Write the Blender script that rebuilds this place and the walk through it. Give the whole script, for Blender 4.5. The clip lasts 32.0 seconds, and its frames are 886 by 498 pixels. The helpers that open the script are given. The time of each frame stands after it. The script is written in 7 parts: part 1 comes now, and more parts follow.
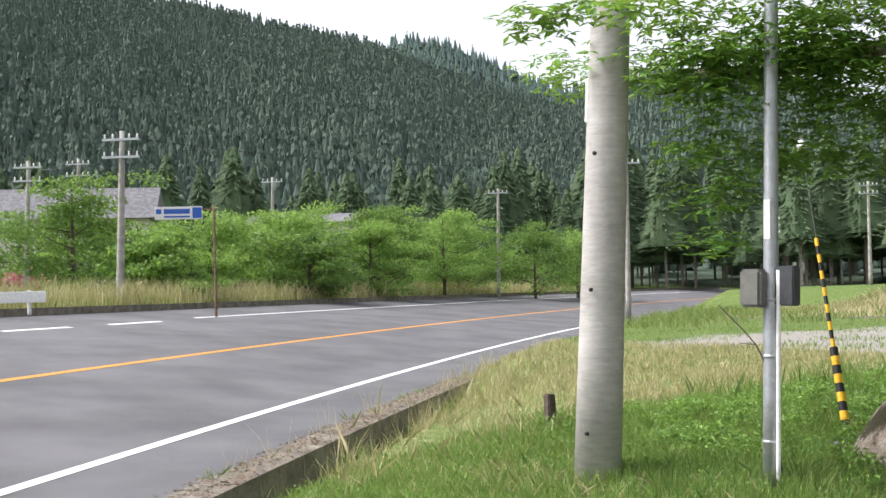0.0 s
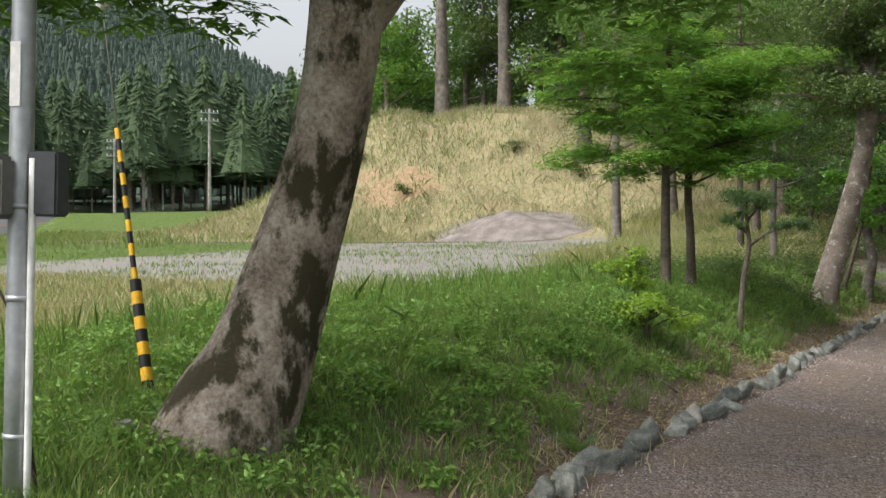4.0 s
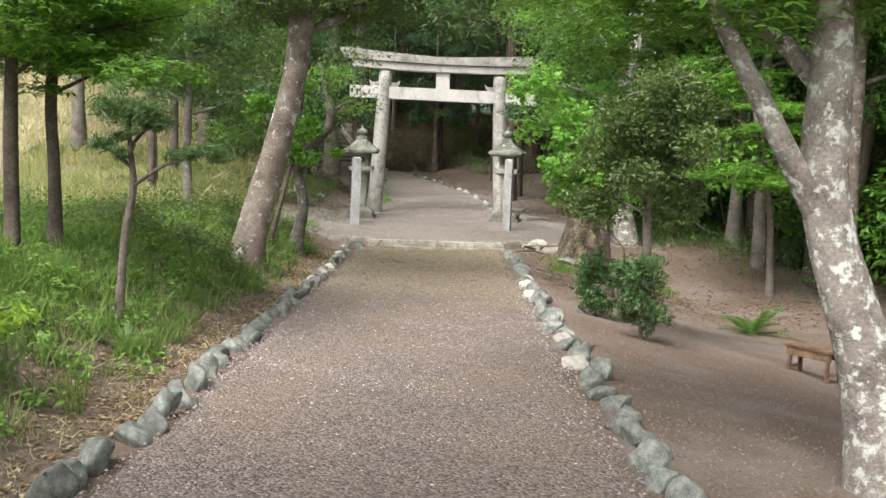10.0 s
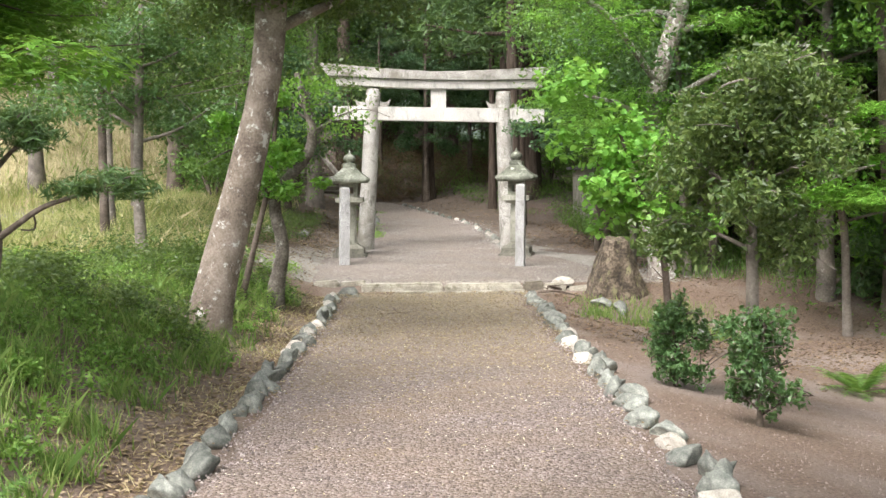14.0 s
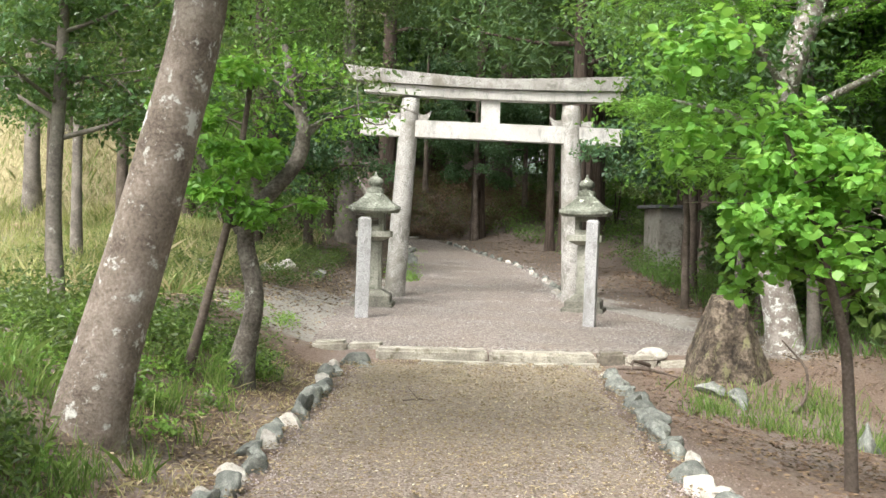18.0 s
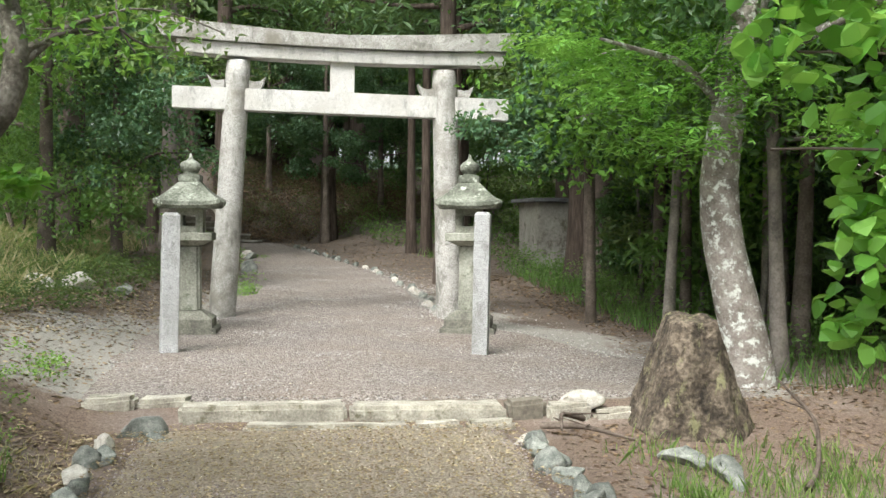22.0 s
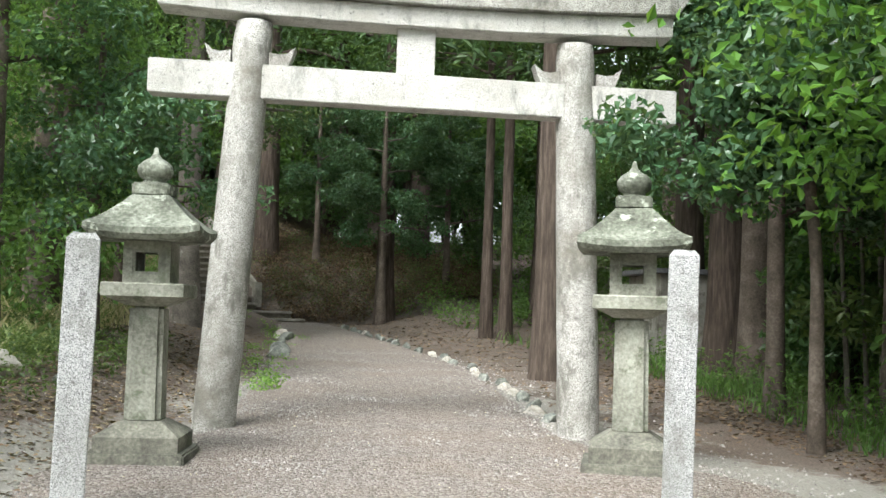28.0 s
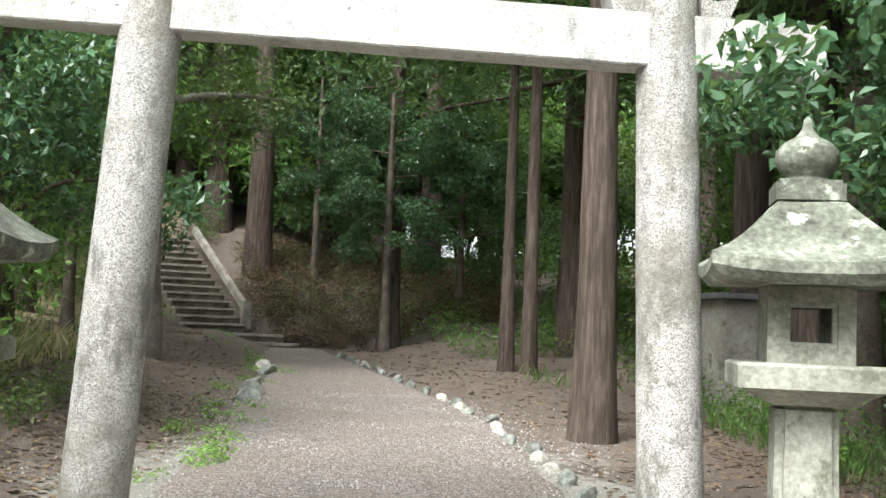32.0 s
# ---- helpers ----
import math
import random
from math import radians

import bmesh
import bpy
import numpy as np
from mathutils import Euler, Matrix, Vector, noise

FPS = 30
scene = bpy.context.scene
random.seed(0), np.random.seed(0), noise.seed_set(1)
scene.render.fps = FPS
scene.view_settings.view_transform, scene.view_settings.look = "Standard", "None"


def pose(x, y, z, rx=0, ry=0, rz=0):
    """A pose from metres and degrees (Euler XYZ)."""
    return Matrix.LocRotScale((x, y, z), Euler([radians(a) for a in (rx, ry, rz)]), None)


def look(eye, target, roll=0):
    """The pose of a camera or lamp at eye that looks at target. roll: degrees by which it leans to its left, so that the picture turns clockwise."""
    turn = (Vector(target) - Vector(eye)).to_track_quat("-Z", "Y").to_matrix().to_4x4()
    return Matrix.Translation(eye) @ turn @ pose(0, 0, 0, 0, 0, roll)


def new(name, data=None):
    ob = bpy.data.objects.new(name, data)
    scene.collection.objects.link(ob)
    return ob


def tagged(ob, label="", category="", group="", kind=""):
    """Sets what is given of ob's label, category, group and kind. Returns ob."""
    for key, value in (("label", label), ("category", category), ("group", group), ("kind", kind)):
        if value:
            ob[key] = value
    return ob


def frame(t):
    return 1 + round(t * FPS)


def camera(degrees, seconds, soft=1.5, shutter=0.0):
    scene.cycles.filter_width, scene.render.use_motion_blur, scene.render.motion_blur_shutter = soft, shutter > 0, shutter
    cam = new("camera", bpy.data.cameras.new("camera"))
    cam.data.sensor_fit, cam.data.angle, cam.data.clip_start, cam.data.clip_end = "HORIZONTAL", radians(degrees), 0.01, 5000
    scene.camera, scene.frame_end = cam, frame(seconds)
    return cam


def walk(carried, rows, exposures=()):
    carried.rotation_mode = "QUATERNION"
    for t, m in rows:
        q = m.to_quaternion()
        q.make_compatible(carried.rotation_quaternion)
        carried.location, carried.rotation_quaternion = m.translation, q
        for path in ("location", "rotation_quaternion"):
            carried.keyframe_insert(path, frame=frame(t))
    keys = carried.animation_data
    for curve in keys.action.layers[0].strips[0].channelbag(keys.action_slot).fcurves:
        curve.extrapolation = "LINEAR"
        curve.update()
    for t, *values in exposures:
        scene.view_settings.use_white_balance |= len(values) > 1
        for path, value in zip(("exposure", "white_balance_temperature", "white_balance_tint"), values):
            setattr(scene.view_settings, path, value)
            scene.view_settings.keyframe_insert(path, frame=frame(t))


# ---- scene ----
cam = camera(44.0, 32.0)
EXPOSURES = [(0.0, 1.08, 6350, 14), (1.0, 0.8, 6400, 14), (2.0, 0.7, 6500, 12), (4.5, 0.53, 6500, 10), (6.0, 0.94, 6500, 10), (8.0, 1.45, 6500, 10), (9.0, 1.25, 6500, 10), (11.0, 1.17, 6550, 12), (12.0, 1.4, 6550, 11), (14.0, 1.49, 6550, 12), (20.0, 1.52, 6450, 8), (23.0, 1.38, 6300, 6), (25.0, 1.72, 6250, 5), (28.0, 1.57, 6200, 5), (29.0, 1.73, 6200, 5), (30.0, 1.48, 6200, 5), (31.0, 1.43, 6200, 6), (32.0, 1.83, 6200, 6)]
PATH = [
    (0, (2.137, -31.625, 1.795), (0.386, -30.661, 1.878), -1.73),
    (0.5, (1.785, -31.219, 1.765), (0.129, -30.097, 1.744), -6.46),
    (1, (1.511, -30.905, 1.724), (-0.044, -29.653, 1.611), -6.28),
    (1.5, (1.271, -30.571, 1.718), (-0.115, -29.131, 1.657), -2.59),
    (2, (1.079, -30.283, 1.716), (-0.197, -28.746, 1.824), -0.84),
    (2.5, (0.847, -30.031, 1.723), (-0.295, -28.404, 1.938), -0.14),
    (4.5, (0.221, -28.795, 1.654), (-0.652, -27.000, 1.530), -1.53),
    (5, (0.200, -28.339, 1.668), (-0.569, -26.494, 1.659), -1.68),
    (5.5, (0.176, -27.982, 1.628), (-0.476, -26.092, 1.592), -0.28),
    (6, (0.216, -27.596, 1.585), (-0.305, -25.666, 1.566), -0.96),
    (6.5, (0.191, -27.099, 1.509), (-0.148, -25.128, 1.457), -0.71),
    (7, (0.117, -26.748, 1.474), (-0.101, -24.761, 1.395), -1.55),
    (7.5, (0.060, -26.374, 1.444), (-0.259, -24.402, 1.337), -2.40),
    (8, (0.010, -26.107, 1.423), (-0.340, -24.143, 1.280), -0.51),
    (8.5, (-0.084, -25.759, 1.457), (-0.233, -23.767, 1.352), -0.63),
    (9, (-0.185, -25.401, 1.463), (-0.285, -23.409, 1.314), -0.84),
    (9.5, (-0.255, -25.065, 1.489), (-0.309, -23.073, 1.324), -0.18),
    (10, (-0.356, -24.765, 1.502), (-0.315, -22.773, 1.323), 1.53),
    (10.5, (-0.416, -24.459, 1.511), (-0.271, -22.474, 1.315), 2.29),
    (11, (-0.513, -24.130, 1.498), (-0.272, -22.149, 1.372), 2.11),
    (11.5, (-0.568, -23.849, 1.483), (-0.268, -21.874, 1.387), 1.10),
    (12, (-0.615, -23.459, 1.473), (-0.325, -21.481, 1.407), -0.55),
    (12.5, (-0.624, -23.108, 1.447), (-0.440, -21.117, 1.398), -0.49),
    (13, (-0.622, -22.709, 1.466), (-0.469, -20.715, 1.406), 0.88),
    (13.5, (-0.633, -22.278, 1.477), (-0.523, -20.284, 1.367), 1.08),
    (14, (-0.605, -21.792, 1.443), (-0.539, -19.797, 1.317), -0.50),
    (14.5, (-0.614, -21.379, 1.438), (-0.482, -19.386, 1.336), -0.66),
    (16.5, (-0.541, -19.061, 1.356), (-0.334, -17.072, 1.335), -0.18),
    (17, (-0.496, -18.506, 1.332), (-0.387, -16.509, 1.289), -1.57),
    (17.5, (-0.430, -18.017, 1.336), (-0.396, -16.018, 1.275), -1.16),
    (18, (-0.429, -17.550, 1.331), (-0.455, -15.551, 1.276), 1.36),
    (18.5, (-0.413, -17.088, 1.324), (-0.397, -15.088, 1.328), 1.79),
    (19, (-0.408, -16.566, 1.309), (-0.317, -14.568, 1.324), 0.79),
    (19.5, (-0.428, -16.084, 1.264), (-0.287, -14.090, 1.202), 0.22),
    (20, (-0.418, -15.608, 1.250), (-0.214, -13.621, 1.149), 0.04),
    (20.5, (-0.414, -15.138, 1.251), (-0.190, -13.151, 1.200), 1.39),
    (21, (-0.414, -14.704, 1.287), (-0.179, -12.718, 1.341), 2.49),
    (21.5, (-0.372, -14.303, 1.277), (-0.143, -12.318, 1.344), 1.10),
    (22, (-0.358, -13.799, 1.250), (-0.115, -11.815, 1.203), 0.37),
    (22.5, (-0.303, -13.400, 1.252), (-0.048, -11.420, 1.122), -0.30),
    (23, (-0.264, -12.905, 1.252), (-0.130, -10.910, 1.200), 1.49),
    (23.5, (-0.205, -12.530, 1.259), (-0.092, -10.534, 1.320), 2.79),
    (24, (-0.215, -12.096, 1.251), (-0.069, -10.103, 1.341), 1.07),
    (24.5, (-0.189, -11.667, 1.243), (-0.034, -9.673, 1.277), 1.70),
    (25, (-0.236, -11.267, 1.273), (0.006, -9.282, 1.259), 0.52),
    (25.5, (-0.250, -10.907, 1.298), (-0.045, -8.918, 1.269), -0.73),
    (27.5, (-0.317, -9.051, 0.990), (-0.170, -7.056, 1.005), 3.00),
    (28, (-0.302, -8.620, 1.009), (-0.160, -6.629, 1.123), 1.64),
    (28.5, (-0.286, -8.249, 1.005), (-0.186, -6.256, 1.143), 1.77),
    (29, (-0.258, -7.791, 1.037), (-0.180, -5.793, 1.105), 0.70),
    (29.5, (-0.211, -7.489, 1.102), (-0.218, -5.489, 1.112), -0.74),
    (30, (-0.200, -7.113, 1.107), (-0.180, -5.113, 1.112), 1.01),
    (30.5, (-0.161, -6.718, 1.077), (-0.080, -4.720, 1.069), 0.99),
    (31, (-0.112, -6.291, 1.054), (-0.009, -4.293, 1.022), 1.48),
    (31.5, (-0.073, -5.865, 1.105), (0.048, -3.869, 1.128), 2.59),
    (32, (-0.087, -5.449, 1.226), (0.031, -3.457, 1.366), 2.19),
]
walk(cam, [(t, look(eye, target, roll)) for t, eye, target, roll in PATH], EXPOSURES)
# ---- light ----
world = bpy.data.worlds.new("sky")
scene.world = world
world.use_nodes = True
wn, wl = world.node_tree.nodes, world.node_tree.links
SUN_EL, SUN_AZ = radians(52), radians(215)
sky = wn.new("ShaderNodeTexSky")
sky.sky_type = "NISHITA"
sky.sun_disc = False
sky.sun_elevation, sky.sun_rotation = SUN_EL, SUN_AZ
sky.air_density, sky.dust_density, sky.ozone_density = 1.0, 4.0, 1.0
haze = wn.new("ShaderNodeHueSaturation")
haze.inputs["Saturation"].default_value = 0.25
wl.new(sky.outputs["Color"], haze.inputs["Color"])
wl.new(haze.outputs["Color"], wn["Background"].inputs["Color"])
wn["Background"].inputs["Strength"].default_value = 0.15
sun = new("sun", bpy.data.lights.new("sun", "SUN"))
sun.data.energy, sun.data.angle, sun.data.color = 1.8, radians(34), (1.0, 0.96, 0.9)
sun_from = Vector((math.sin(SUN_AZ) * math.cos(SUN_EL), math.cos(SUN_AZ) * math.cos(SUN_EL), math.sin(SUN_EL)))
sun.matrix_world = look(tuple(sun_from * 50), (0, 0, 0))


# ---- materials ----
def shader(name, rough=0.8, spec=0.3):
    m = bpy.data.materials.new(name)
    m.use_nodes = True
    b = m.node_tree.nodes["Principled BSDF"]
    b.inputs["Roughness"].default_value = rough
    b.inputs["Specular IOR Level"].default_value = spec
    return m, m.node_tree.nodes, m.node_tree.links, b


def tex_noise(nodes, links, coord, scale, detail=4.0, rough=0.55):
    n = nodes.new("ShaderNodeTexNoise")
    n.inputs["Scale"].default_value, n.inputs["Detail"].default_value = scale, detail
    n.inputs["Roughness"].default_value = rough
    links.new(coord, n.inputs["Vector"])
    return n.outputs["Fac"]


def ramp(nodes, links, fac, stops):
    r = nodes.new("ShaderNodeValToRGB")
    el = r.color_ramp.elements
    while len(el) < len(stops):
        el.new(0.5)
    for e, (p, c) in zip(el, stops):
        e.position, e.color = p, (*c, 1.0)
    links.new(fac, r.inputs["Fac"])
    return r.outputs["Color"]


def mix(nodes, links, fac, a, b, mode="MIX"):
    n = nodes.new("ShaderNodeMix")
    n.data_type, n.blend_type = "RGBA", mode
    for sock, v in ((n.inputs[0], fac), (n.inputs[6], a), (n.inputs[7], b)):
        if isinstance(v, (int, float)):
            sock.default_value = v
        elif isinstance(v, tuple):
            sock.default_value = (*v, 1.0)
        else:
            links.new(v, sock)
    return n.outputs[2]


def maths(nodes, links, op, a, b=0.0, clamp=False):
    n = nodes.new("ShaderNodeMath")
    n.operation, n.use_clamp = op, clamp
    for sock, v in zip(n.inputs, (a, b)):
        if isinstance(v, (int, float)):
            sock.default_value = v
        else:
            links.new(v, sock)
    return n.outputs[0]


def bump(nodes, links, bsdf, height, strength, dist):
    n = nodes.new("ShaderNodeBump")
    n.inputs["Strength"].default_value, n.inputs["Distance"].default_value = strength, dist
    links.new(height, n.inputs["Height"])
    links.new(n.outputs["Normal"], bsdf.inputs["Normal"])


def where(nodes):
    return nodes.new("ShaderNodeNewGeometry").outputs["Position"]


def local(nodes):
    return nodes.new("ShaderNodeTexCoord").outputs["Object"]


def rough_stuff(name, dark, mid, light, scale=6.0, fine=60.0, rough=0.85, relief=0.6, depth=0.01, patch=None, patch_scale=2.0, patch_at=0.58, own=False, shift=0.0, stretch=1.0):
    """A mottled surface: broad stains, fine grain, relief, and an optional second colour in patches."""
    m, n, l, b = shader(name, rough)
    c = local(n) if own else where(n)
    big, small = tex_noise(n, l, c, scale), tex_noise(n, l, c, fine, 5.0, 0.65)
    both = maths(n, l, "ADD", maths(n, l, "MULTIPLY", big, 0.55), maths(n, l, "MULTIPLY", small, 0.45))
    col = ramp(n, l, both, [(0.36, dark), (0.5, mid), (0.64, light)])
    if patch:
        pc = c
        if stretch != 1.0:
            mp = n.new("ShaderNodeMapping")
            mp.inputs["Scale"].default_value = (1.0, 1.0, stretch)
            l.new(c, mp.inputs["Vector"])
            pc = mp.outputs[0]
        f = tex_noise(n, l, pc, patch_scale, 9.0, 0.7)
        f = maths(n, l, "MULTIPLY", maths(n, l, "SUBTRACT", f, patch_at), 14.0, True)
        col = mix(n, l, f, col, patch)
    if shift:
        info = n.new("ShaderNodeObjectInfo")
        hsv = n.new("ShaderNodeHueSaturation")
        l.new(maths(n, l, "ADD", maths(n, l, "MULTIPLY", info.outputs["Random"], shift), 1 - shift / 2), hsv.inputs["Value"])
        l.new(col, hsv.inputs["Color"])
        col = hsv.outputs["Color"]
    l.new(col, b.inputs["Base Color"])
    bump(n, l, b, both, relief, depth)
    return m


def leaf_stuff(name, dark, mid, light, gloss=0.45, through_light=0.35, shift=0.0):
    """Leaves: each takes its own tone; part of the light shines through."""
    m, n, l, b = shader(name, gloss, 0.4)
    geo = n.new("ShaderNodeNewGeometry")
    col = ramp(n, l, geo.outputs["Random Per Island"], [(0.05, dark), (0.5, mid), (0.95, light)])
    l.new(col, b.inputs["Base Color"])
    t = n.new("ShaderNodeBsdfTranslucent")
    l.new(mix(n, l, 0.5, col, (0.5, 0.75, 0.1), "MULTIPLY"), t.inputs["Color"])
    l.new(mix(n, l, 0.35, col, (0.55, 0.8, 0.12)), t.inputs["Color"])
    s = n.new("ShaderNodeMixShader")
    s.inputs[0].default_value = through_light
    l.new(b.outputs[0], s.inputs[1])
    l.new(t.outputs[0], s.inputs[2])
    l.new(s.outputs[0], n["Material Output"].inputs["Surface"])
    return m


def speckled_granite(name, grain, dark, mid_c, light, stain, amount):
    """Granite: crystals of several tones, broad weather stains and small dark pits."""
    m, n, l, b = shader(name, 0.85, 0.3)
    c = where(n)
    v = n.new("ShaderNodeTexVoronoi")
    v.inputs["Scale"].default_value = grain
    l.new(c, v.inputs["Vector"])
    tone = n.new("ShaderNodeSeparateColor")
    l.new(v.outputs["Color"], tone.inputs[0])
    col = ramp(n, l, tone.outputs[0], [(0.06, dark), (0.3, mid_c), (0.9, light)])
    broad = tex_noise(n, l, c, 1.8, 8.0, 0.68)
    col = mix(n, l, maths(n, l, "MULTIPLY", maths(n, l, "MULTIPLY", maths(n, l, "SUBTRACT", broad, 0.46), 5.0, True), amount), col, stain)
    mp = n.new("ShaderNodeMapping")
    mp.inputs["Scale"].default_value = (1.0, 1.0, 0.5)
    l.new(c, mp.inputs["Vector"])
    lichen = tex_noise(n, l, mp.outputs[0], 6.5, 12.0, 0.78)
    col = mix(n, l, maths(n, l, "MULTIPLY", maths(n, l, "MULTIPLY", maths(n, l, "SUBTRACT", lichen, 0.515), 9.0, True), amount), col, (0.17, 0.165, 0.145))
    pits = tex_noise(n, l, c, 34.0, 4.0, 0.65)
    col = mix(n, l, maths(n, l, "MULTIPLY", maths(n, l, "SUBTRACT", pits, 0.62), 9.0, True), col, (0.12, 0.115, 0.105))
    l.new(col, b.inputs["Base Color"])
    bump(n, l, b, maths(n, l, "SUBTRACT", tex_noise(n, l, c, 60.0, 5.0, 0.7), maths(n, l, "MULTIPLY", pits, 0.6)), 0.9, 0.012)
    return m


GRANITE = speckled_granite("granite", 210.0, (0.14, 0.132, 0.12), (0.36, 0.345, 0.322), (0.62, 0.605, 0.58), (0.2, 0.185, 0.155), 1.0)
BEAM_GRANITE = speckled_granite("beam_granite", 330.0, (0.34, 0.33, 0.31), (0.56, 0.545, 0.52), (0.7, 0.685, 0.66), (0.36, 0.34, 0.3), 0.55)
GRANITE_POST = speckled_granite("post_granite", 250.0, (0.13, 0.13, 0.133), (0.34, 0.34, 0.342), (0.6, 0.6, 0.605), (0.25, 0.25, 0.235), 0.55)
LANTERN_STONE = rough_stuff("lantern_stone", (0.115, 0.115, 0.093), (0.245, 0.245, 0.205), (0.4, 0.4, 0.345), 3.0, 45.0, 0.92, 0.6, 0.008, (0.13, 0.14, 0.1), 5.0, 0.56)
LANTERN_ROOF = rough_stuff("mossy_roof_stone", (0.05, 0.053, 0.042), (0.14, 0.148, 0.118), (0.3, 0.315, 0.265), 4.0, 40.0, 0.92, 0.9, 0.016, (0.4, 0.425, 0.36), 9.0, 0.565)
LANTERN_BASE = rough_stuff("weathered_base_stone", (0.065, 0.065, 0.055), (0.15, 0.145, 0.12), (0.27, 0.265, 0.22), 4.0, 45.0, 0.92, 0.6, 0.012, (0.33, 0.37, 0.26), 3.0, 0.6)
KERB_STONE = rough_stuff("kerb_stone", (0.18, 0.165, 0.135), (0.36, 0.335, 0.28), (0.56, 0.53, 0.45), 5.0, 60.0, 0.9, 0.9, 0.02, (0.16, 0.15, 0.1), 4.0, 0.57)
BLUE_ROCK = rough_stuff("river_rock", (0.09, 0.098, 0.088), (0.175, 0.185, 0.165), (0.32, 0.325, 0.29), 5.0, 40.0, 0.85, 0.5, 0.012, (0.4, 0.41, 0.35), 4.0, 0.62, True, 0.5)
PALE_ROCK = rough_stuff("pale_rock", (0.3, 0.28, 0.24), (0.46, 0.43, 0.38), (0.62, 0.6, 0.55), 5.0, 40.0, 0.85, 0.5, 0.012, (0.22, 0.24, 0.2), 4.0, 0.6, True, 0.3)
MOSS_ROCK = rough_stuff("mossy_rock", (0.022, 0.018, 0.014), (0.085, 0.067, 0.05), (0.21, 0.17, 0.128), 6.0, 24.0, 0.92, 1.0, 0.06, (0.2, 0.19, 0.105), 9.0, 0.56, True, stretch=0.5)
BARK_LICHEN = rough_stuff("lichen_bark", (0.095, 0.075, 0.06), (0.2, 0.165, 0.135), (0.32, 0.275, 0.235), 5.0, 48.0, 0.92, 1.0, 0.03, (0.56, 0.56, 0.52), 9.0, 0.565)
BARK_PALE = rough_stuff("pale_lichen_bark", (0.13, 0.11, 0.095), (0.25, 0.22, 0.195), (0.38, 0.35, 0.315), 5.0, 48.0, 0.92, 1.0, 0.03, (0.6, 0.61, 0.57), 13.0, 0.525)
BARK_MOSS = rough_stuff("mossy_bark", (0.14, 0.11, 0.085), (0.28, 0.235, 0.19), (0.44, 0.39, 0.33), 5.0, 40.0, 0.92, 1.0, 0.04, (0.045, 0.04, 0.02), 3.0, 0.485, stretch=0.6)
BARK_DARK = rough_stuff("dark_bark", (0.05, 0.04, 0.03), (0.1, 0.08, 0.065), (0.18, 0.15, 0.125), 4.0, 40.0, 0.92, 0.8, 0.02)
BARK_CROOKED = rough_stuff("mossy_grey_bark", (0.05, 0.043, 0.035), (0.12, 0.105, 0.088), (0.24, 0.22, 0.19), 5.0, 40.0, 0.92, 1.0, 0.025, (0.42, 0.42, 0.38), 9.0, 0.6)
BARK_GREY = rough_stuff("grey_bark", (0.09, 0.08, 0.07), (0.17, 0.15, 0.13), (0.27, 0.24, 0.21), 4.0, 40.0, 0.92, 0.7, 0.015, (0.4, 0.39, 0.36), 5.0, 0.62)
CONCRETE = rough_stuff("pole_concrete", (0.22, 0.21, 0.19), (0.35, 0.335, 0.31), (0.47, 0.455, 0.43), 2.5, 45.0, 0.85, 0.8, 0.012, (0.26, 0.26, 0.22), 6.0, 0.6)
def ribbed_concrete():
    """Spun concrete with fine uneven rings."""
    m, n, l, b = shader("ribbed_concrete", 0.85, 0.25)
    mp = n.new("ShaderNodeMapping")
    mp.inputs["Scale"].default_value = (3.0, 3.0, 11.0)
    l.new(where(n), mp.inputs["Vector"])
    f, g2 = tex_noise(n, l, mp.outputs[0], 2.2, 6.0, 0.65), tex_noise(n, l, where(n), 1.4, 5.0)
    both = maths(n, l, "ADD", maths(n, l, "MULTIPLY", f, 0.45), maths(n, l, "MULTIPLY", g2, 0.55))
    l.new(ramp(n, l, both, [(0.32, (0.29, 0.28, 0.255)), (0.5, (0.42, 0.405, 0.38)), (0.68, (0.55, 0.535, 0.51))]), b.inputs["Base Color"])
    bump(n, l, b, f, 0.6, 0.012)
    return m


RIBBED = ribbed_concrete()
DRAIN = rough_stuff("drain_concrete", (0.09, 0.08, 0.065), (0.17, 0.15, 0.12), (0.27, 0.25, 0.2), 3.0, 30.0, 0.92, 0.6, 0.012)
LEAF_MAPLE = leaf_stuff("maple_leaf", (0.035, 0.1, 0.013), (0.075, 0.19, 0.024), (0.14, 0.31, 0.045), 0.5, 0.4)
LEAF_BRIGHT = leaf_stuff("bright_leaf", (0.06, 0.18, 0.02), (0.11, 0.29, 0.035), (0.2, 0.42, 0.07), 0.4, 0.4)
LEAF_DARK = leaf_stuff("evergreen_leaf", (0.032, 0.075, 0.028), (0.06, 0.13, 0.048), (0.11, 0.2, 0.08), 0.3, 0.28)
LEAF_OLIVE = leaf_stuff("olive_leaf", (0.03, 0.058, 0.017), (0.065, 0.108, 0.03), (0.125, 0.175, 0.052), 0.45, 0.25)
LEAF_MID = leaf_stuff("wood_leaf", (0.04, 0.092, 0.023), (0.078, 0.165, 0.038), (0.135, 0.25, 0.062), 0.45, 0.36)
LEAF_LIME = leaf_stuff("lime_leaf", (0.16, 0.27, 0.03), (0.24, 0.38, 0.045), (0.34, 0.48, 0.07), 0.5, 0.4)
NEEDLE = leaf_stuff("needle", (0.028, 0.065, 0.022), (0.048, 0.1, 0.033), (0.08, 0.145, 0.048), 0.55, 0.22)
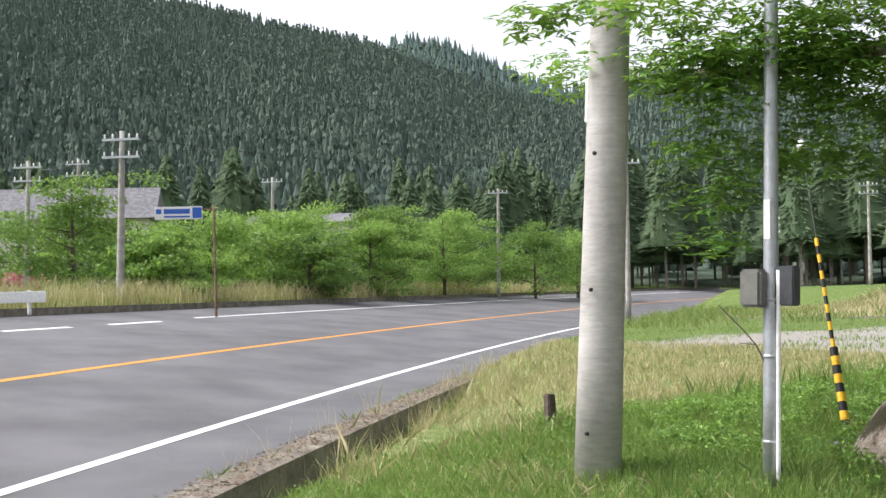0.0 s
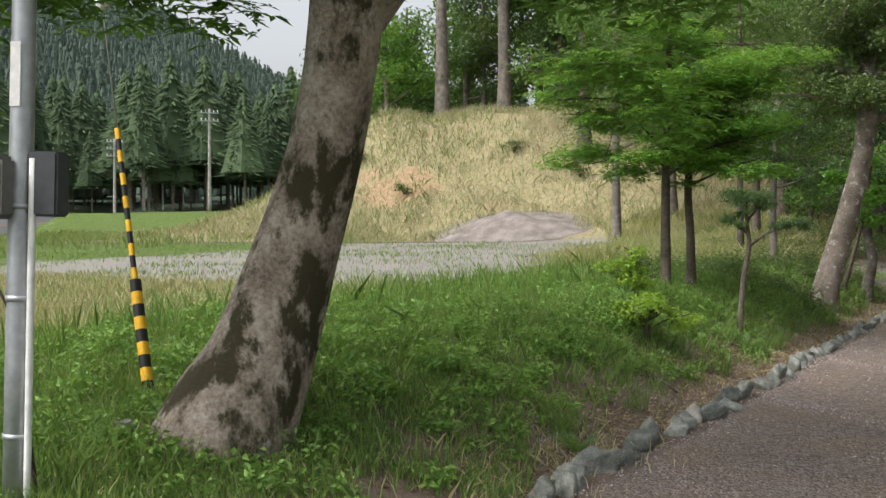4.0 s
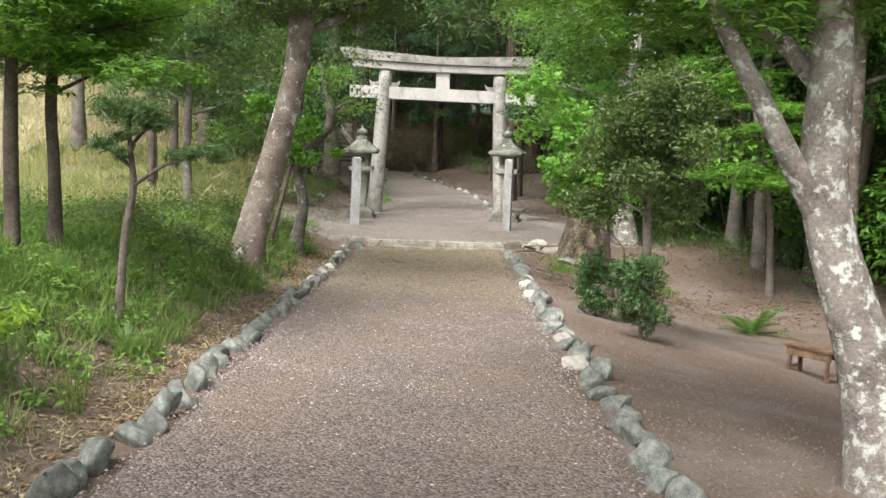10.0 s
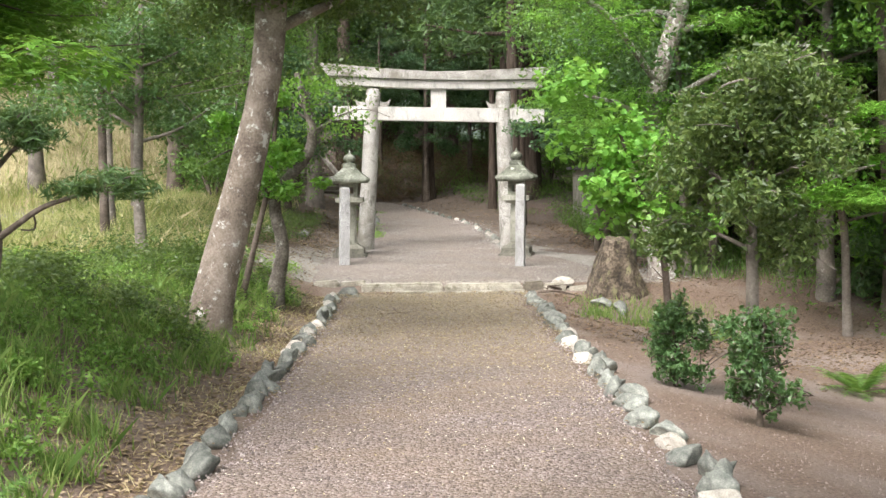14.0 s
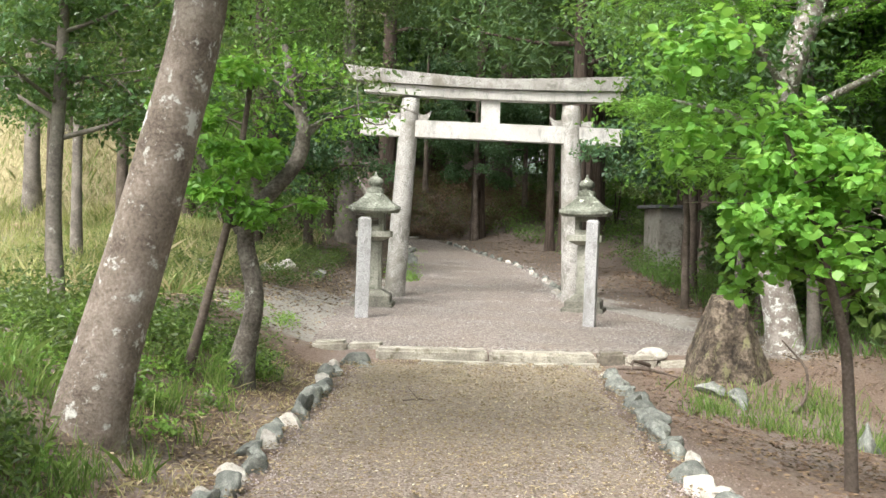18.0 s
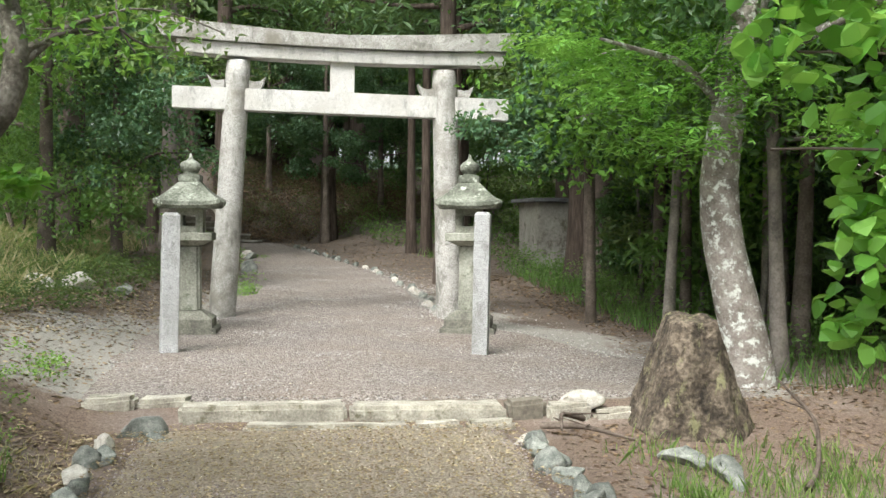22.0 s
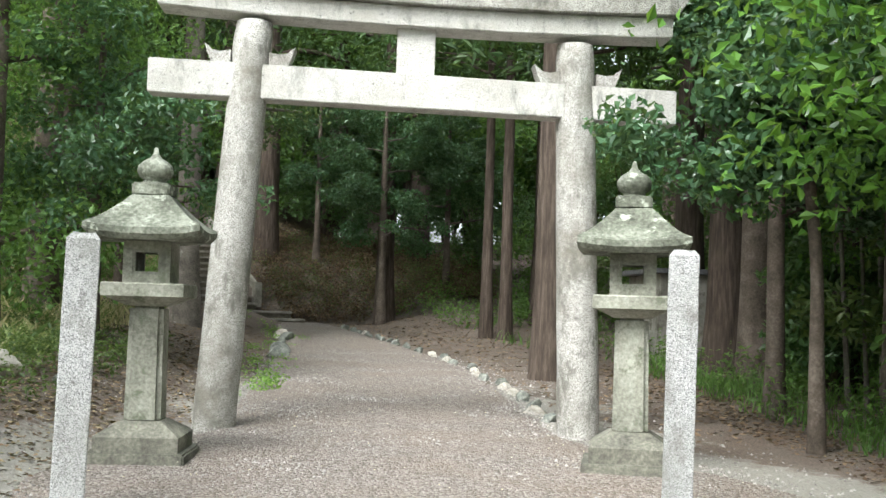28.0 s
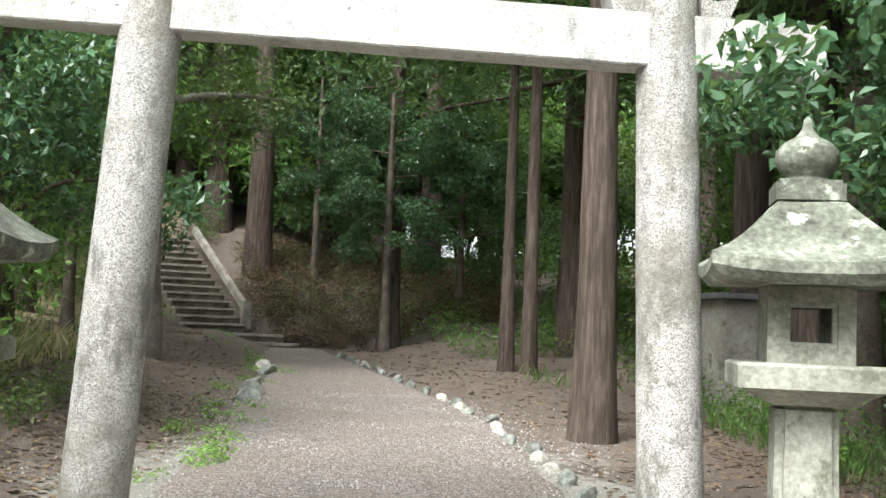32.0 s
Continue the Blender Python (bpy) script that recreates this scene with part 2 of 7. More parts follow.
# mountain conifers: distance haze is painted in, so the greens are paler and bluer
HAZE_PALED_CONIFER = leaf_stuff("haze_paled_conifer", (0.075, 0.108, 0.088), (0.083, 0.12, 0.094), (0.094, 0.136, 0.1), 0.95, 0.0)
GRASS = leaf_stuff("grass_blade", (0.065, 0.125, 0.025), (0.12, 0.22, 0.05), (0.25, 0.32, 0.1), 0.6, 0.3)
DRY_GRASS = leaf_stuff("dry_grass_blade", (0.26, 0.22, 0.11), (0.42, 0.36, 0.2), (0.58, 0.5, 0.32), 0.7, 0.25)
MOUND_GRASS = leaf_stuff("mound_grass_blade", (0.22, 0.2, 0.1), (0.38, 0.34, 0.2), (0.55, 0.49, 0.33), 0.75, 0.2)
PALE_GRASS = leaf_stuff("pale_grass_blade", (0.2, 0.23, 0.07), (0.36, 0.36, 0.15), (0.52, 0.48, 0.26), 0.7, 0.35)
LITTER = leaf_stuff("dead_leaf", (0.12, 0.075, 0.042), (0.23, 0.165, 0.1), (0.42, 0.34, 0.21), 0.7, 0.1)


def plain(name, colour, rough=0.6, metal=0.0):
    m, n, l, b = shader(name, rough)
    c = tex_noise(n, l, where(n), 18.0, 5.0)
    col = ramp(n, l, c, [(0.3, tuple(v * 0.8 for v in colour)), (0.7, tuple(min(1, v * 1.12) for v in colour))])
    l.new(col, b.inputs["Base Color"])
    b.inputs["Metallic"].default_value = metal
    return m


STEEL = plain("galvanised_steel", (0.42, 0.44, 0.46), 0.45, 0.6)
BOX_GREY = plain("meter_box_grey", (0.16, 0.16, 0.143), 0.5)
BOX_DARK = plain("box_dark", (0.06, 0.065, 0.07), 0.5)
YELLOW = plain("yellow_guard", (0.75, 0.42, 0.02), 0.5)
BLACK = plain("black_guard", (0.015, 0.015, 0.015), 0.5)
WHITE = plain("white_paint", (0.75, 0.75, 0.73), 0.5)
ORANGE = plain("orange_line", (0.62, 0.27, 0.04), 0.7)
BLUE = plain("sign_blue", (0.04, 0.12, 0.45), 0.5)
WOOD = rough_stuff("bench_wood", (0.085, 0.055, 0.036), (0.18, 0.115, 0.072), (0.29, 0.2, 0.135), 6.0, 50.0, 0.7, 0.4, 0.004)
ROOF_TILE = rough_stuff("grey_roof_tile", (0.08, 0.08, 0.085), (0.14, 0.14, 0.15), (0.22, 0.22, 0.23), 3.0, 30.0, 0.8, 0.3, 0.02)
WALL_PALE = rough_stuff("pale_wall", (0.42, 0.4, 0.36), (0.55, 0.53, 0.48), (0.66, 0.64, 0.6), 1.0, 20.0, 0.85, 0.2, 0.01)
SHED_WALL = rough_stuff("weathered_shed_wall", (0.2, 0.19, 0.165), (0.32, 0.305, 0.27), (0.43, 0.41, 0.37), 2.0, 20.0, 0.9, 0.4, 0.01, (0.16, 0.15, 0.12), 3.0, 0.55)
GLASS_DARK = plain("dark_window", (0.03, 0.035, 0.04), 0.15)
PINK = leaf_stuff("azalea", (0.4, 0.03, 0.15), (0.6, 0.08, 0.25), (0.75, 0.5, 0.6), 0.6, 0.2)
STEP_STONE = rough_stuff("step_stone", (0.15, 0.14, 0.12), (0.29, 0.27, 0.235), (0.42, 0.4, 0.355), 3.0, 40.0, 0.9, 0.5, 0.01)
def cedar_bark():
    m, n, l, b = shader("cedar_bark", 0.92, 0.2)
    mp = n.new("ShaderNodeMapping")
    mp.inputs["Scale"].default_value = (14.0, 14.0, 1.2)
    l.new(where(n), mp.inputs["Vector"])
    f = tex_noise(n, l, mp.outputs[0], 1.6, 6.0, 0.7)
    l.new(ramp(n, l, f, [(0.3, (0.03, 0.024, 0.019)), (0.5, (0.075, 0.057, 0.046)), (0.7, (0.15, 0.12, 0.1))]), b.inputs["Base Color"])
    bump(n, l, b, f, 0.9, 0.03)
    return m


CEDAR = cedar_bark()
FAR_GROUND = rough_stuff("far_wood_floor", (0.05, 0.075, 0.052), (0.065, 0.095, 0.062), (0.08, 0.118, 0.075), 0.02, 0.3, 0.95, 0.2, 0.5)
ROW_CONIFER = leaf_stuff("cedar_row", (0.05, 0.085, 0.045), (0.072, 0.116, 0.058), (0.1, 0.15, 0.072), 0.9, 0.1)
# far peak conifers: a stronger dose of distance haze put into the leaf colour
HAZE_TINTED_CONIFER = leaf_stuff("haze_tinted_conifer", (0.1, 0.15, 0.14), (0.12, 0.18, 0.16), (0.15, 0.21, 0.18), 0.9, 0.0)
BAMBOO = leaf_stuff("bamboo_grass_blade", (0.08, 0.13, 0.035), (0.16, 0.23, 0.06), (0.32, 0.34, 0.14), 0.5, 0.25)
PETAL = leaf_stuff("pale_petal", (0.5, 0.42, 0.25), (0.65, 0.58, 0.4), (0.8, 0.76, 0.62), 0.7, 0.1)
LOOSE = leaf_stuff("loose_stone", (0.14, 0.115, 0.11), (0.23, 0.19, 0.18), (0.42, 0.37, 0.35), 0.85, 0.0)
LOOSE_RED = leaf_stuff("loose_red_grit", (0.11, 0.08, 0.068), (0.18, 0.138, 0.118), (0.29, 0.235, 0.205), 0.9, 0.0)
LOOSE_GREY = leaf_stuff("loose_grey_stone", (0.15, 0.138, 0.13), (0.26, 0.24, 0.226), (0.42, 0.395, 0.375), 0.85, 0.0)
BUSH = leaf_stuff("bush_leaf", (0.1, 0.19, 0.045), (0.17, 0.3, 0.075), (0.27, 0.41, 0.12), 0.55, 0.4)
DRY_TWIG = rough_stuff("dry_twig", (0.05, 0.038, 0.03), (0.1, 0.078, 0.062), (0.18, 0.145, 0.12), 4.0, 40.0, 0.9, 0.5, 0.01)
BROWN_LITTER = leaf_stuff("brown_leaf", (0.06, 0.035, 0.022), (0.13, 0.08, 0.05), (0.26, 0.18, 0.11), 0.8, 0.05)
LEAF_FRESH = leaf_stuff("fresh_leaf", (0.085, 0.23, 0.035), (0.15, 0.36, 0.055), (0.24, 0.47, 0.1), 0.4, 0.45)
LEAF_SAPLING = leaf_stuff("young_maple_leaf", (0.05, 0.14, 0.015), (0.1, 0.25, 0.03), (0.17, 0.36, 0.055), 0.5, 0.4)
GLOSSY = leaf_stuff("glossy_leaf", (0.03, 0.07, 0.036), (0.06, 0.13, 0.066), (0.115, 0.205, 0.11), 0.24, 0.22)
PILE = rough_stuff("pile_gravel", (0.14, 0.12, 0.108), (0.225, 0.195, 0.18), (0.34, 0.3, 0.28), 2.0, 30.0, 0.95, 0.6, 0.03)
WEED = leaf_stuff("weed_leaf", (0.075, 0.16, 0.03), (0.14, 0.275, 0.055), (0.25, 0.4, 0.095), 0.55, 0.35)
# ---- helpers for meshes ----
def mesh_of(name, verts, faces, mat, smooth=False):
    """A mesh from an array of corners and an array of faces that have equally many corners."""
    verts, faces = np.asarray(verts, np.float32), np.asarray(faces, np.int32)
    me = bpy.data.meshes.new(name)
    n, k = faces.shape
    me.vertices.add(len(verts))
    me.vertices.foreach_set("co", verts.ravel())
    me.loops.add(n * k)
    me.loops.foreach_set("vertex_index", faces.ravel())
    me.polygons.add(n)
    me.polygons.foreach_set("loop_start", np.arange(0, n * k, k, dtype=np.int32))
    me.polygons.foreach_set("use_smooth", np.full(n, smooth))
    me.materials.append(mat)
    me.update(calc_edges=True)
    return me


def part(name, data, parent=None, label="", m=None, kind=""):
    """One mesh, or one bmesh's mesh, as an object under its thing."""
    ob = new(name, data)
    ob.parent = parent
    if m is not None:
        ob.matrix_basis = m
    return tagged(ob, label, kind=kind)


def thing(name, label, category, group="", m=None):
    ob = tagged(new(name), label, category, group)
    if m is not None:
        ob.matrix_basis = m
    return ob


def from_bm(name, bm, mat, smooth=False):
    me = bpy.data.meshes.new(name)
    bmesh.ops.recalc_face_normals(bm, faces=bm.faces)
    bm.to_mesh(me)
    bm.free()
    me.materials.append(mat)
    if smooth:
        me.polygons.foreach_set("use_smooth", np.full(len(me.polygons), True))
    return me


def block(name, size, mat, at=(0, 0, 0), soft=0.01, worn=0.0, cuts=0, taper=1.0):
    """A box with bevelled, slightly worn edges; taper shrinks its top."""
    bm = bmesh.new()
    bmesh.ops.create_cube(bm, size=1)
    for v in bm.verts:
        s = taper if v.co.z > 0 else 1.0
        v.co = Vector((v.co.x * size[0] * s, v.co.y * size[1] * s, v.co.z * size[2]))
    if cuts:
        bmesh.ops.subdivide_edges(bm, edges=bm.edges[:], cuts=cuts, use_grid_fill=True)
    if soft:
        sharp = [e for e in bm.edges if len(e.link_faces) == 2 and e.calc_face_angle(0) > 0.6]
        bmesh.ops.bevel(bm, geom=sharp, offset=soft, segments=2, affect="EDGES", clamp_overlap=True)
    for v in bm.verts:
        if worn:
            v.co += noise.noise_vector(v.co * 5 + Vector(at) * 3) * worn
        v.co += Vector(at)
    return from_bm(name, bm, mat)


def lathe(name, profile, mat, sides=24, smooth=True, square=False):
    """A turned shape from rows of (radius, height); square: four flat sides."""
    k = 4 if square else sides
    turn = math.pi / 4 if square else 0.0
    f = math.sqrt(2) if square else 1.0
    ang = np.arange(k) * 2 * math.pi / k + turn
    verts = np.array([(r * f * math.cos(a), r * f * math.sin(a), z) for r, z in profile for a in ang])
    faces = [(i * k + j, i * k + (j + 1) % k, (i + 1) * k + (j + 1) % k, (i + 1) * k + j) for i in range(len(profile) - 1) for j in range(k)]
    me = bpy.data.meshes.new(name)
    me.from_pydata(verts.tolist(), [], faces + [tuple(range(k))[::-1], tuple(range((len(profile) - 1) * k, len(profile) * k))])
    me.materials.append(mat)
    me.polygons.foreach_set("use_smooth", np.full(len(me.polygons), smooth and not square))
    return me


def smoothstep(a, b, x):
    t = np.clip((np.asarray(x, float) - a) / (b - a), 0, 1)
    return t * t * (3 - 2 * t)


def wave(x, y, s):
    """A smooth, irregular field in -1..1."""
    return (np.sin(x * 1.7 * s + 1.3 * np.sin(y * 1.1 * s)) + np.sin(y * 2.3 * s + 1.9 * np.sin(x * 0.9 * s + 2)) + np.sin((x + y) * 3.1 * s + 0.7)) / 3


# ---- lie of the land ----
def path_left(y):
    return -1.5 - 0.0155 * (np.clip(-np.asarray(y, float), 7.0, 26.0) - 7.0)


def path_right(y):
    return 1.02 - 0.028 * (np.clip(-np.asarray(y, float), 7.0, 26.0) - 7.0)


def low(y):
    y = np.asarray(y, float)
    return -0.277 - 0.0237 * (y + 6.0) + 0.065 * smoothstep(-9.5, -6.3, y)


def high(y):
    y = np.asarray(y, float)
    return -0.01 + 0.06 * smoothstep(-3.2, 0, y) + 0.05 * np.clip(y + 3.6, -2.4, 0) + 0.036 * np.clip(y, 0, 16)


def dip(x, y):
    """The forecourt sinks a little towards its outer corner beside the right-hand post."""
    return -0.075 * smoothstep(0.2, 1.4, x) * smoothstep(-1.9, -2.9, y) * smoothstep(-5.6, -4.4, y)


def rise(x, y):
    """The wooded hill behind the path: steep on the left, gentle on the right; dug out for the stairs."""
    x, y = np.asarray(x, float), np.asarray(y, float)
    steep = 0.62 * np.clip(y - 18.6, 0, 2.4) + 0.36 * np.clip(y - 21.0, 0, 5.5)
    gentle = 0.1 * np.clip(y - 13, 0, 5) + 0.26 * np.clip(y - 18, 0, 8)
    f = smoothstep(-0.5, 2.0, x)
    return (steep * (1 - f) + gentle * f) * smoothstep(-20, -10, x)


# the road: its near white line starts at R0 and bends slowly to the right
R0, R_HEAD, R_BEND = np.array((-9.6, -29.7)), radians(50.0), radians(0.16)


def road_point(u, s):
    """The place u metres along the near white line and s metres across to the far side."""
    u = np.asarray(u, float)
    a = R_HEAD - R_BEND * u
    x = R0[0] - (np.cos(a) - np.cos(R_HEAD)) / R_BEND
    y = R0[1] + (np.sin(R_HEAD) - np.sin(a)) / R_BEND
    return x - np.cos(a) * s, y - np.sin(a) * s


ROAD_C = np.array((R0[0] + math.cos(R_HEAD) / R_BEND, R0[1] + math.sin(R_HEAD) / R_BEND))


def road_across(x, y):
    """How far a place lies beyond the near white line."""
    return np.hypot(np.asarray(x, float) - ROAD_C[0], np.asarray(y, float) - ROAD_C[1]) - 1 / R_BEND


def road_height(s):
    return 0.08 + 0.1 * np.clip(s, -0.6, 14.4) + 0.055 * np.clip(s - 14.4, 0, 30)


def land(x, y):
    x, y = np.asarray(x, float), np.asarray(y, float)
    up = smoothstep(-6.6, -5.2, y)
    inside = (x > -2.05) & (x < 2.2)
    up = np.where(inside, (y > -5.8).astype(float), up)
    z = low(y) * (1 - up) + (high(y) + dip(x, y) + rise(x, y)) * up
    z = z - 0.19 * np.clip(x - path_right(y) - 0.2, 0, 2.6) * (1 - smoothstep(-8, -5.6, y))
    # bank beside the path
    s = path_left(y) - 0.25 - x
    bank = 0.62 * smoothstep(0, 1.75, s) * smoothstep(-28, -22, y) * (1 - smoothstep(-6.5, -3.5, y) * 0.45)
    bank += 0.05 * wave(x, y, 1.1) * smoothstep(0, 1, s)
    z = z + bank
    # woods floor to the left of the gate
    z = z + 0.5 * smoothstep(1.2, 7, s) * smoothstep(-5, 3, y)
    # cut for the stone stairs
    k = ((x + 3.62) * -0.155 + (y - 18.75) * 0.29) / 0.1081
    off = np.abs((x + 3.62) * 0.29 + (y - 18.75) * 0.155) / 0.3288
    cut = (1 - smoothstep(0.8, 1.3, off)) * smoothstep(-7, -3, k) * (1 - smoothstep(12.5, 14, k))
    z = z * (1 - cut) + np.minimum(z, np.maximum(1.1 + 0.17 * k, 0.72) - 0.3) * cut
    # yard behind the bank
    f = smoothstep(3.0, 7.0, s) * (1 - smoothstep(2, 9, y + 0.35 * (x + 6)))
    z = z * (1 - f) + (0.36 + 0.02 * wave(x, y, 0.7)) * f
    # mound
    foot = 9.0 + 0.16 * (x + 8)
    m = 4.7 * smoothstep(0, 12, y - foot) * smoothstep(-35, -28, x - 0.3 * (y - 12)) * (1 - smoothstep(-13, -5, x))
    m = m * (1 + 0.1 * wave(x, y, 0.35)) + 0.12 * wave(x, y, 0.9) * smoothstep(0, 3, m)
    z = z + np.maximum(m, 0)
    # right side falls away
    z = z - 1.2 * smoothstep(9, 18, x)
    z = z + 0.015 * wave(x, y, 2.3)
    # road
    r = road_across(x, y)
    verge = smoothstep(-5.0, -2.8, r) * smoothstep(-19, -23, y) * (x < 6)
    z = z * (1 - verge) - 0.01 * verge
    near = smoothstep(-2.5, -2.1, r) * (x < 6)
    z = np.where(r > 14.5, np.maximum(z, 0), z)
    z = z * (1 - near) + (road_height(r) - 0.05) * near
    # drain beside the road
    z = z - 0.34 * smoothstep(-2.8, -2.55, r) * smoothstep(-1.75, -2.05, r) * smoothstep(-20, -23, y) * (x < 6)
    return z
def far_left(y):
    return -3.15 + 1.7 * smoothstep(-4.2, 0.4, y) - 0.02 * np.clip(y, 0, 9) - 0.3 * np.clip(y - 11, 0, 7)


def far_right(y):
    return 3.35 - 2.0 * smoothstep(-4.5, 0.2, y) - 0.03 * np.clip(y, 0, 6) - 0.21 * np.clip(y - 6, 0, 12)


# ---- ground: one sheet to the horizon ----
def spaced(lo, hi, step, far, grow=1.25):
    mid = np.arange(lo, hi + 1e-6, step)
    out, d, a, b = [], step, lo, hi
    left, right = [], []
    while a > -far or b < far:
        d *= grow
        a, b = a - d, b + d
        left.append(a), right.append(b)
    return np.array(sorted(left) + mid.tolist() + right)


gx, gy = spaced(-10.0, 7.0, 0.16, 2500, 1.06), spaced(-33.0, 20.0, 0.2, 2500, 1.06)
GX, GY = np.meshgrid(gx, gy)
GZ = land(GX, GY)
GZ = np.where(np.hypot(GX, GY + 28) > 300, np.minimum(GZ, 0.6), GZ)
nx, ny = len(gx), len(gy)
idx = np.arange(nx * ny).reshape(ny, nx)
quads = np.stack([idx[:-1, :-1], idx[:-1, 1:], idx[1:, 1:], idx[1:, :-1]], -1).reshape(-1, 4)


def ground_material():
    m, n, l, b = shader("ground", 0.95, 0.15)
    c = where(n)
    zone = n.new("ShaderNodeAttribute")
    zone.attribute_name = "cover"
    split = n.new("ShaderNodeSeparateColor")
    l.new(zone.outputs["Color"], split.inputs[0])
    fine, mid, big = tex_noise(n, l, c, 55.0, 6.0, 0.7), tex_noise(n, l, c, 7.0, 6.0, 0.65), tex_noise(n, l, c, 0.9, 5.0)
    soil = ramp(n, l, fine, [(0.3, (0.085, 0.06, 0.047)), (0.5, (0.165, 0.122, 0.095)), (0.7, (0.28, 0.218, 0.172))])
    soil = mix(n, l, maths(n, l, "MULTIPLY", maths(n, l, "SUBTRACT", big, 0.45), 5.0, True), soil, ramp(n, l, fine, [(0.3, (0.14, 0.112, 0.097)), (0.7, (0.3, 0.25, 0.22))]))
    green = ramp(n, l, mid, [(0.3, (0.05, 0.085, 0.02)), (0.5, (0.095, 0.15, 0.035)), (0.7, (0.2, 0.22, 0.08))])
    dry = ramp(n, l, mid, [(0.3, (0.19, 0.18, 0.09)), (0.5, (0.31, 0.27, 0.155)), (0.7, (0.44, 0.38, 0.24))])
    clay = ramp(n, l, mid, [(0.3, (0.22, 0.155, 0.09)), (0.5, (0.34, 0.24, 0.145)), (0.7, (0.44, 0.33, 0.22))])
    dry = mix(n, l, maths(n, l, "MULTIPLY", maths(n, l, "SUBTRACT", tex_noise(n, l, c, 0.22, 4.0), 0.66), 12.0, True), dry, clay)
    stones = ramp(n, l, fine, [(0.3, (0.18, 0.17, 0.15)), (0.7, (0.37, 0.35, 0.315))])
    edge = maths(n, l, "MULTIPLY", maths(n, l, "SUBTRACT", mid, 0.5), 1.2)

    def mask(s):
        return maths(n, l, "MULTIPLY", maths(n, l, "SUBTRACT", maths(n, l, "ADD", s, edge), 0.35), 3.5, True)

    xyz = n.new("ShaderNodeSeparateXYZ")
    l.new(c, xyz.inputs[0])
    # leaf mould from the gate on, its tone also lowered to carry the wood's shade
    shade_mould = ramp(n, l, fine, [(0.3, (0.06, 0.05, 0.042)), (0.5, (0.12, 0.1, 0.085)), (0.7, (0.23, 0.2, 0.17))])
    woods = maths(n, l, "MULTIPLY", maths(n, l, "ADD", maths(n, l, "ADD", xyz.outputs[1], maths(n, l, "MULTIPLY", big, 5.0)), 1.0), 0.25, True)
    soil = mix(n, l, maths(n, l, "MULTIPLY", woods, 0.75), soil, shade_mould)
    col = mix(n, l, mask(split.outputs[0]), soil, green)
    col = mix(n, l, mask(split.outputs[1]), col, dry)
    col = mix(n, l, mask(split.outputs[2]), col, stones)
    col = mix(n, l, mask(zone.outputs["Alpha"]), col, clay)
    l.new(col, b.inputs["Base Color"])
    bump(n, l, b, fine, 0.7, 0.02)
    return m


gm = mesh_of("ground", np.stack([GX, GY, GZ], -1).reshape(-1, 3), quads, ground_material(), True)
S = path_left(GY) - GX
R = road_across(GX, GY)
yard = smoothstep(4.2, 6.5, S) * (1 - smoothstep(6, 9, GY - 0.16 * (GX + 8)))
mound = smoothstep(8.0, 10.0, GY - 0.16 * (GX + 8)) * (1 - smoothstep(-9, -4, GX)) * smoothstep(-42, -35, GX)
mound = np.maximum(mound, 0)
green_cover = smoothstep(0.3, 1.3, S) * smoothstep(-3.0, -6.5, GY) * (1 - yard)
green_cover = green_cover * (1 - 0.75 * smoothstep(-17, -12.5, GY) * smoothstep(3.6, 2.4, S))
green_cover = np.maximum(green_cover, 0.75 * yard)
green_cover = np.maximum(green_cover, smoothstep(-30, -31.5, GY) * smoothstep(1.5, 3, np.abs(GX)))
green_cover = np.maximum(green_cover, (R > 14.5) * 1.0)
green_cover = np.maximum(green_cover, smoothstep(7, 11, GX))
green_cover = np.maximum(green_cover, smoothstep(-33, -38, GX))
dry_cover = np.maximum(mound, 0.4 * smoothstep(-3.6, -2.2, R) * (R < 0))
front = smoothstep(-12.0, -14.5, GY) * smoothstep(2.6, 4.2, S) * (R < -1.0)
dry_cover = np.maximum(dry_cover, 0.34 * yard * smoothstep(-24, -18, GX))
dry_cover = np.maximum(dry_cover, 0.36 * front)
green_cover = np.maximum(green_cover, 0.8 * front)
dry_cover = np.maximum(dry_cover, 0.7 * smoothstep(2.6, 4.6, S) * smoothstep(-13.5, -10.5, GY) * smoothstep(-8.5, -5.0, GY) * (GX > -14))
wobble = 1.2 * wave(GX, GY, 0.5)
gravel_cover = yard * smoothstep(-15.5, -12.0, GY + wobble) * smoothstep(-24.5, -19, GX + wobble) * smoothstep(9.5, 5.5, GY) * smoothstep(-7.5, -10.5, GX + wobble)
court = np.maximum(far_left(GY) - GX, GX - far_right(GY)) + 0.5 * wave(GX, GY, 1.4)
gravel_cover = np.maximum(gravel_cover, 0.75 * smoothstep(1.3, 0.1, court) * smoothstep(-5.7, -5.4, GY) * smoothstep(6, 2, GY))
worn = 0.42 * smoothstep(1.9, 0.6, np.abs(S - 0.9)) * smoothstep(-6.0, -8.0, GY)
green_cover = np.where(S > 0, np.maximum(0, green_cover - worn), green_cover)


def bare_clay(x, y):
    """Bare orange earth on the face of the mound."""
    a = np.hypot((x + 23.6) / 2.7, (y - 11.5) / 1.25)
    b = np.hypot((x + 29.0) / 2.6, (y - 12.2) / 1.2)
    return 0.85 * smoothstep(1.2, 0.4, np.minimum(a, b) + 0.35 * wave(x, y, 1.3))


cover = np.stack([green_cover, dry_cover, gravel_cover, bare_clay(GX, GY)], -1)
attr = gm.color_attributes.new("cover", "FLOAT_COLOR", "POINT")
attr.data.foreach_set("color", cover.astype(np.float32).ravel())
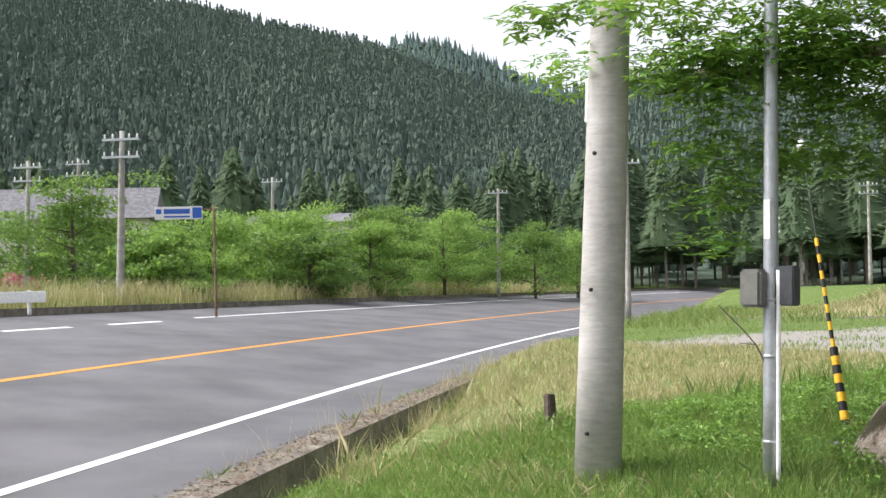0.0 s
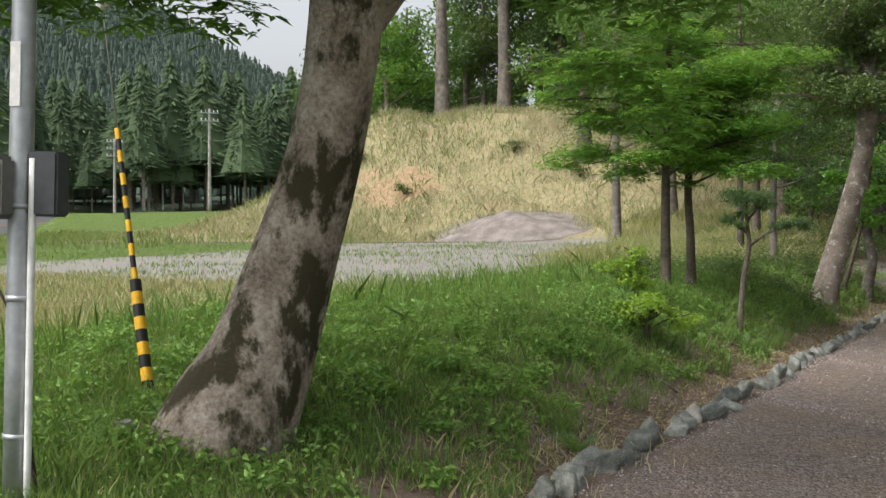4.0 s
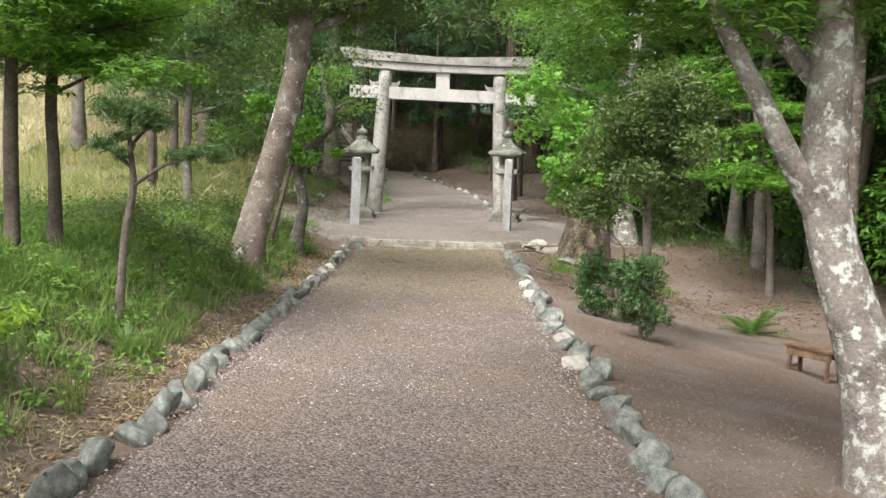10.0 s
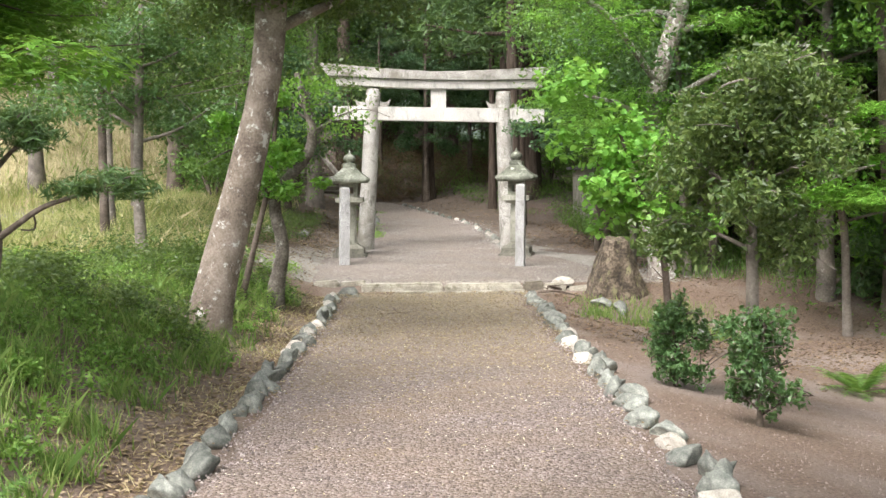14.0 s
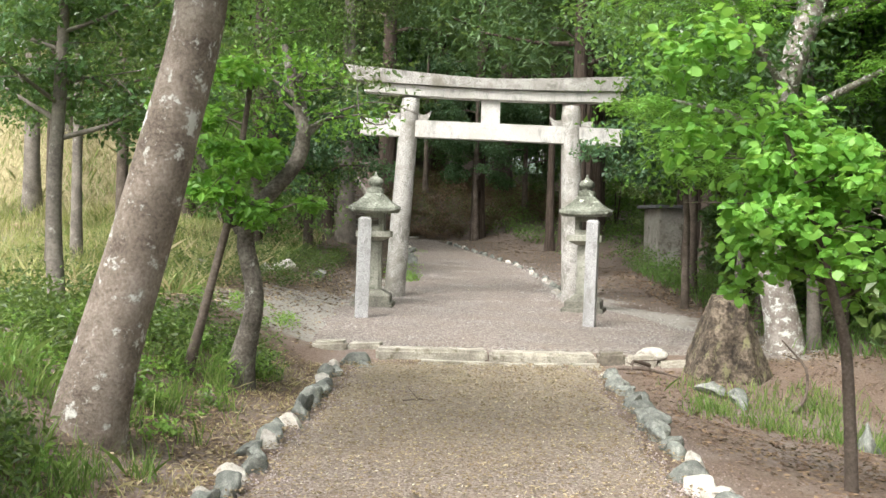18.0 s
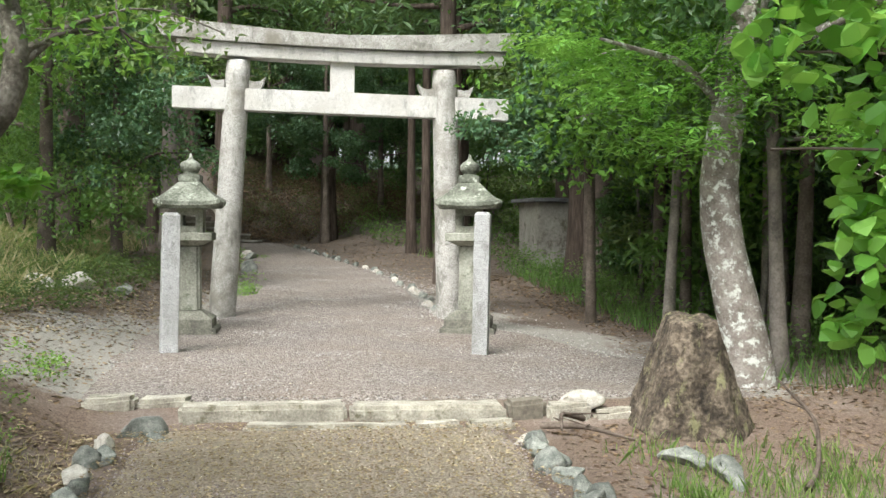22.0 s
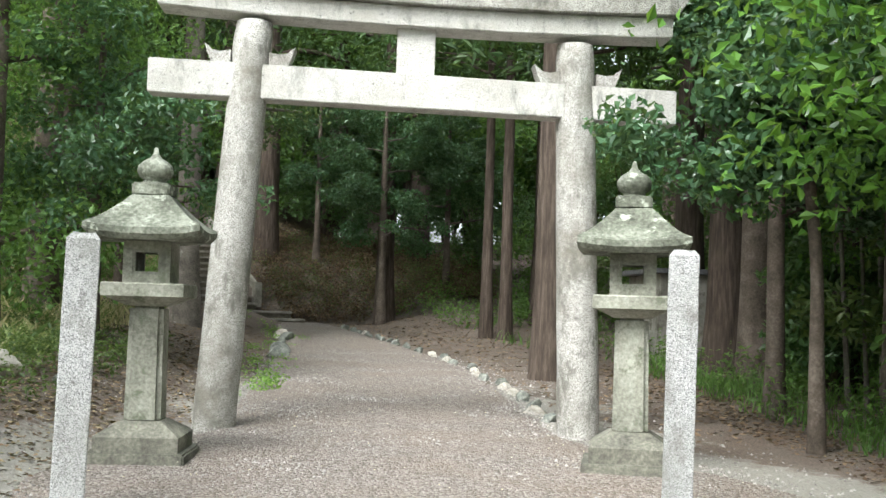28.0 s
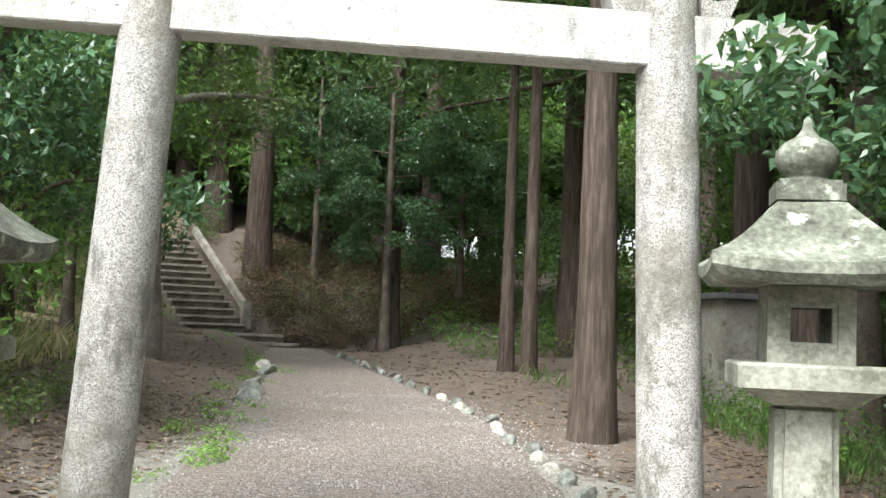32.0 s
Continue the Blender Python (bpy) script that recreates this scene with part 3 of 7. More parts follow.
tagged(new("ground", gm), "grassy and bare earth ground with dry grass", "ground", kind="structure")


# ---- gravel paths ----
def gravel_material(name, dark, mid_c, light, tan=(0.3, 0.22, 0.14), litter_from=None):
    m, n, l, b = shader(name, 0.95, 0.2)
    c = where(n)
    v = n.new("ShaderNodeTexVoronoi")
    v.inputs["Scale"].default_value = 62.0
    l.new(c, v.inputs["Vector"])
    tone = n.new("ShaderNodeSeparateColor")
    l.new(v.outputs["Color"], tone.inputs[0])
    col = ramp(n, l, tone.outputs[0], [(0.1, dark), (0.5, mid_c), (0.92, light)])
    big = tex_noise(n, l, c, 1.1, 5.0)
    col = mix(n, l, maths(n, l, "MULTIPLY", maths(n, l, "SUBTRACT", big, 0.4), 2.5, True), col, mix(n, l, 0.45, col, tan))
    if litter_from is not None:
        xyz = n.new("ShaderNodeSeparateXYZ")
        l.new(c, xyz.inputs[0])
        f = maths(n, l, "MULTIPLY", maths(n, l, "SUBTRACT", xyz.outputs[1], litter_from), 0.09, True)
        f = maths(n, l, "MULTIPLY", f, maths(n, l, "ADD", tex_noise(n, l, c, 9.0, 6.0, 0.7), 0.15, True))
        col = mix(n, l, f, col, ramp(n, l, tex_noise(n, l, c, 40.0, 5.0, 0.7), [(0.3, (0.24, 0.2, 0.135)), (0.7, (0.58, 0.51, 0.37))]))
    l.new(col, b.inputs["Base Color"])
    h = maths(n, l, "ADD", maths(n, l, "MULTIPLY", v.outputs["Distance"], -1.0), maths(n, l, "MULTIPLY", tex_noise(n, l, c, 30.0), 0.6))
    bump(n, l, b, h, 0.9, 0.02)
    return m


GRAVEL = gravel_material("path_gravel", (0.125, 0.099, 0.088), (0.21, 0.17, 0.152), (0.32, 0.27, 0.245), litter_from=-15.0)
PALE_GRAVEL = gravel_material("forecourt_gravel", (0.135, 0.115, 0.104), (0.23, 0.2, 0.18), (0.365, 0.327, 0.298), (0.24, 0.185, 0.14))


def strip(name, ys, left, right, height, mat, label, across=14, drop=0.0):
    t = np.linspace(0, 1, across)
    X = left(ys)[:, None] * (1 - t) + right(ys)[:, None] * t
    Y = np.repeat(ys[:, None], across, 1)
    Z = height(X, Y) + 0.012 * wave(X, Y, 1.9) + 0.012 * (1 - (2 * t - 1) ** 2)
    Z[:, [0, -1]] -= 0.05
    if drop:
        Z[0] -= drop
        Y[0] -= 0.12
    k = np.arange(len(ys) * across).reshape(len(ys), across)
    q = np.stack([k[:-1, :-1], k[:-1, 1:], k[1:, 1:], k[1:, :-1]], -1).reshape(-1, 4)
    me = mesh_of(name, np.stack([X, Y, Z], -1).reshape(-1, 3), q, mat, True)
    return tagged(new(name, me), label, "path", kind="structure")


strip("path", np.arange(-40, -6.0, 0.2), lambda y: path_left(y) - 0.05, lambda y: path_right(y) + 0.05, lambda x, y: low(y) + 0.02, GRAVEL, "reddish gravel path between rows of stones")


strip("gate_path", np.arange(-5.62, 17.6, 0.2), far_left, far_right, lambda x, y: high(y) + dip(x, y) + 0.025, PALE_GRAVEL, "pale gravel forecourt and path under the gate", 18, 0.14)

# ---- road ----
def asphalt():
    m, n, l, b = shader("asphalt", 0.85, 0.25)
    c = where(n)
    f, g2 = tex_noise(n, l, c, 90.0, 4.0, 0.7), tex_noise(n, l, c, 0.5, 5.0)
    col = ramp(n, l, maths(n, l, "ADD", maths(n, l, "MULTIPLY", f, 0.4), maths(n, l, "MULTIPLY", g2, 0.6)), [(0.35, (0.075, 0.076, 0.08)), (0.65, (0.15, 0.15, 0.155))])
    l.new(col, b.inputs["Base Color"])
    bump(n, l, b, f, 0.4, 0.008)
    return m


def road_strip(name, s0, s1, u0, u1, lift, mat, label, kind="structure", step=1.0):
    us = np.arange(u0, u1 + 1e-6, step)
    ss = np.linspace(s0, s1, max(2, int((s1 - s0) / 0.6) + 1))
    rows = []
    for s in ss:
        x, y = road_point(us, s)
        rows.append(np.stack([x, y, np.full_like(x, road_height(s) + lift)], -1))
    V = np.stack(rows, 1)
    k = np.arange(V.shape[0] * V.shape[1]).reshape(V.shape[:2])
    q = np.stack([k[:-1, :-1], k[1:, :-1], k[1:, 1:], k[:-1, 1:]], -1).reshape(-1, 4)
    return tagged(new(name, mesh_of(name, V.reshape(-1, 3), q, mat, True)), label, "road", kind=kind)


road_strip("road", -1.75, 14.5, -45, 140, 0.0, asphalt(), "grey asphalt country road")
road_strip("road_line_white", -0.08, 0.08, -40, 44, 0.006, WHITE, "painted white edge line")
road_strip("road_line_orange", 4.8, 5.0, -45, 140, 0.006, ORANGE, "painted orange centre line")
road_strip("road_line_far", 11.3, 11.5, 26, 140, 0.006, WHITE, "painted white far edge line")
for u in np.arange(-30, 24, 5.0):
    road_strip("road_dash", 10.9, 11.15, u, u + 3.0, 0.006, WHITE, "painted white dashed line", step=0.5)


def bar_along(name, s, width, height, u0, u1, base, mat, label, step=1.0):
    us = np.arange(u0, u1 + 1e-6, step)
    prof = [(s, base), (s, base + height), (s + width, base + height), (s + width, base)]
    V = np.stack([np.stack([*road_point(us, a), np.full_like(us, z)], -1) for a, z in prof], 1)
    n = len(us)
    k = np.arange(n * 4).reshape(n, 4)
    q = np.concatenate([np.stack([k[:-1, j], k[1:, j], k[1:, (j + 1) % 4], k[:-1, (j + 1) % 4]], -1) for j in range(4)])
    q = np.concatenate([q, [k[0], k[-1][::-1]]])
    return tagged(new(name, mesh_of(name, V.reshape(-1, 3), q, mat)), label, "kerb", kind="structure")


bar_along("kerb_far", 14.35, 0.22, 0.25, 18, 140, float(road_height(14.3)), DRAIN, "low concrete kerb on the far road side")
bar_along("drain_edge", -2.15, 0.46, 0.5, -40, 12, -0.42, DRAIN, "old concrete drain edge covered by soil")
# ---- stone gate ----
def leaning_pillar(name, base, top, r0, r1, mat, sides=36):
    base, top = Vector(base), Vector(top)
    rows = []
    for i in range(25):
        f = i / 24
        c = base.lerp(top, f)
        r = r0 + (r1 - r0) * f
        if i == 24:
            r *= 0.93
        for j in range(sides):
            a = 2 * math.pi * j / sides
            w = 0.004 * noise.noise(Vector((math.cos(a) * 2, math.sin(a) * 2, c.z * 3 + base.x)))
            rows.append((c.x + (r + w) * math.cos(a), c.y + (r + w) * math.sin(a), c.z))
    faces = [(i * sides + j, i * sides + (j + 1) % sides, (i + 1) * sides + (j + 1) % sides, (i + 1) * sides + j) for i in range(24) for j in range(sides)]
    me = bpy.data.meshes.new(name)
    me.from_pydata(rows, [], faces + [tuple(range(24 * sides, 25 * sides))])
    me.materials.append(mat)
    me.polygons.foreach_set("use_smooth", np.array([len(p.vertices) == 4 for p in me.polygons]))
    return me


def beam(name, x0, x1, z_of, h_of, y0, y1, mat, slant=0.0, cuts=24):
    """A long beam whose underside follows z_of(x) and whose height is h_of(x); slant leans its ends outward."""
    bm = bmesh.new()
    rings = []
    for i in range(cuts + 1):
        f = i / cuts
        x = x0 + (x1 - x0) * f
        z, h = z_of(x), h_of(x)
        out = slant * (1 if f > 0.5 else -1) * max(0, abs(2 * f - 1) - 0.8) / 0.2
        rings.append([bm.verts.new(p) for p in ((x, y0, z), (x + out, y0 - 0.01, z + h), (x + out, y1 + 0.01, z + h), (x, y1, z))])
    for a, b in zip(rings, rings[1:]):
        for j in range(4):
            bm.faces.new((a[j], b[j], b[(j + 1) % 4], a[(j + 1) % 4]))
    bm.faces.new(rings[0][::-1]), bm.faces.new(rings[-1])
    bmesh.ops.recalc_face_normals(bm, faces=bm.faces)
    long_edges = [e for e in bm.edges if e.calc_face_angle(0) > 0.8]
    bmesh.ops.bevel(bm, geom=long_edges, offset=0.008, segments=2, affect="EDGES", clamp_overlap=True)
    for v in bm.verts:
        v.co += noise.noise_vector(v.co * 6) * 0.004
    return from_bm(name, bm, mat)


gate = thing("torii_gate", "weathered grey granite shrine gate with leaning round pillars", "shrine gate")
part("pillar", leaning_pillar("pillar", (-1.43, 0, -0.05), (-1.225, 0, 3.24), 0.168, 0.15, GRANITE), gate)
part("pillar", leaning_pillar("pillar", (1.425, 0, -0.05), (1.33, 0, 3.17), 0.168, 0.155, GRANITE), gate)
tilt = lambda x: -0.022 * x
part("tie_beam", beam("tie_beam", -2.02, 2.14, lambda x: 2.595 + tilt(x), lambda x: 0.27, -0.1, 0.1, BEAM_GRANITE), gate)
part("lower_lintel", beam("lower_lintel", -1.96, 2.09, lambda x: 3.23 + tilt(x) + 0.012 * x * x, lambda x: 0.16, -0.15, 0.15, BEAM_GRANITE), gate, "pale lintel under the top beam")
part("top_beam", beam("top_beam", -2.12, 0.078, lambda x: 3.395 + tilt(x) + 0.012 * x * x, lambda x: 0.16 + 0.035 * abs(x), -0.22, 0.22, GRANITE, 0.15), gate, "curved top beam stained dark on top")
part("top_beam", beam("top_beam", 0.084, 2.12, lambda x: 3.395 + tilt(x) + 0.012 * x * x, lambda x: 0.16 + 0.035 * abs(x), -0.22, 0.22, GRANITE, 0.15), gate, "curved top beam stained dark on top")
part("centre_block", block("centre_block", (0.3, 0.16, 0.38), BEAM_GRANITE, (0.05, 0, 3.05), 0.008, 0.002, 2), gate, "pale square tablet block")


def wedge(name, x, z, d):
    """A wedge with a tip that turns up, driven in beside a pillar."""
    bm = bmesh.new()
    prof = [(0, 0), (0, 0.1), (0.08, 0.085), (0.14, 0.095), (0.205, 0.15), (0.18, 0.07), (0.15, 0.0)]
    front = [bm.verts.new((x + d * a, -0.085, z + b)) for a, b in prof]
    back = [bm.verts.new((x + d * a, 0.085, z + b)) for a, b in prof]
    bm.faces.new(front), bm.faces.new(back[::-1])
    for i in range(len(prof)):
        j = (i + 1) % len(prof)
        bm.faces.new((front[i], back[i], back[j], front[j]))
    return from_bm(name, bm, GRANITE)


for px, ww in ((-1.245, -1), (-1.245, 1), (1.345, -1), (1.345, 1)):
    part("wedge", wedge("wedge", px + ww * 0.148, 2.868 + tilt(px + ww * 0.2), ww), gate)


# ---- stone lanterns ----
def holed_wall(name, half, h, c, d, a, b, t, y, mat, turn):
    """A thin upright wall with one opening through it, turned about the middle of its box."""
    xs, zs = (-half, c, d, half), (-h / 2, a, b, h / 2)
    bm = bmesh.new()
    grid = [[[bm.verts.new((x, yy, z)) for x in xs] for z in zs] for yy in (y, y + t)]
    for k in range(3):
        for i in range(3):
            if (i, k) != (1, 1):
                for side, g in enumerate(grid):
                    q = (g[k][i], g[k][i + 1], g[k + 1][i + 1], g[k + 1][i])
                    bm.faces.new(q if side == 0 else q[::-1])
    ring = [(0, 0), (1, 0), (2, 0), (3, 0), (3, 1), (3, 2), (3, 3), (2, 3), (1, 3), (0, 3), (0, 2), (0, 1)]
    hole = [(1, 1), (1, 2), (2, 2), (2, 1)]
    for loop in (ring, hole):
        for (i0, k0), (i1, k1) in zip(loop, loop[1:] + loop[:1]):
            bm.faces.new((grid[0][k0][i0], grid[1][k0][i0], grid[1][k1][i1], grid[0][k1][i1]))
    bmesh.ops.rotate(bm, verts=bm.verts, cent=(0, 0, 0), matrix=Matrix.Rotation(turn, 3, "Z"))
    return from_bm(name, bm, mat)


def firebox(ob, w, h, at, mat):
    """A hollow box of four walls: square windows front and back, narrow slots at the sides."""
    t, o = 0.035, w * 0.3
    box = part("firebox", block("firebox", (w - 2 * t - 0.004, w - 2 * t - 0.004, 0.02), mat, (0, 0, -h / 2 + 0.012), 0.003), ob, "hollow firebox with square window openings", at)
    for k in range(4):
        turn = k * math.pi / 2
        if k % 2 == 0:
            part("firebox_wall", holed_wall("firebox_wall", w / 2, h, -o, o, -h * 0.28, h * 0.3, t, -w / 2, mat, turn), box)
            part("window_frame", holed_wall("window_frame", o - 0.001, h * 0.578, -o + 0.018, o - 0.018, -h * 0.222, h * 0.222, t * 0.6, -w / 2 + 0.008, mat, turn), box, "", pose(0, 0, h * 0.01))
        else:
            part("firebox_wall", holed_wall("firebox_wall", w / 2 - t - 0.001, h, -0.012, 0.012, -h * 0.1, h * 0.22, t, -w / 2 + 0.002, mat, turn), box)


def lantern_roof(name, w, h, neck, mat):
    """A four-sided roof that curves up to its neck, with a thick, slightly upturned eave."""
    n, rings = 9, []
    bm = bmesh.new()
    prof = [(w / 2 - 0.03, -0.045), (w / 2, -0.012), (w / 2, 0.028)] + [(w / 2 + (neck / 2 - w / 2) * (f ** 0.88), 0.028 + (h - 0.028) * f ** 1.15) for f in (0.2, 0.4, 0.6, 0.8, 1.0)]
    for r, z in prof:
        ring = []
        for k in range(4):
            for i in range(n - 1):
                f = -1 + 2 * i / (n - 1)
                p = Matrix.Rotation(k * math.pi / 2, 4, "Z") @ Vector((r * f, -r, 0))
                p.z = z + 0.028 * (abs(f) ** 3) * max(0, (r - neck / 2) / (w / 2 - neck / 2))
                ring.append(bm.verts.new(p))
        rings.append(ring)
    m = len(rings[0])
    for a, b in zip(rings, rings[1:]):
        for j in range(m):
            bm.faces.new((a[j], a[(j + 1) % m], b[(j + 1) % m], b[j]))
    bm.faces.new(rings[0][::-1]), bm.faces.new(rings[-1])
    for v in bm.verts:
        v.co += noise.noise_vector(v.co * 7) * 0.004
    return from_bm(name, bm, mat)


def stone_lantern(m, label, h=1.0):
    ob = thing("stone_lantern", label, "stone lantern", "lanterns beside the gate", m)
    part("ground_slab", block("ground_slab", (0.6, 0.6, 0.16), LANTERN_BASE, (0, 0, 0.035), 0.012, 0.008, 2), ob)
    part("base", lathe("base", [(0.255, 0.08), (0.255, 0.21), (0.24, 0.225), (0.125, 0.3)], LANTERN_BASE, square=True), ob, "dark weathered base with sloping top")
    part("shaft", block("shaft", (0.225, 0.225, 0.76), LANTERN_STONE, (0, 0, 0.655), 0.03, 0.003, 2, 0.94), ob)
    part("platform", lathe("platform", [(0.115, 1.02), (0.225, 1.075), (0.25, 1.08), (0.25, 1.155), (0.24, 1.165)], LANTERN_STONE, square=True), ob)
    firebox(ob, 0.29, 0.27, pose(0, 0, 1.295), LANTERN_STONE)
    part("roof", lantern_roof("roof", 0.7, 0.25, 0.23, LANTERN_ROOF), ob, "curved roof spotted with moss and lichen", pose(0, 0, 1.475))
    part("neck", block("neck", (0.235, 0.235, 0.085), LANTERN_ROOF, (0, 0, 1.763), 0.012, 0.003), ob)
    prof = [(0.1, 1.8), (0.075, 1.815), (0.07, 1.83), (0.1, 1.85), (0.113, 1.885), (0.108, 1.92), (0.08, 1.95), (0.04, 1.972), (0.02, 2.0), (0.013, 2.035), (0.004, 2.045)]
    part("finial", lathe("finial", prof, LANTERN_ROOF), ob, "onion-shaped finial")
    ob.scale = (1, 1, h)
    return ob


stone_lantern(pose(-1.635, -1.62, -0.005, 0, 0, -1), "old grey stone lantern with mossy roof beside a granite post", 0.977)
stone_lantern(pose(1.425, -1.66, -0.015, 0, 0, -13), "grey stone lantern with pale lichen spots on its roof", 0.995)


# ---- granite posts ----
def granite_post(m, height, label):
    bm = bmesh.new()
    bmesh.ops.create_cube(bm, size=1)
    for v in bm.verts:
        v.co = Vector((v.co.x * 0.155, v.co.y * 0.155, (v.co.z + 0.5) * height - 0.06))
    bmesh.ops.subdivide_edges(bm, edges=bm.edges[:], cuts=6, use_grid_fill=True)
    top = [e for e in bm.edges if all(v.co.z > height - 0.07 for v in e.verts) and e.calc_face_angle(0) > 0.8]
    bmesh.ops.bevel(bm, geom=top, offset=0.03, segments=1, affect="EDGES")
    side = [e for e in bm.edges if e.calc_face_angle(0) > 1.2]
    bmesh.ops.bevel(bm, geom=side, offset=0.006, segments=1, affect="EDGES", clamp_overlap=True)
    for v in bm.verts:
        v.co += noise.noise_vector(v.co * 22) * 0.004
    ob = tagged(new("granite_post", from_bm("granite_post", bm, GRANITE_POST)), label, "stone post", "posts before the gate")
    ob.matrix_basis = m
    return ob


granite_post(pose(-1.66, -3.3, 0.02, 0, 1.0, 14), 1.375, "rough pale granite post with chamfered top")
granite_post(pose(1.345, -3.0, -0.05, 0, 0.8, -16), 1.475, "rough speckled granite post with chamfered top")


# ---- kerb and loose stones ----
def kerb_block(x0, x1, y, z0, z1, depth, label, mat=KERB_STONE, name="kerb_stone", turn=0):
    me = block(name, (x1 - x0, depth, z1 - z0), mat, (0, 0, 0), 0.03, 0.02, 5)
    ob = tagged(new(name, me), label, "kerb stone", "kerb stones of the forecourt")
    ob.matrix_basis = pose((x0 + x1) / 2, y, (z0 + z1) / 2, 0, 0, turn)
    return ob


kerb_block(-1.27, -0.08, -5.78, -0.42, -0.06, 0.3, "long rough kerb stone at the forecourt edge", turn=0.5)
kerb_block(-0.06, 1.08, -5.8, -0.42, -0.07, 0.3, "long rough kerb stone at the forecourt edge", turn=-0.5)
kerb_block(-0.8, 0.36, -6.14, -0.42, -0.145, 0.2, "low sunken pale step stone", turn=-2)
kerb_block(0.37, 0.72, -6.12, -0.42, -0.15, 0.2, "low sunken step stone", turn=3)
kerb_block(0.76, 1.1, -6.1, -0.42, -0.145, 0.2, "low sunken step stone", turn=6)
kerb_block(-1.98, -1.62, -5.55, -0.36, -0.03, 0.3, "flat grey edging stone", turn=4)
kerb_block(-1.6, -1.22, -5.5, -0.36, -0.05, 0.28, "flat grey edging stone", turn=-3)
kerb_block(1.1, 1.38, -5.8, -0.4, -0.05, 0.25, "dark mossy edging stone", DRAIN, turn=5)
kerb_block(1.4, 1.72, -5.82, -0.4, -0.08, 0.26, "flat grey edging stone", turn=-4)
kerb_block(1.74, 2.1, -5.8, -0.4, -0.12, 0.28, "flat grey edging stone", turn=2)


def rock_mesh(name, seed, mat, rough=0.22, detail=3, flat=1.0):
    bm = bmesh.new()
    bmesh.ops.create_icosphere(bm, subdivisions=detail, radius=0.5)
    rng = random.Random(seed)
    cuts = [(Vector((rng.uniform(-1, 1), rng.uniform(-1, 1), rng.uniform(-0.4, 1))).normalized(), rng.uniform(0.17, 0.34)) for _ in range(10)]
    off = Vector((seed * 3.1, seed * 1.7, seed))
    for v in bm.verts:
        p = v.co.copy()
        for nrm, d in cuts:
            k = p.dot(nrm)
            if k > d:
                p -= nrm * (k - d)
        p += p.normalized() * (noise.noise(p * 2.2 + off) * rough * 0.4 + noise.noise(p * 6 + off) * rough * 0.1)
        v.co = Vector((p.x, p.y, p.z * flat))
    me = from_bm(name, bm, mat, True)
    me.polygons.foreach_set("use_smooth", np.full(len(me.polygons), detail > 2))
    return me


ROCKS = [rock_mesh("border_stone", 11 + i, PALE_ROCK if i in (2, 6) else BLUE_ROCK, 0.42, 3) for i in range(9)]
rng = random.Random(5)


def lay_stone(x, y, z, sx, sy, sz, turn, which, label, group, name="border_stone"):
    ob = tagged(new(name, ROCKS[which]), label, "stone", group)
    ob.matrix_basis = pose(x, y, z, rng.uniform(-12, 12), rng.uniform(-12, 12), turn) @ Matrix.Diagonal((sx, sy, sz, 1))
    return ob


TONES = {True: "pale whitish border stone beside the gravel path", False: "blue-grey rounded border stone beside the gravel path"}
for side, edge in ((0, path_left), (1, path_right)):
    y = -24.6 if side == 0 else -26.5
    while y < -6.7:
        size = rng.uniform(0.2, 0.46)
        which = rng.choice([0, 1, 3, 4, 5, 7, 8, 0, 1, 3, 2, 6])
        x = float(edge(y)) + rng.uniform(-0.06, 0.06) + (0.08 if side else -0.08)
        lay_stone(x, y, float(low(y)) + 0.045, rng.uniform(0.17, 0.27), size, rng.uniform(0.15, 0.27), rng.uniform(-40, 40), which, TONES[which in (2, 6)], "stones bordering the path")
        y += size * rng.uniform(0.78, 1.0)
# edge stones of the path behind the gate
for y in np.arange(0.9, 14.5, 0.5):
    x = float(far_right(np.array([y]))[0]) - 0.02 + rng.uniform(-0.1, 0.1)
    lay_stone(x, y, float(high(y)) + 0.03, 0.2, rng.uniform(0.22, 0.4), rng.uniform(0.12, 0.22), rng.uniform(-40, 40), rng.choice([0, 1, 3, 4, 2, 5]), "small grey stone edging the woodland path", "stones edging the woodland path")
for x, y in ((-1.5, 7.0), (-1.55, 7.5), (-1.6, 8.1), (-1.72, 11.2), (-1.65, 10.6)):
    lay_stone(x, y, float(high(y)) + 0.08, 0.34, 0.4, 0.34, rng.uniform(0, 90), rng.choice([0, 1, 2]), "grey stone at the woodland path edge", "stones edging the woodland path")
for x, y, s, w in ((-3.7, 0.2, 0.55, 2), (-3.25, 0.6, 0.5, 6), (-2.7, 0.7, 0.34, 3), (-4.4, -0.6, 0.5, 2), (-5.0, -1.0, 0.4, 6)):
    lay_stone(x, y, float(land(x, y)) + 0.1, s, s * 0.7, s * 0.62, rng.uniform(0, 180), w, "pale angular rock on the leafy bank", "rocks on the bank", "rock")
for x, y, sx in ((-2.3, -26.05, 0.36), (-1.95, -26.12, 0.62), (-1.86, -25.72, 0.4), (-1.78, -25.42, 0.32), (-1.76, -25.05, 0.34)):
    lay_stone(x, y, float(low(y)) + 0.03, sx, sx * 0.5, 0.17, rng.uniform(10, 60), rng.choice([0, 1, 3]), "flat blue-grey border stone at the start of the path", "stones bordering the path")
lay_stone(1.66, -5.78, -0.05, 0.42, 0.34, 0.2, 10, 2, "flat pale round stone resting on the kerb", "", "rock")
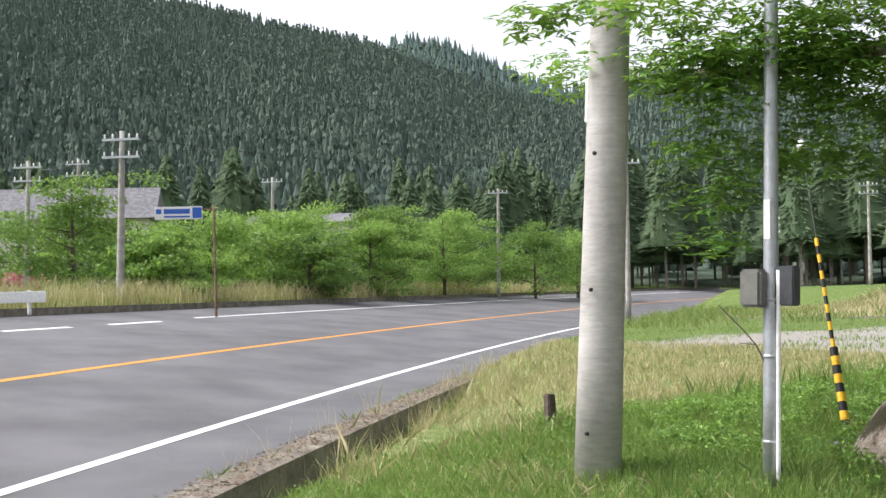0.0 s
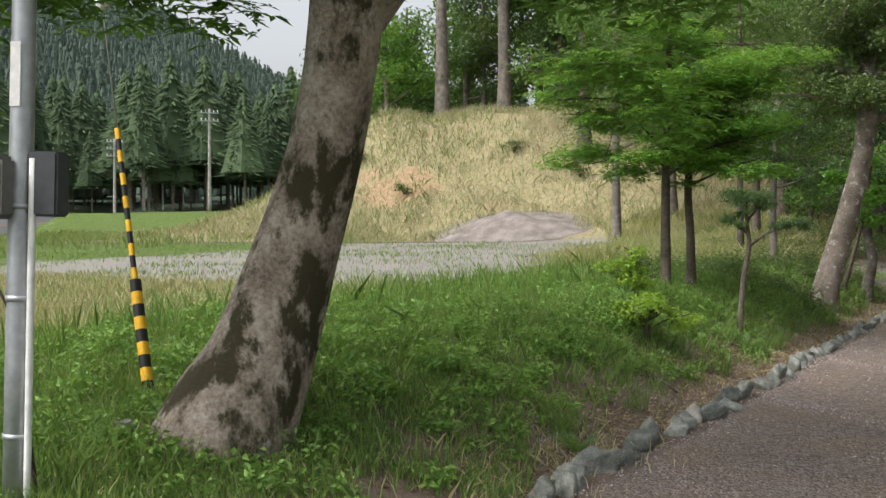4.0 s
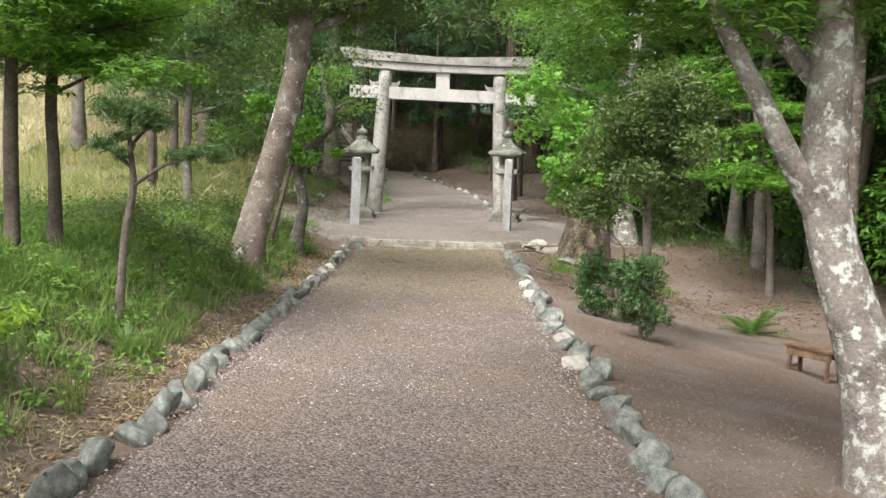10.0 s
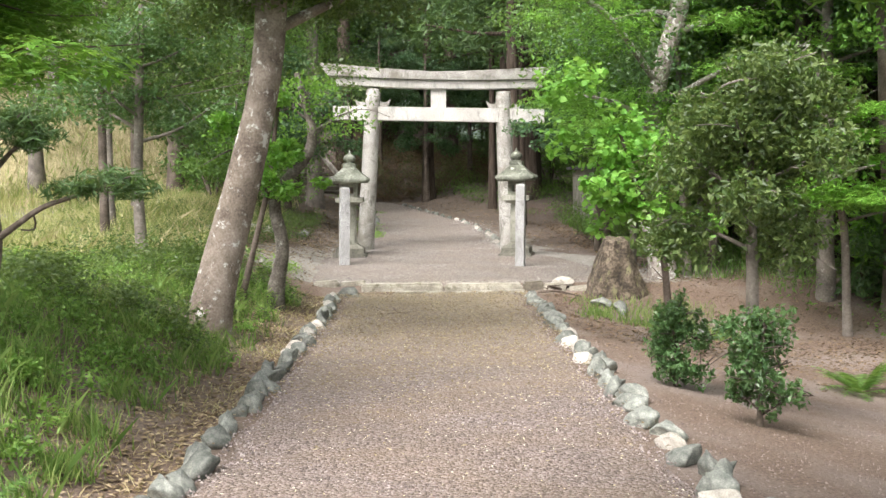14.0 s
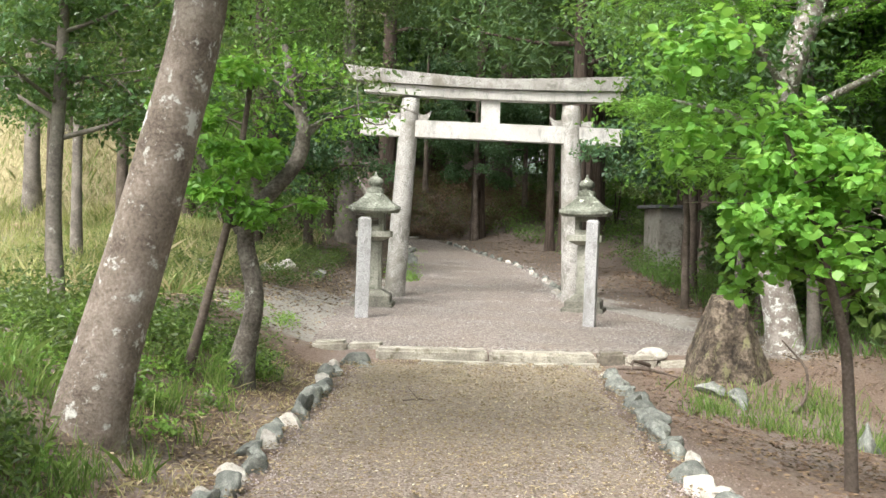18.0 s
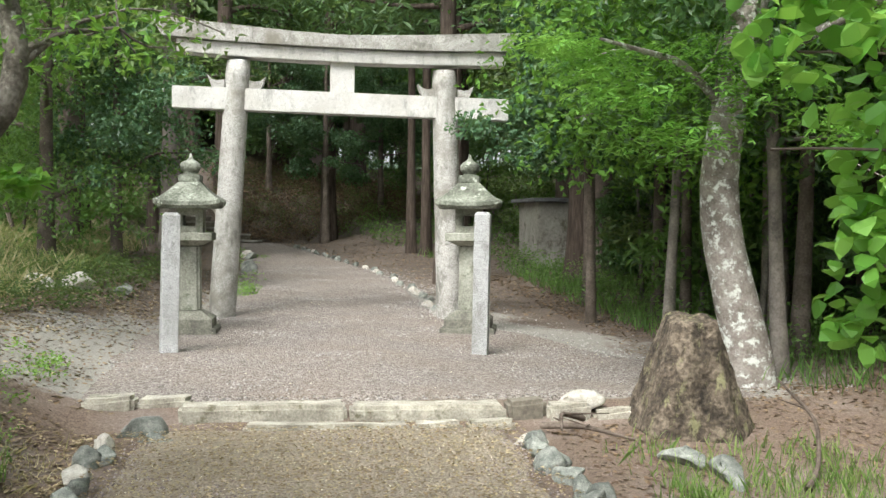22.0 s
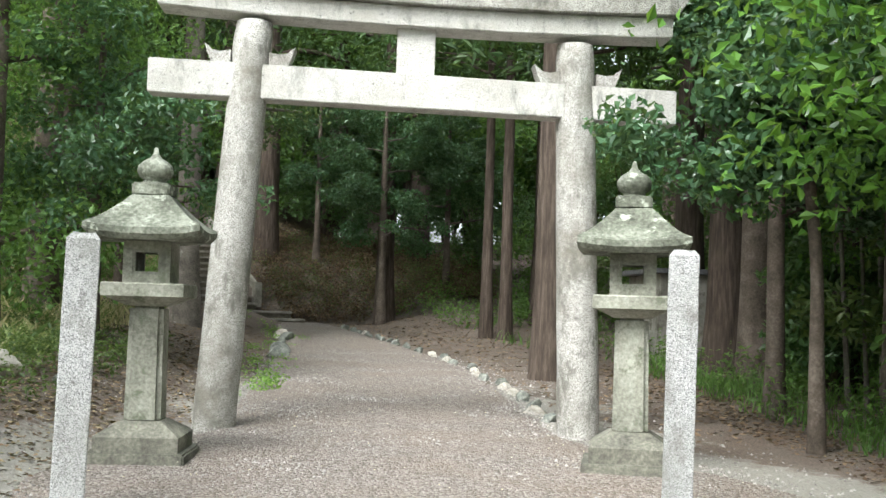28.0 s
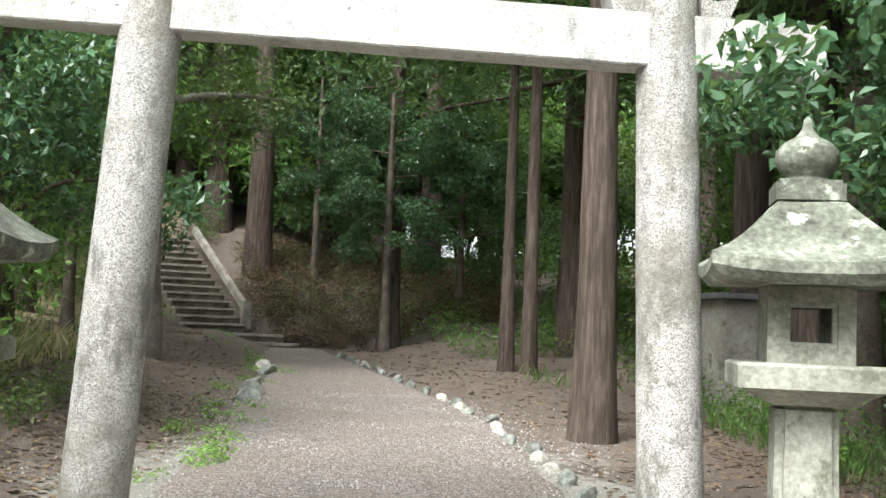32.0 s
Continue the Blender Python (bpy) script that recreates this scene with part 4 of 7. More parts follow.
lay_stone(-1.5, -6.25, -0.15, 0.42, 0.38, 0.3, 30, 0, "greenish angular stone at the path corner", "stones bordering the path", "rock")
lay_stone(-1.36, -6.5, -0.2, 0.4, 0.3, 0.24, -20, 3, "grey angular stone at the path corner", "stones bordering the path", "rock")
lay_stone(1.1, -6.7, -0.2, 0.42, 0.3, 0.24, 50, 2, "white stone at the path corner", "stones bordering the path", "rock")
lay_stone(-3.92, -25.03, float(land(-3.92, -25.03)) + 0.02, 0.42, 0.36, 0.3, 50, 1, "dark grey stone in the grass", "", "rock")
def slab_rock(name, mat):
    """An upright broken slab: straight on one side, sloping on the other."""
    bm = bmesh.new()
    bmesh.ops.create_icosphere(bm, subdivisions=6, radius=1.0)
    planes = [((0.86, -0.1, 0.5), 0.36), ((-1, 0.1, 0.22), 0.4), ((-0.25, -0.2, 0.95), 0.66), ((-0.1, -1, 0.16), 0.33), ((0, 1, 0.15), 0.33), ((0.6, -0.75, 0.3), 0.36), ((-0.7, -0.6, 0.25), 0.45), ((0.2, 0.1, 1), 0.66)]
    planes = [(Vector(a).normalized(), d) for a, d in planes]
    for v in bm.verts:
        p = v.co.copy()
        for nrm, d in planes:
            k = p.dot(nrm)
            if k > d:
                p -= nrm * (k - d) * 0.97
        out = p.normalized()
        p += out * (noise.noise(p * 2.0) * 0.035 + noise.noise(Vector((p.x * 9, p.y * 9, p.z * 3))) * 0.022 + noise.noise(p * 19) * 0.012 - abs(noise.noise(Vector((p.x * 5, p.y * 5, p.z * 1.6)) + Vector((7, 0, 0)))) * 0.035)
        v.co = p
    return from_bm(name, bm, mat, True)


big = tagged(new("standing_rock", slab_rock("standing_rock", MOSS_ROCK)), "large brown mossy standing rock beside the kerb", "rock")
big.matrix_basis = pose(2.44, -6.1, 0.0, 0, 6, 8) @ Matrix.Diagonal((0.86, 0.85, 0.87, 1))
# ---- plants ----
def tube(pts, radii, sides=10, rough=0.0, seed=0.0):
    """A bent, tapering tube through pts: corners and faces."""
    pts, radii = np.asarray(pts, float), np.asarray(radii, float)
    t = np.gradient(pts, axis=0)
    t /= np.linalg.norm(t, axis=1, keepdims=True)
    a = np.zeros_like(t)
    first = np.cross(t[0], (0, 1, 0) if abs(t[0, 1]) < 0.8 else (1, 0, 0))
    for i in range(len(t)):
        first = first - t[i] * (first @ t[i])
        first /= np.linalg.norm(first)
        a[i] = first
    b = np.cross(t, a)
    ang = np.arange(sides) * 2 * np.pi / sides
    r = radii[:, None] * np.ones(sides)
    if rough:
        k = np.arange(len(pts))[:, None]
        r = r * (1 + rough * (np.sin(ang * 3 + k * 0.9 + seed) * 0.5 + np.sin(ang * 2 - k * 0.55 + seed * 2) * 0.5))
    v = pts[:, None] + r[..., None] * (np.cos(ang)[None, :, None] * a[:, None] + np.sin(ang)[None, :, None] * b[:, None])
    n = len(pts)
    i, j = np.meshgrid(np.arange(n - 1), np.arange(sides), indexing="ij")
    f = np.stack([i * sides + j, i * sides + (j + 1) % sides, (i + 1) * sides + (j + 1) % sides, (i + 1) * sides + j], -1).reshape(-1, 4)
    return v.reshape(-1, 3), f


def bend(pts, n):
    """A smooth line of n points through a few."""
    pts = np.asarray(pts, float)
    d = np.r_[0, np.cumsum(np.linalg.norm(np.diff(pts, axis=0), axis=1))]
    s = np.linspace(0, d[-1], n)
    out = np.stack([np.interp(s, d, pts[:, k]) for k in range(3)], 1)
    for _ in range(max(1, n // 10)):
        out[1:-1] = 0.25 * out[:-2] + 0.5 * out[1:-1] + 0.25 * out[2:]
    return out


def leaf_mesh(name, pads, count, size, mat, rnd, flat=0.5, aspect=0.55, shell=0.5, droop=0.0, lobes=1, blunt=False):
    """Loose leaves spread through flattened clumps, each a folded blade or a hand of pointed lobes."""
    pads = np.asarray(pads, float)
    w = (pads[:, 3] * pads[:, 4] * pads[:, 5]) ** (2 / 3)
    which = rnd.choice(len(pads), count, p=w / w.sum())
    d = rnd.normal(size=(count, 3))
    d /= np.linalg.norm(d, axis=1, keepdims=True)
    d *= (rnd.random((count, 1)) ** shell)
    c = pads[which, :3] + d * pads[which, 3:6]
    n = rnd.normal(size=(count, 3)) * (1 - flat)
    n[:, 2] += flat * 1.6
    n += d * 0.3
    n /= np.linalg.norm(n, axis=1, keepdims=True)
    t = np.cross(n, rnd.normal(size=(count, 3)))
    t[:, 2] -= droop
    t /= np.linalg.norm(t, axis=1, keepdims=True)
    s = np.cross(n, t)
    ln = size * rnd.uniform(0.6, 1.35, (count, 1))
    wd = ln * aspect
    if lobes > 1:
        v = []
        for turn in np.linspace(-1.15, 1.15, lobes):
            u = t * math.cos(turn) + s * math.sin(turn)
            p = np.cross(n, u)
            k = ln * (0.62 + 0.2 * math.cos(turn))
            v.append(np.stack([c, c + u * k * 0.5 + p * k * 0.17, c + u * k - n * k * 0.16, c + u * k * 0.5 - p * k * 0.17], 1))
        v = np.stack(v, 1).reshape(-1, 3)
        return mesh_of(name, v, np.arange(count * lobes * 4).reshape(-1, 4), mat)
    fold = n * wd * 0.22
    if blunt:
        rows = [c - t * ln / 2] + [c + s * wd * w * g + fold * abs(w) * 2 + t * ln * y - n * ln * 0.1 * max(0, y) for w, y, g in ((0.42, -0.22, 1), (0.5, 0.08, 1), (0.3, 0.34, 1))] + [c + t * ln / 2 - n * ln * 0.12] + [c + s * wd * w * g + fold * abs(w) * 2 + t * ln * y - n * ln * 0.1 * max(0, y) for w, y, g in ((-0.3, 0.34, 1), (-0.5, 0.08, 1), (-0.42, -0.22, 1))]
        return mesh_of(name, np.stack(rows, 1).reshape(-1, 3), np.arange(count * 8).reshape(-1, 8), mat)
    v = np.stack([c - t * ln / 2, c + s * wd / 2 + fold - t * ln * 0.05, c + t * ln / 2 - n * ln * 0.1, c - s * wd / 2 + fold - t * ln * 0.05], 1).reshape(-1, 3)
    return mesh_of(name, v, np.arange(count * 4).reshape(-1, 4), mat)


def spray_pads(line, rnd, r, n, flat, spread):
    """Clumps round the outer part of a limb."""
    out = []
    for _ in range(n):
        f = rnd.uniform(0.35, 1.05)
        k = min(len(line) - 1, int(f * (len(line) - 1)))
        p = line[k] + rnd.normal(size=3) * spread * (1, 1, 0.4)
        q = r * rnd.uniform(0.55, 1.25)
        out.append((*p, q, q, q * flat))
    return out


def tree(name, label, trunk, radii, bark, leaf, count, size, seed, limbs=7, reach=1.6, start=0.45, rise=0.35, pad=0.5, pads_each=5, pad_flat=0.4, leaf_flat=0.5, spread=0.35, extra=(), group="", own_limbs=(), sides=12, aspect=0.55, root=1.25, twigs=3, lobes=1, blunt=False):
    """A tree: a tapering trunk, limbs, and a crown of loose leaves in clumps round the limbs."""
    rnd = np.random.default_rng(seed)
    ob = thing(name, label, "tree" if "shrub" not in name else "shrub", group, pose(*trunk[0]))
    o = np.array(trunk[0], float)
    line = bend(np.array(trunk, float) - o, 22)
    rad = np.interp(np.linspace(0, 1, 22), np.linspace(0, 1, len(radii)), radii)
    rad = rad * (1 + (root - 1) * np.exp(-np.linspace(0, 12, 22)))
    line[0, 2] -= 0.12
    v, f = tube(line, rad, sides + 4, 0.07, seed)
    part("trunk", mesh_of("trunk", v, f, bark, True), ob)
    pads = []
    lines = []
    for k in range(limbs):
        fr = start + (0.98 - start) * (k + 0.5) / limbs
        at = line[int(fr * 21)]
        az = k * 2.4 + rnd.uniform(-0.5, 0.5)
        ln = reach * rnd.uniform(0.7, 1.2) * (1.15 - 0.6 * (fr - start) / (1 - start))
        way = np.array((math.cos(az), math.sin(az), rise + rnd.uniform(-0.15, 0.2)))
        pts = [at, at + way * ln * 0.45 + rnd.normal(size=3) * 0.06 * ln, at + way * ln * (1, 1, 0.85) + rnd.normal(size=3) * 0.1 * ln]
        lines.append((bend(pts, 9), rad[int(fr * 21)] * 0.42))
    for pts, r in own_limbs:
        lines.append((bend(np.array(pts, float) - o, 14), r))
    for ln, r in lines:
        v, f = tube(ln, np.linspace(r, max(0.006, r * 0.25), len(ln)), 8, 0.06, seed)
        part("limb", mesh_of("limb", v, f, bark, True), ob)
        for _ in range(twigs):
            k = rnd.integers(3, len(ln))
            tip = ln[k] + rnd.normal(size=3) * spread * (1.3, 1.3, 0.7)
            a, b = tube(bend([ln[k], (ln[k] + tip) / 2 + rnd.normal(size=3) * 0.05, tip], 5), np.linspace(max(0.005, r * 0.3), 0.004, 5), 5)
            part("twig", mesh_of("twig", a, b, bark, True), ob)
        pads += spray_pads(ln, rnd, pad, pads_each, pad_flat, spread)
    pads += [(p[0] - o[0], p[1] - o[1], p[2] - o[2], *p[3:]) for p in extra]
    if count:
        part("crown", leaf_mesh("crown", pads, count, size, leaf, rnd, leaf_flat, aspect, lobes=lobes, blunt=blunt), ob, kind="stuff")
    return ob


def at_ground(x, y, dz=0.0):
    return (x, y, float(land(x, y)) + dz)


# big mossy maple by the road corner, overhanging the path
tb = at_ground(-3.42, -24.75)
tree("maple_tree", "large leaning maple with mossy patchy trunk", [tb, (-3.31, -24.66, 0.65), (-3.24, -24.5, 1.05), (-3.15, -24.4, 1.4), (-3.05, -24.33, 1.75), (-2.95, -24.3, 2.2), (-2.86, -24.32, 2.7), (-2.73, -24.38, 3.3), (-2.66, -24.42, 3.8), (-2.6, -24.4, 5.2)], (0.28, 0.24, 0.215, 0.205, 0.2, 0.2, 0.19, 0.17, 0.15, 0.09), BARK_MOSS, LEAF_MAPLE, 15500, 0.125, 1, 5, 2.4, 0.72, 0.25, 0.6, 8, 0.26, 0.75, 0.55,
     own_limbs=[([(-2.8, -24.4, 3.4), (-3.3, -24.8, 3.55), (-3.85, -25.25, 3.42), (-4.5, -25.6, 3.5)], 0.085), ([(-2.95, -24.1, 2.55), (-2.6, -23.86, 3.15), (-2.3, -23.75, 3.36), (-1.2, -22.9, 3.6), (0.6, -21.8, 3.9)], 0.09), ([(-2.75, -24.3, 3.2), (-2.2, -22.9, 3.7), (-1.4, -20.9, 3.7), (0.2, -19.8, 3.8)], 0.08), ([(-2.7, -24.4, 3.6), (-4.0, -23.4, 3.9), (-5.2, -22.2, 3.8)], 0.07), ([(-2.75, -24.4, 3.5), (-1.6, -25.3, 3.9), (-0.6, -26.2, 4.1)], 0.07)],
     extra=[(-3.51, -27.84, 3.47, 0.3, 0.3, 0.14), (-3.38, -27.67, 3.5, 0.25, 0.25, 0.11), (-2.77, -27.64, 3.4, 0.3, 0.3, 0.14), (-4.23, -26.05, 3.42, 0.5, 0.5, 0.23), (-4.05, -25.76, 3.23, 0.55, 0.55, 0.25), (-3.72, -25.49, 3.43, 0.6, 0.6, 0.27), (-4.32, -25.66, 2.88, 0.5, 0.5, 0.23), (-4.06, -25.36, 2.81, 0.55, 0.55, 0.25), (-4.19, -25.74, 2.5, 0.42, 0.42, 0.19), (-4.08, -25.87, 2.13, 0.3, 0.3, 0.14), (-4.04, -24.91, 2.82, 0.5, 0.5, 0.23), (-3.67, -24.57, 2.74, 0.45, 0.45, 0.2), (-3.39, -24.42, 3.11, 0.5, 0.5, 0.23), (-3.65, -24.7, 3.37, 0.6, 0.6, 0.27), (-2.12, -25.33, 2.85, 0.4, 0.4, 0.18), (-1.75, -25.14, 2.97, 0.5, 0.5, 0.23), (-1.14, -25.41, 3.05, 0.5, 0.5, 0.23), (-0.79, -25.26, 3, 0.5, 0.5, 0.23), (-1.64, -23.94, 2.87, 0.55, 0.55, 0.25), (-1.2, -23.74, 2.74, 0.55, 0.55, 0.25), (-2.19, -21.95, 2.62, 0.6, 0.6, 0.27), (-1.91, -21.81, 2.3, 0.5, 0.5, 0.23), (-4.12, -26.1, 3.87, 0.5, 0.5, 0.3), (-3.71, -25.65, 3.81, 0.55, 0.55, 0.33), (-3.36, -25.29, 3.72, 0.55, 0.55, 0.33), (-4.05, -25.91, 3.53, 0.5, 0.5, 0.3), (-3.62, -25.48, 3.51, 0.55, 0.55, 0.33), (-3.25, -25.14, 3.5, 0.55, 0.55, 0.33), (-3.28, -25.07, 3.1, 0.5, 0.5, 0.3), (-3.57, -25.33, 3.09, 0.45, 0.45, 0.27)], root=1.45, lobes=3)
# twin maples on the bank
tree("maple_sapling", "slender young maple with layered bright leaves", [at_ground(-3.67, -15.84), (-3.67, -15.84, 1.9), (-3.62, -15.8, 3.9)], (0.062, 0.05, 0.03), BARK_DARK, LEAF_SAPLING, 11000, 0.1, 2, 10, 1.6, 0.4, 0.22, 0.48, 6, 0.22, 0.75, 0.35, lobes=3, group="young maples on the bank")
tree("maple_sapling", "slender crooked young maple with layered bright leaves", [at_ground(-3.5, -15.3), (-3.5, -15.3, 1.3), (-3.56, -15.25, 1.75), (-3.42, -15.2, 3.7)], (0.062, 0.05, 0.045, 0.025), BARK_DARK, LEAF_SAPLING, 11000, 0.1, 3, 10, 1.6, 0.42, 0.22, 0.48, 6, 0.22, 0.75, 0.35, lobes=3, group="young maples on the bank")
# small pine with flat pads
tree("pine_sapling", "thin crooked young pine with dark needle pads", [at_ground(-2.52, -16.9), (-2.48, -16.9, 0.81), (-2.46, -16.9, 0.94), (-2.41, -16.9, 1.14), (-2.41, -16.9, 1.27), (-2.44, -16.9, 1.47), (-2.44, -16.9, 1.69)], (0.034, 0.032, 0.03, 0.028, 0.025, 0.02, 0.012), BARK_DARK, NEEDLE, 4200, 0.08, 4, 0, 0.4, 0.5, 0.2, 0.09, 3, 0.5, 0.4, 0.06, aspect=0.1,
     own_limbs=[([(-2.41, -16.9, 1.2), (-2.21, -16.9, 1.34), (-1.99, -16.9, 1.41), (-1.83, -16.9, 1.45)], 0.016), ([(-2.42, -16.9, 1.32), (-2.55, -16.9, 1.42), (-2.64, -16.9, 1.48)], 0.016), ([(-2.44, -16.9, 1.47), (-2.32, -16.9, 1.6), (-2.21, -16.9, 1.64)], 0.016)],
     extra=[(-2.45, -16.9, 1.71, 0.26, 0.26, 0.1), (-2.56, -16.9, 1.77, 0.2, 0.2, 0.08), (-2.31, -16.9, 1.74, 0.2, 0.2, 0.08), (-1.9, -16.9, 1.46, 0.17, 0.17, 0.06), (-1.8, -16.9, 1.41, 0.12, 0.12, 0.05), (-2.12, -16.9, 1.42, 0.1, 0.1, 0.05), (-2.62, -16.9, 1.48, 0.1, 0.1, 0.04), (-2.21, -16.9, 1.65, 0.14, 0.14, 0.06), (-2.52, -16.9, 1.54, 0.1, 0.1, 0.04)])
# leaning lichen tree and crooked tree on the bank
tree("leaning_tree", "leaning old tree with reddish bark and white lichen", [at_ground(-2.52, -11.4, -0.05), (-2.3, -11.4, 0.87), (-2.15, -11.4, 1.41), (-2.0, -11.4, 1.95), (-1.9, -11.4, 2.37), (-1.85, -11.4, 3.0), (-1.8, -11.3, 4.6)], (0.185, 0.17, 0.16, 0.15, 0.145, 0.135, 0.08), BARK_LICHEN, LEAF_OLIVE, 30000, 0.065, 5, 11, 1.35, 0.62, 0.5, 0.42, 7, 0.6, 0.4, 0.35, root=1.3)
tree("crooked_tree", "small crooked tree with a bent mossy grey trunk", [at_ground(-2.24, -8.4), (-2.2, -8.4, 0.2), (-2.12, -8.4, 0.45), (-2.1, -8.4, 0.67), (-2.17, -8.4, 0.95), (-2.25, -8.4, 1.2), (-2.04, -8.4, 1.5), (-1.77, -8.4, 1.73), (-1.7, -8.38, 2.02), (-1.81, -8.36, 2.37), (-1.92, -8.35, 2.75)], (0.105, 0.09, 0.078, 0.075, 0.072, 0.07, 0.066, 0.066, 0.058, 0.046, 0.03), BARK_CROOKED, LEAF_SAPLING, 1100, 0.06, 6, 4, 0.45, 0.75, 0.4, 0.3, 4, 0.5, 0.4, 0.22,
     own_limbs=[([(-2.25, -8.4, 1.18), (-2.43, -8.4, 1.49), (-2.6, -8.38, 1.77), (-2.68, -8.35, 2.02), (-2.65, -8.3, 2.5)], 0.045), ([(-1.7, -8.38, 2.0), (-1.5, -8.3, 2.2), (-1.25, -8.2, 2.3)], 0.02), ([(-1.8, -8.36, 2.3), (-2.1, -8.3, 2.55), (-2.45, -8.2, 2.6)], 0.02)], root=1.5)
tree("small_maple", "small leafy tree with bright green leaves", [at_ground(-2.55, -8.9), (-2.2, -8.95, 1.4), (-2.05, -9.0, 2.5)], (0.04, 0.03, 0.02), BARK_DARK, LEAF_BRIGHT, 2200, 0.09, 7, 6, 0.5, 0.45, 0.4, 0.22, 3, 0.5, 0.5, 0.15)
tree("thin_tree", "thin dark tree on the grass bank", [at_ground(-3.85, -8.2), (-3.9, -8.2, 1.3), (-3.8, -8.2, 3.6)], (0.07, 0.06, 0.035), BARK_GREY, LEAF_DARK, 9000, 0.07, 61, 9, 1.1, 0.45, 0.3, 0.4, 5, 0.6, 0.4, 0.3)
# forked lichen tree over the bare earth
fork = at_ground(2.0, -19.5)
tree("forked_tree", "forked tree with grey bark and white lichen patches", [fork, (1.9, -19.4, 0.5), (1.77, -19.28, 0.92), (1.68, -19.2, 1.28), (1.69, -19.21, 1.75), (1.69, -19.24, 2.15), (1.66, -19.28, 2.6), (1.7, -19.3, 4.2)], (0.165, 0.135, 0.125, 0.122, 0.088, 0.08, 0.07, 0.045), BARK_PALE, LEAF_MAPLE, 14000, 0.1, 8, 4, 1.9, 0.72, 0.35, 0.55, 9, 0.28, 0.75, 0.5,
     own_limbs=[([(1.7, -19.22, 1.15), (1.5, -19.3, 1.47), (1.38, -19.3, 1.68), (1.24, -19.26, 1.95), (1.08, -19.24, 2.25), (0.85, -19.2, 2.7), (0.3, -18.9, 3.2)], 0.07), ([(1.69, -19.15, 1.85), (1.48, -18.95, 2.18), (1.25, -18.87, 2.28), (0.95, -18.8, 2.41), (0.3, -18.6, 2.8)], 0.06), ([(1.7, -19.25, 2.3), (2.3, -18.8, 2.6), (3.2, -18.2, 2.9)], 0.06)], root=1.3, twigs=0, lobes=3)
# beside the path: bright shrub, rounded evergreen, low bushes
tree("leafy_shrub", "bright green large-leaved shrub leaning over the path edge", [at_ground(2.15, -10.5), (2.05, -10.6, 0.6), (1.8, -10.8, 1.2), (1.5, -11.0, 1.9)], (0.04, 0.035, 0.03, 0.015), BARK_DARK, LEAF_FRESH, 3000, 0.078, 9, 7, 0.45, 0.5, 0.45, 0.24, 4, 0.7, 0.5, 0.16, aspect=0.8,
     extra=[(0.8, -11.1, 2.3, 0.22, 0.22, 0.22), (1.1, -11.0, 2.4, 0.32, 0.3, 0.22), (0.95, -11.0, 1.85, 0.22, 0.22, 0.25), (1.5, -10.8, 1.95, 0.4, 0.3, 0.3), (1.45, -10.6, 1.35, 0.25, 0.2, 0.25), (1.9, -10.6, 1.7, 0.4, 0.3, 0.35), (1.4, -10.5, 0.95, 0.14, 0.14, 0.16)], blunt=True)
tree("evergreen_shrub", "rounded dark evergreen shrub tree on a thin trunk", [at_ground(1.92, -13.9), (1.9, -13.95, 0.6), (1.86, -14.0, 1.3), (1.84, -14.0, 2.2)], (0.055, 0.045, 0.035, 0.02), BARK_GREY, LEAF_OLIVE, 13000, 0.055, 10, 12, 0.5, 0.45, 0.7, 0.24, 4, 0.85, 0.3, 0.18,
     extra=[(1.92, -14.0, 1.75, 0.42, 0.42, 0.34), (1.96, -14.0, 2.2, 0.36, 0.34, 0.32)])
for bx, by, hgt, seed in ((1.7, -14.75, 0.72, 11), (1.5, -13.3, 0.62, 12)):
    z = float(land(bx, by))
    tree("low_shrub", "low dark green bush standing in bare earth", [(bx, by, z), (bx, by, z + hgt * 0.5), (bx + 0.03, by, z + hgt)], (0.02, 0.015, 0.008), BARK_DARK, LEAF_DARK, 2500, 0.045, seed, 12, 0.2, 0.06, 0.7, 0.1, 3, 1.1, 0.3, 0.07, group="low bushes beside the path")
for lx, ly, hgt, seed in ((-2.82, -19.35, 0.34, 13), (-3.6, -17.5, 0.45, 14)):
    z = float(land(lx, ly))
    tree("lime_shrub", "low yellow-green bush in the grass", [(lx, ly, z), (lx, ly, z + hgt)], (0.02, 0.012), BARK_DARK, LEAF_LIME, 1500, 0.055, seed, 7, 0.28, 0.3, 0.5, 0.13, 3, 0.5, 0.5, 0.1, group="yellow-green bushes")
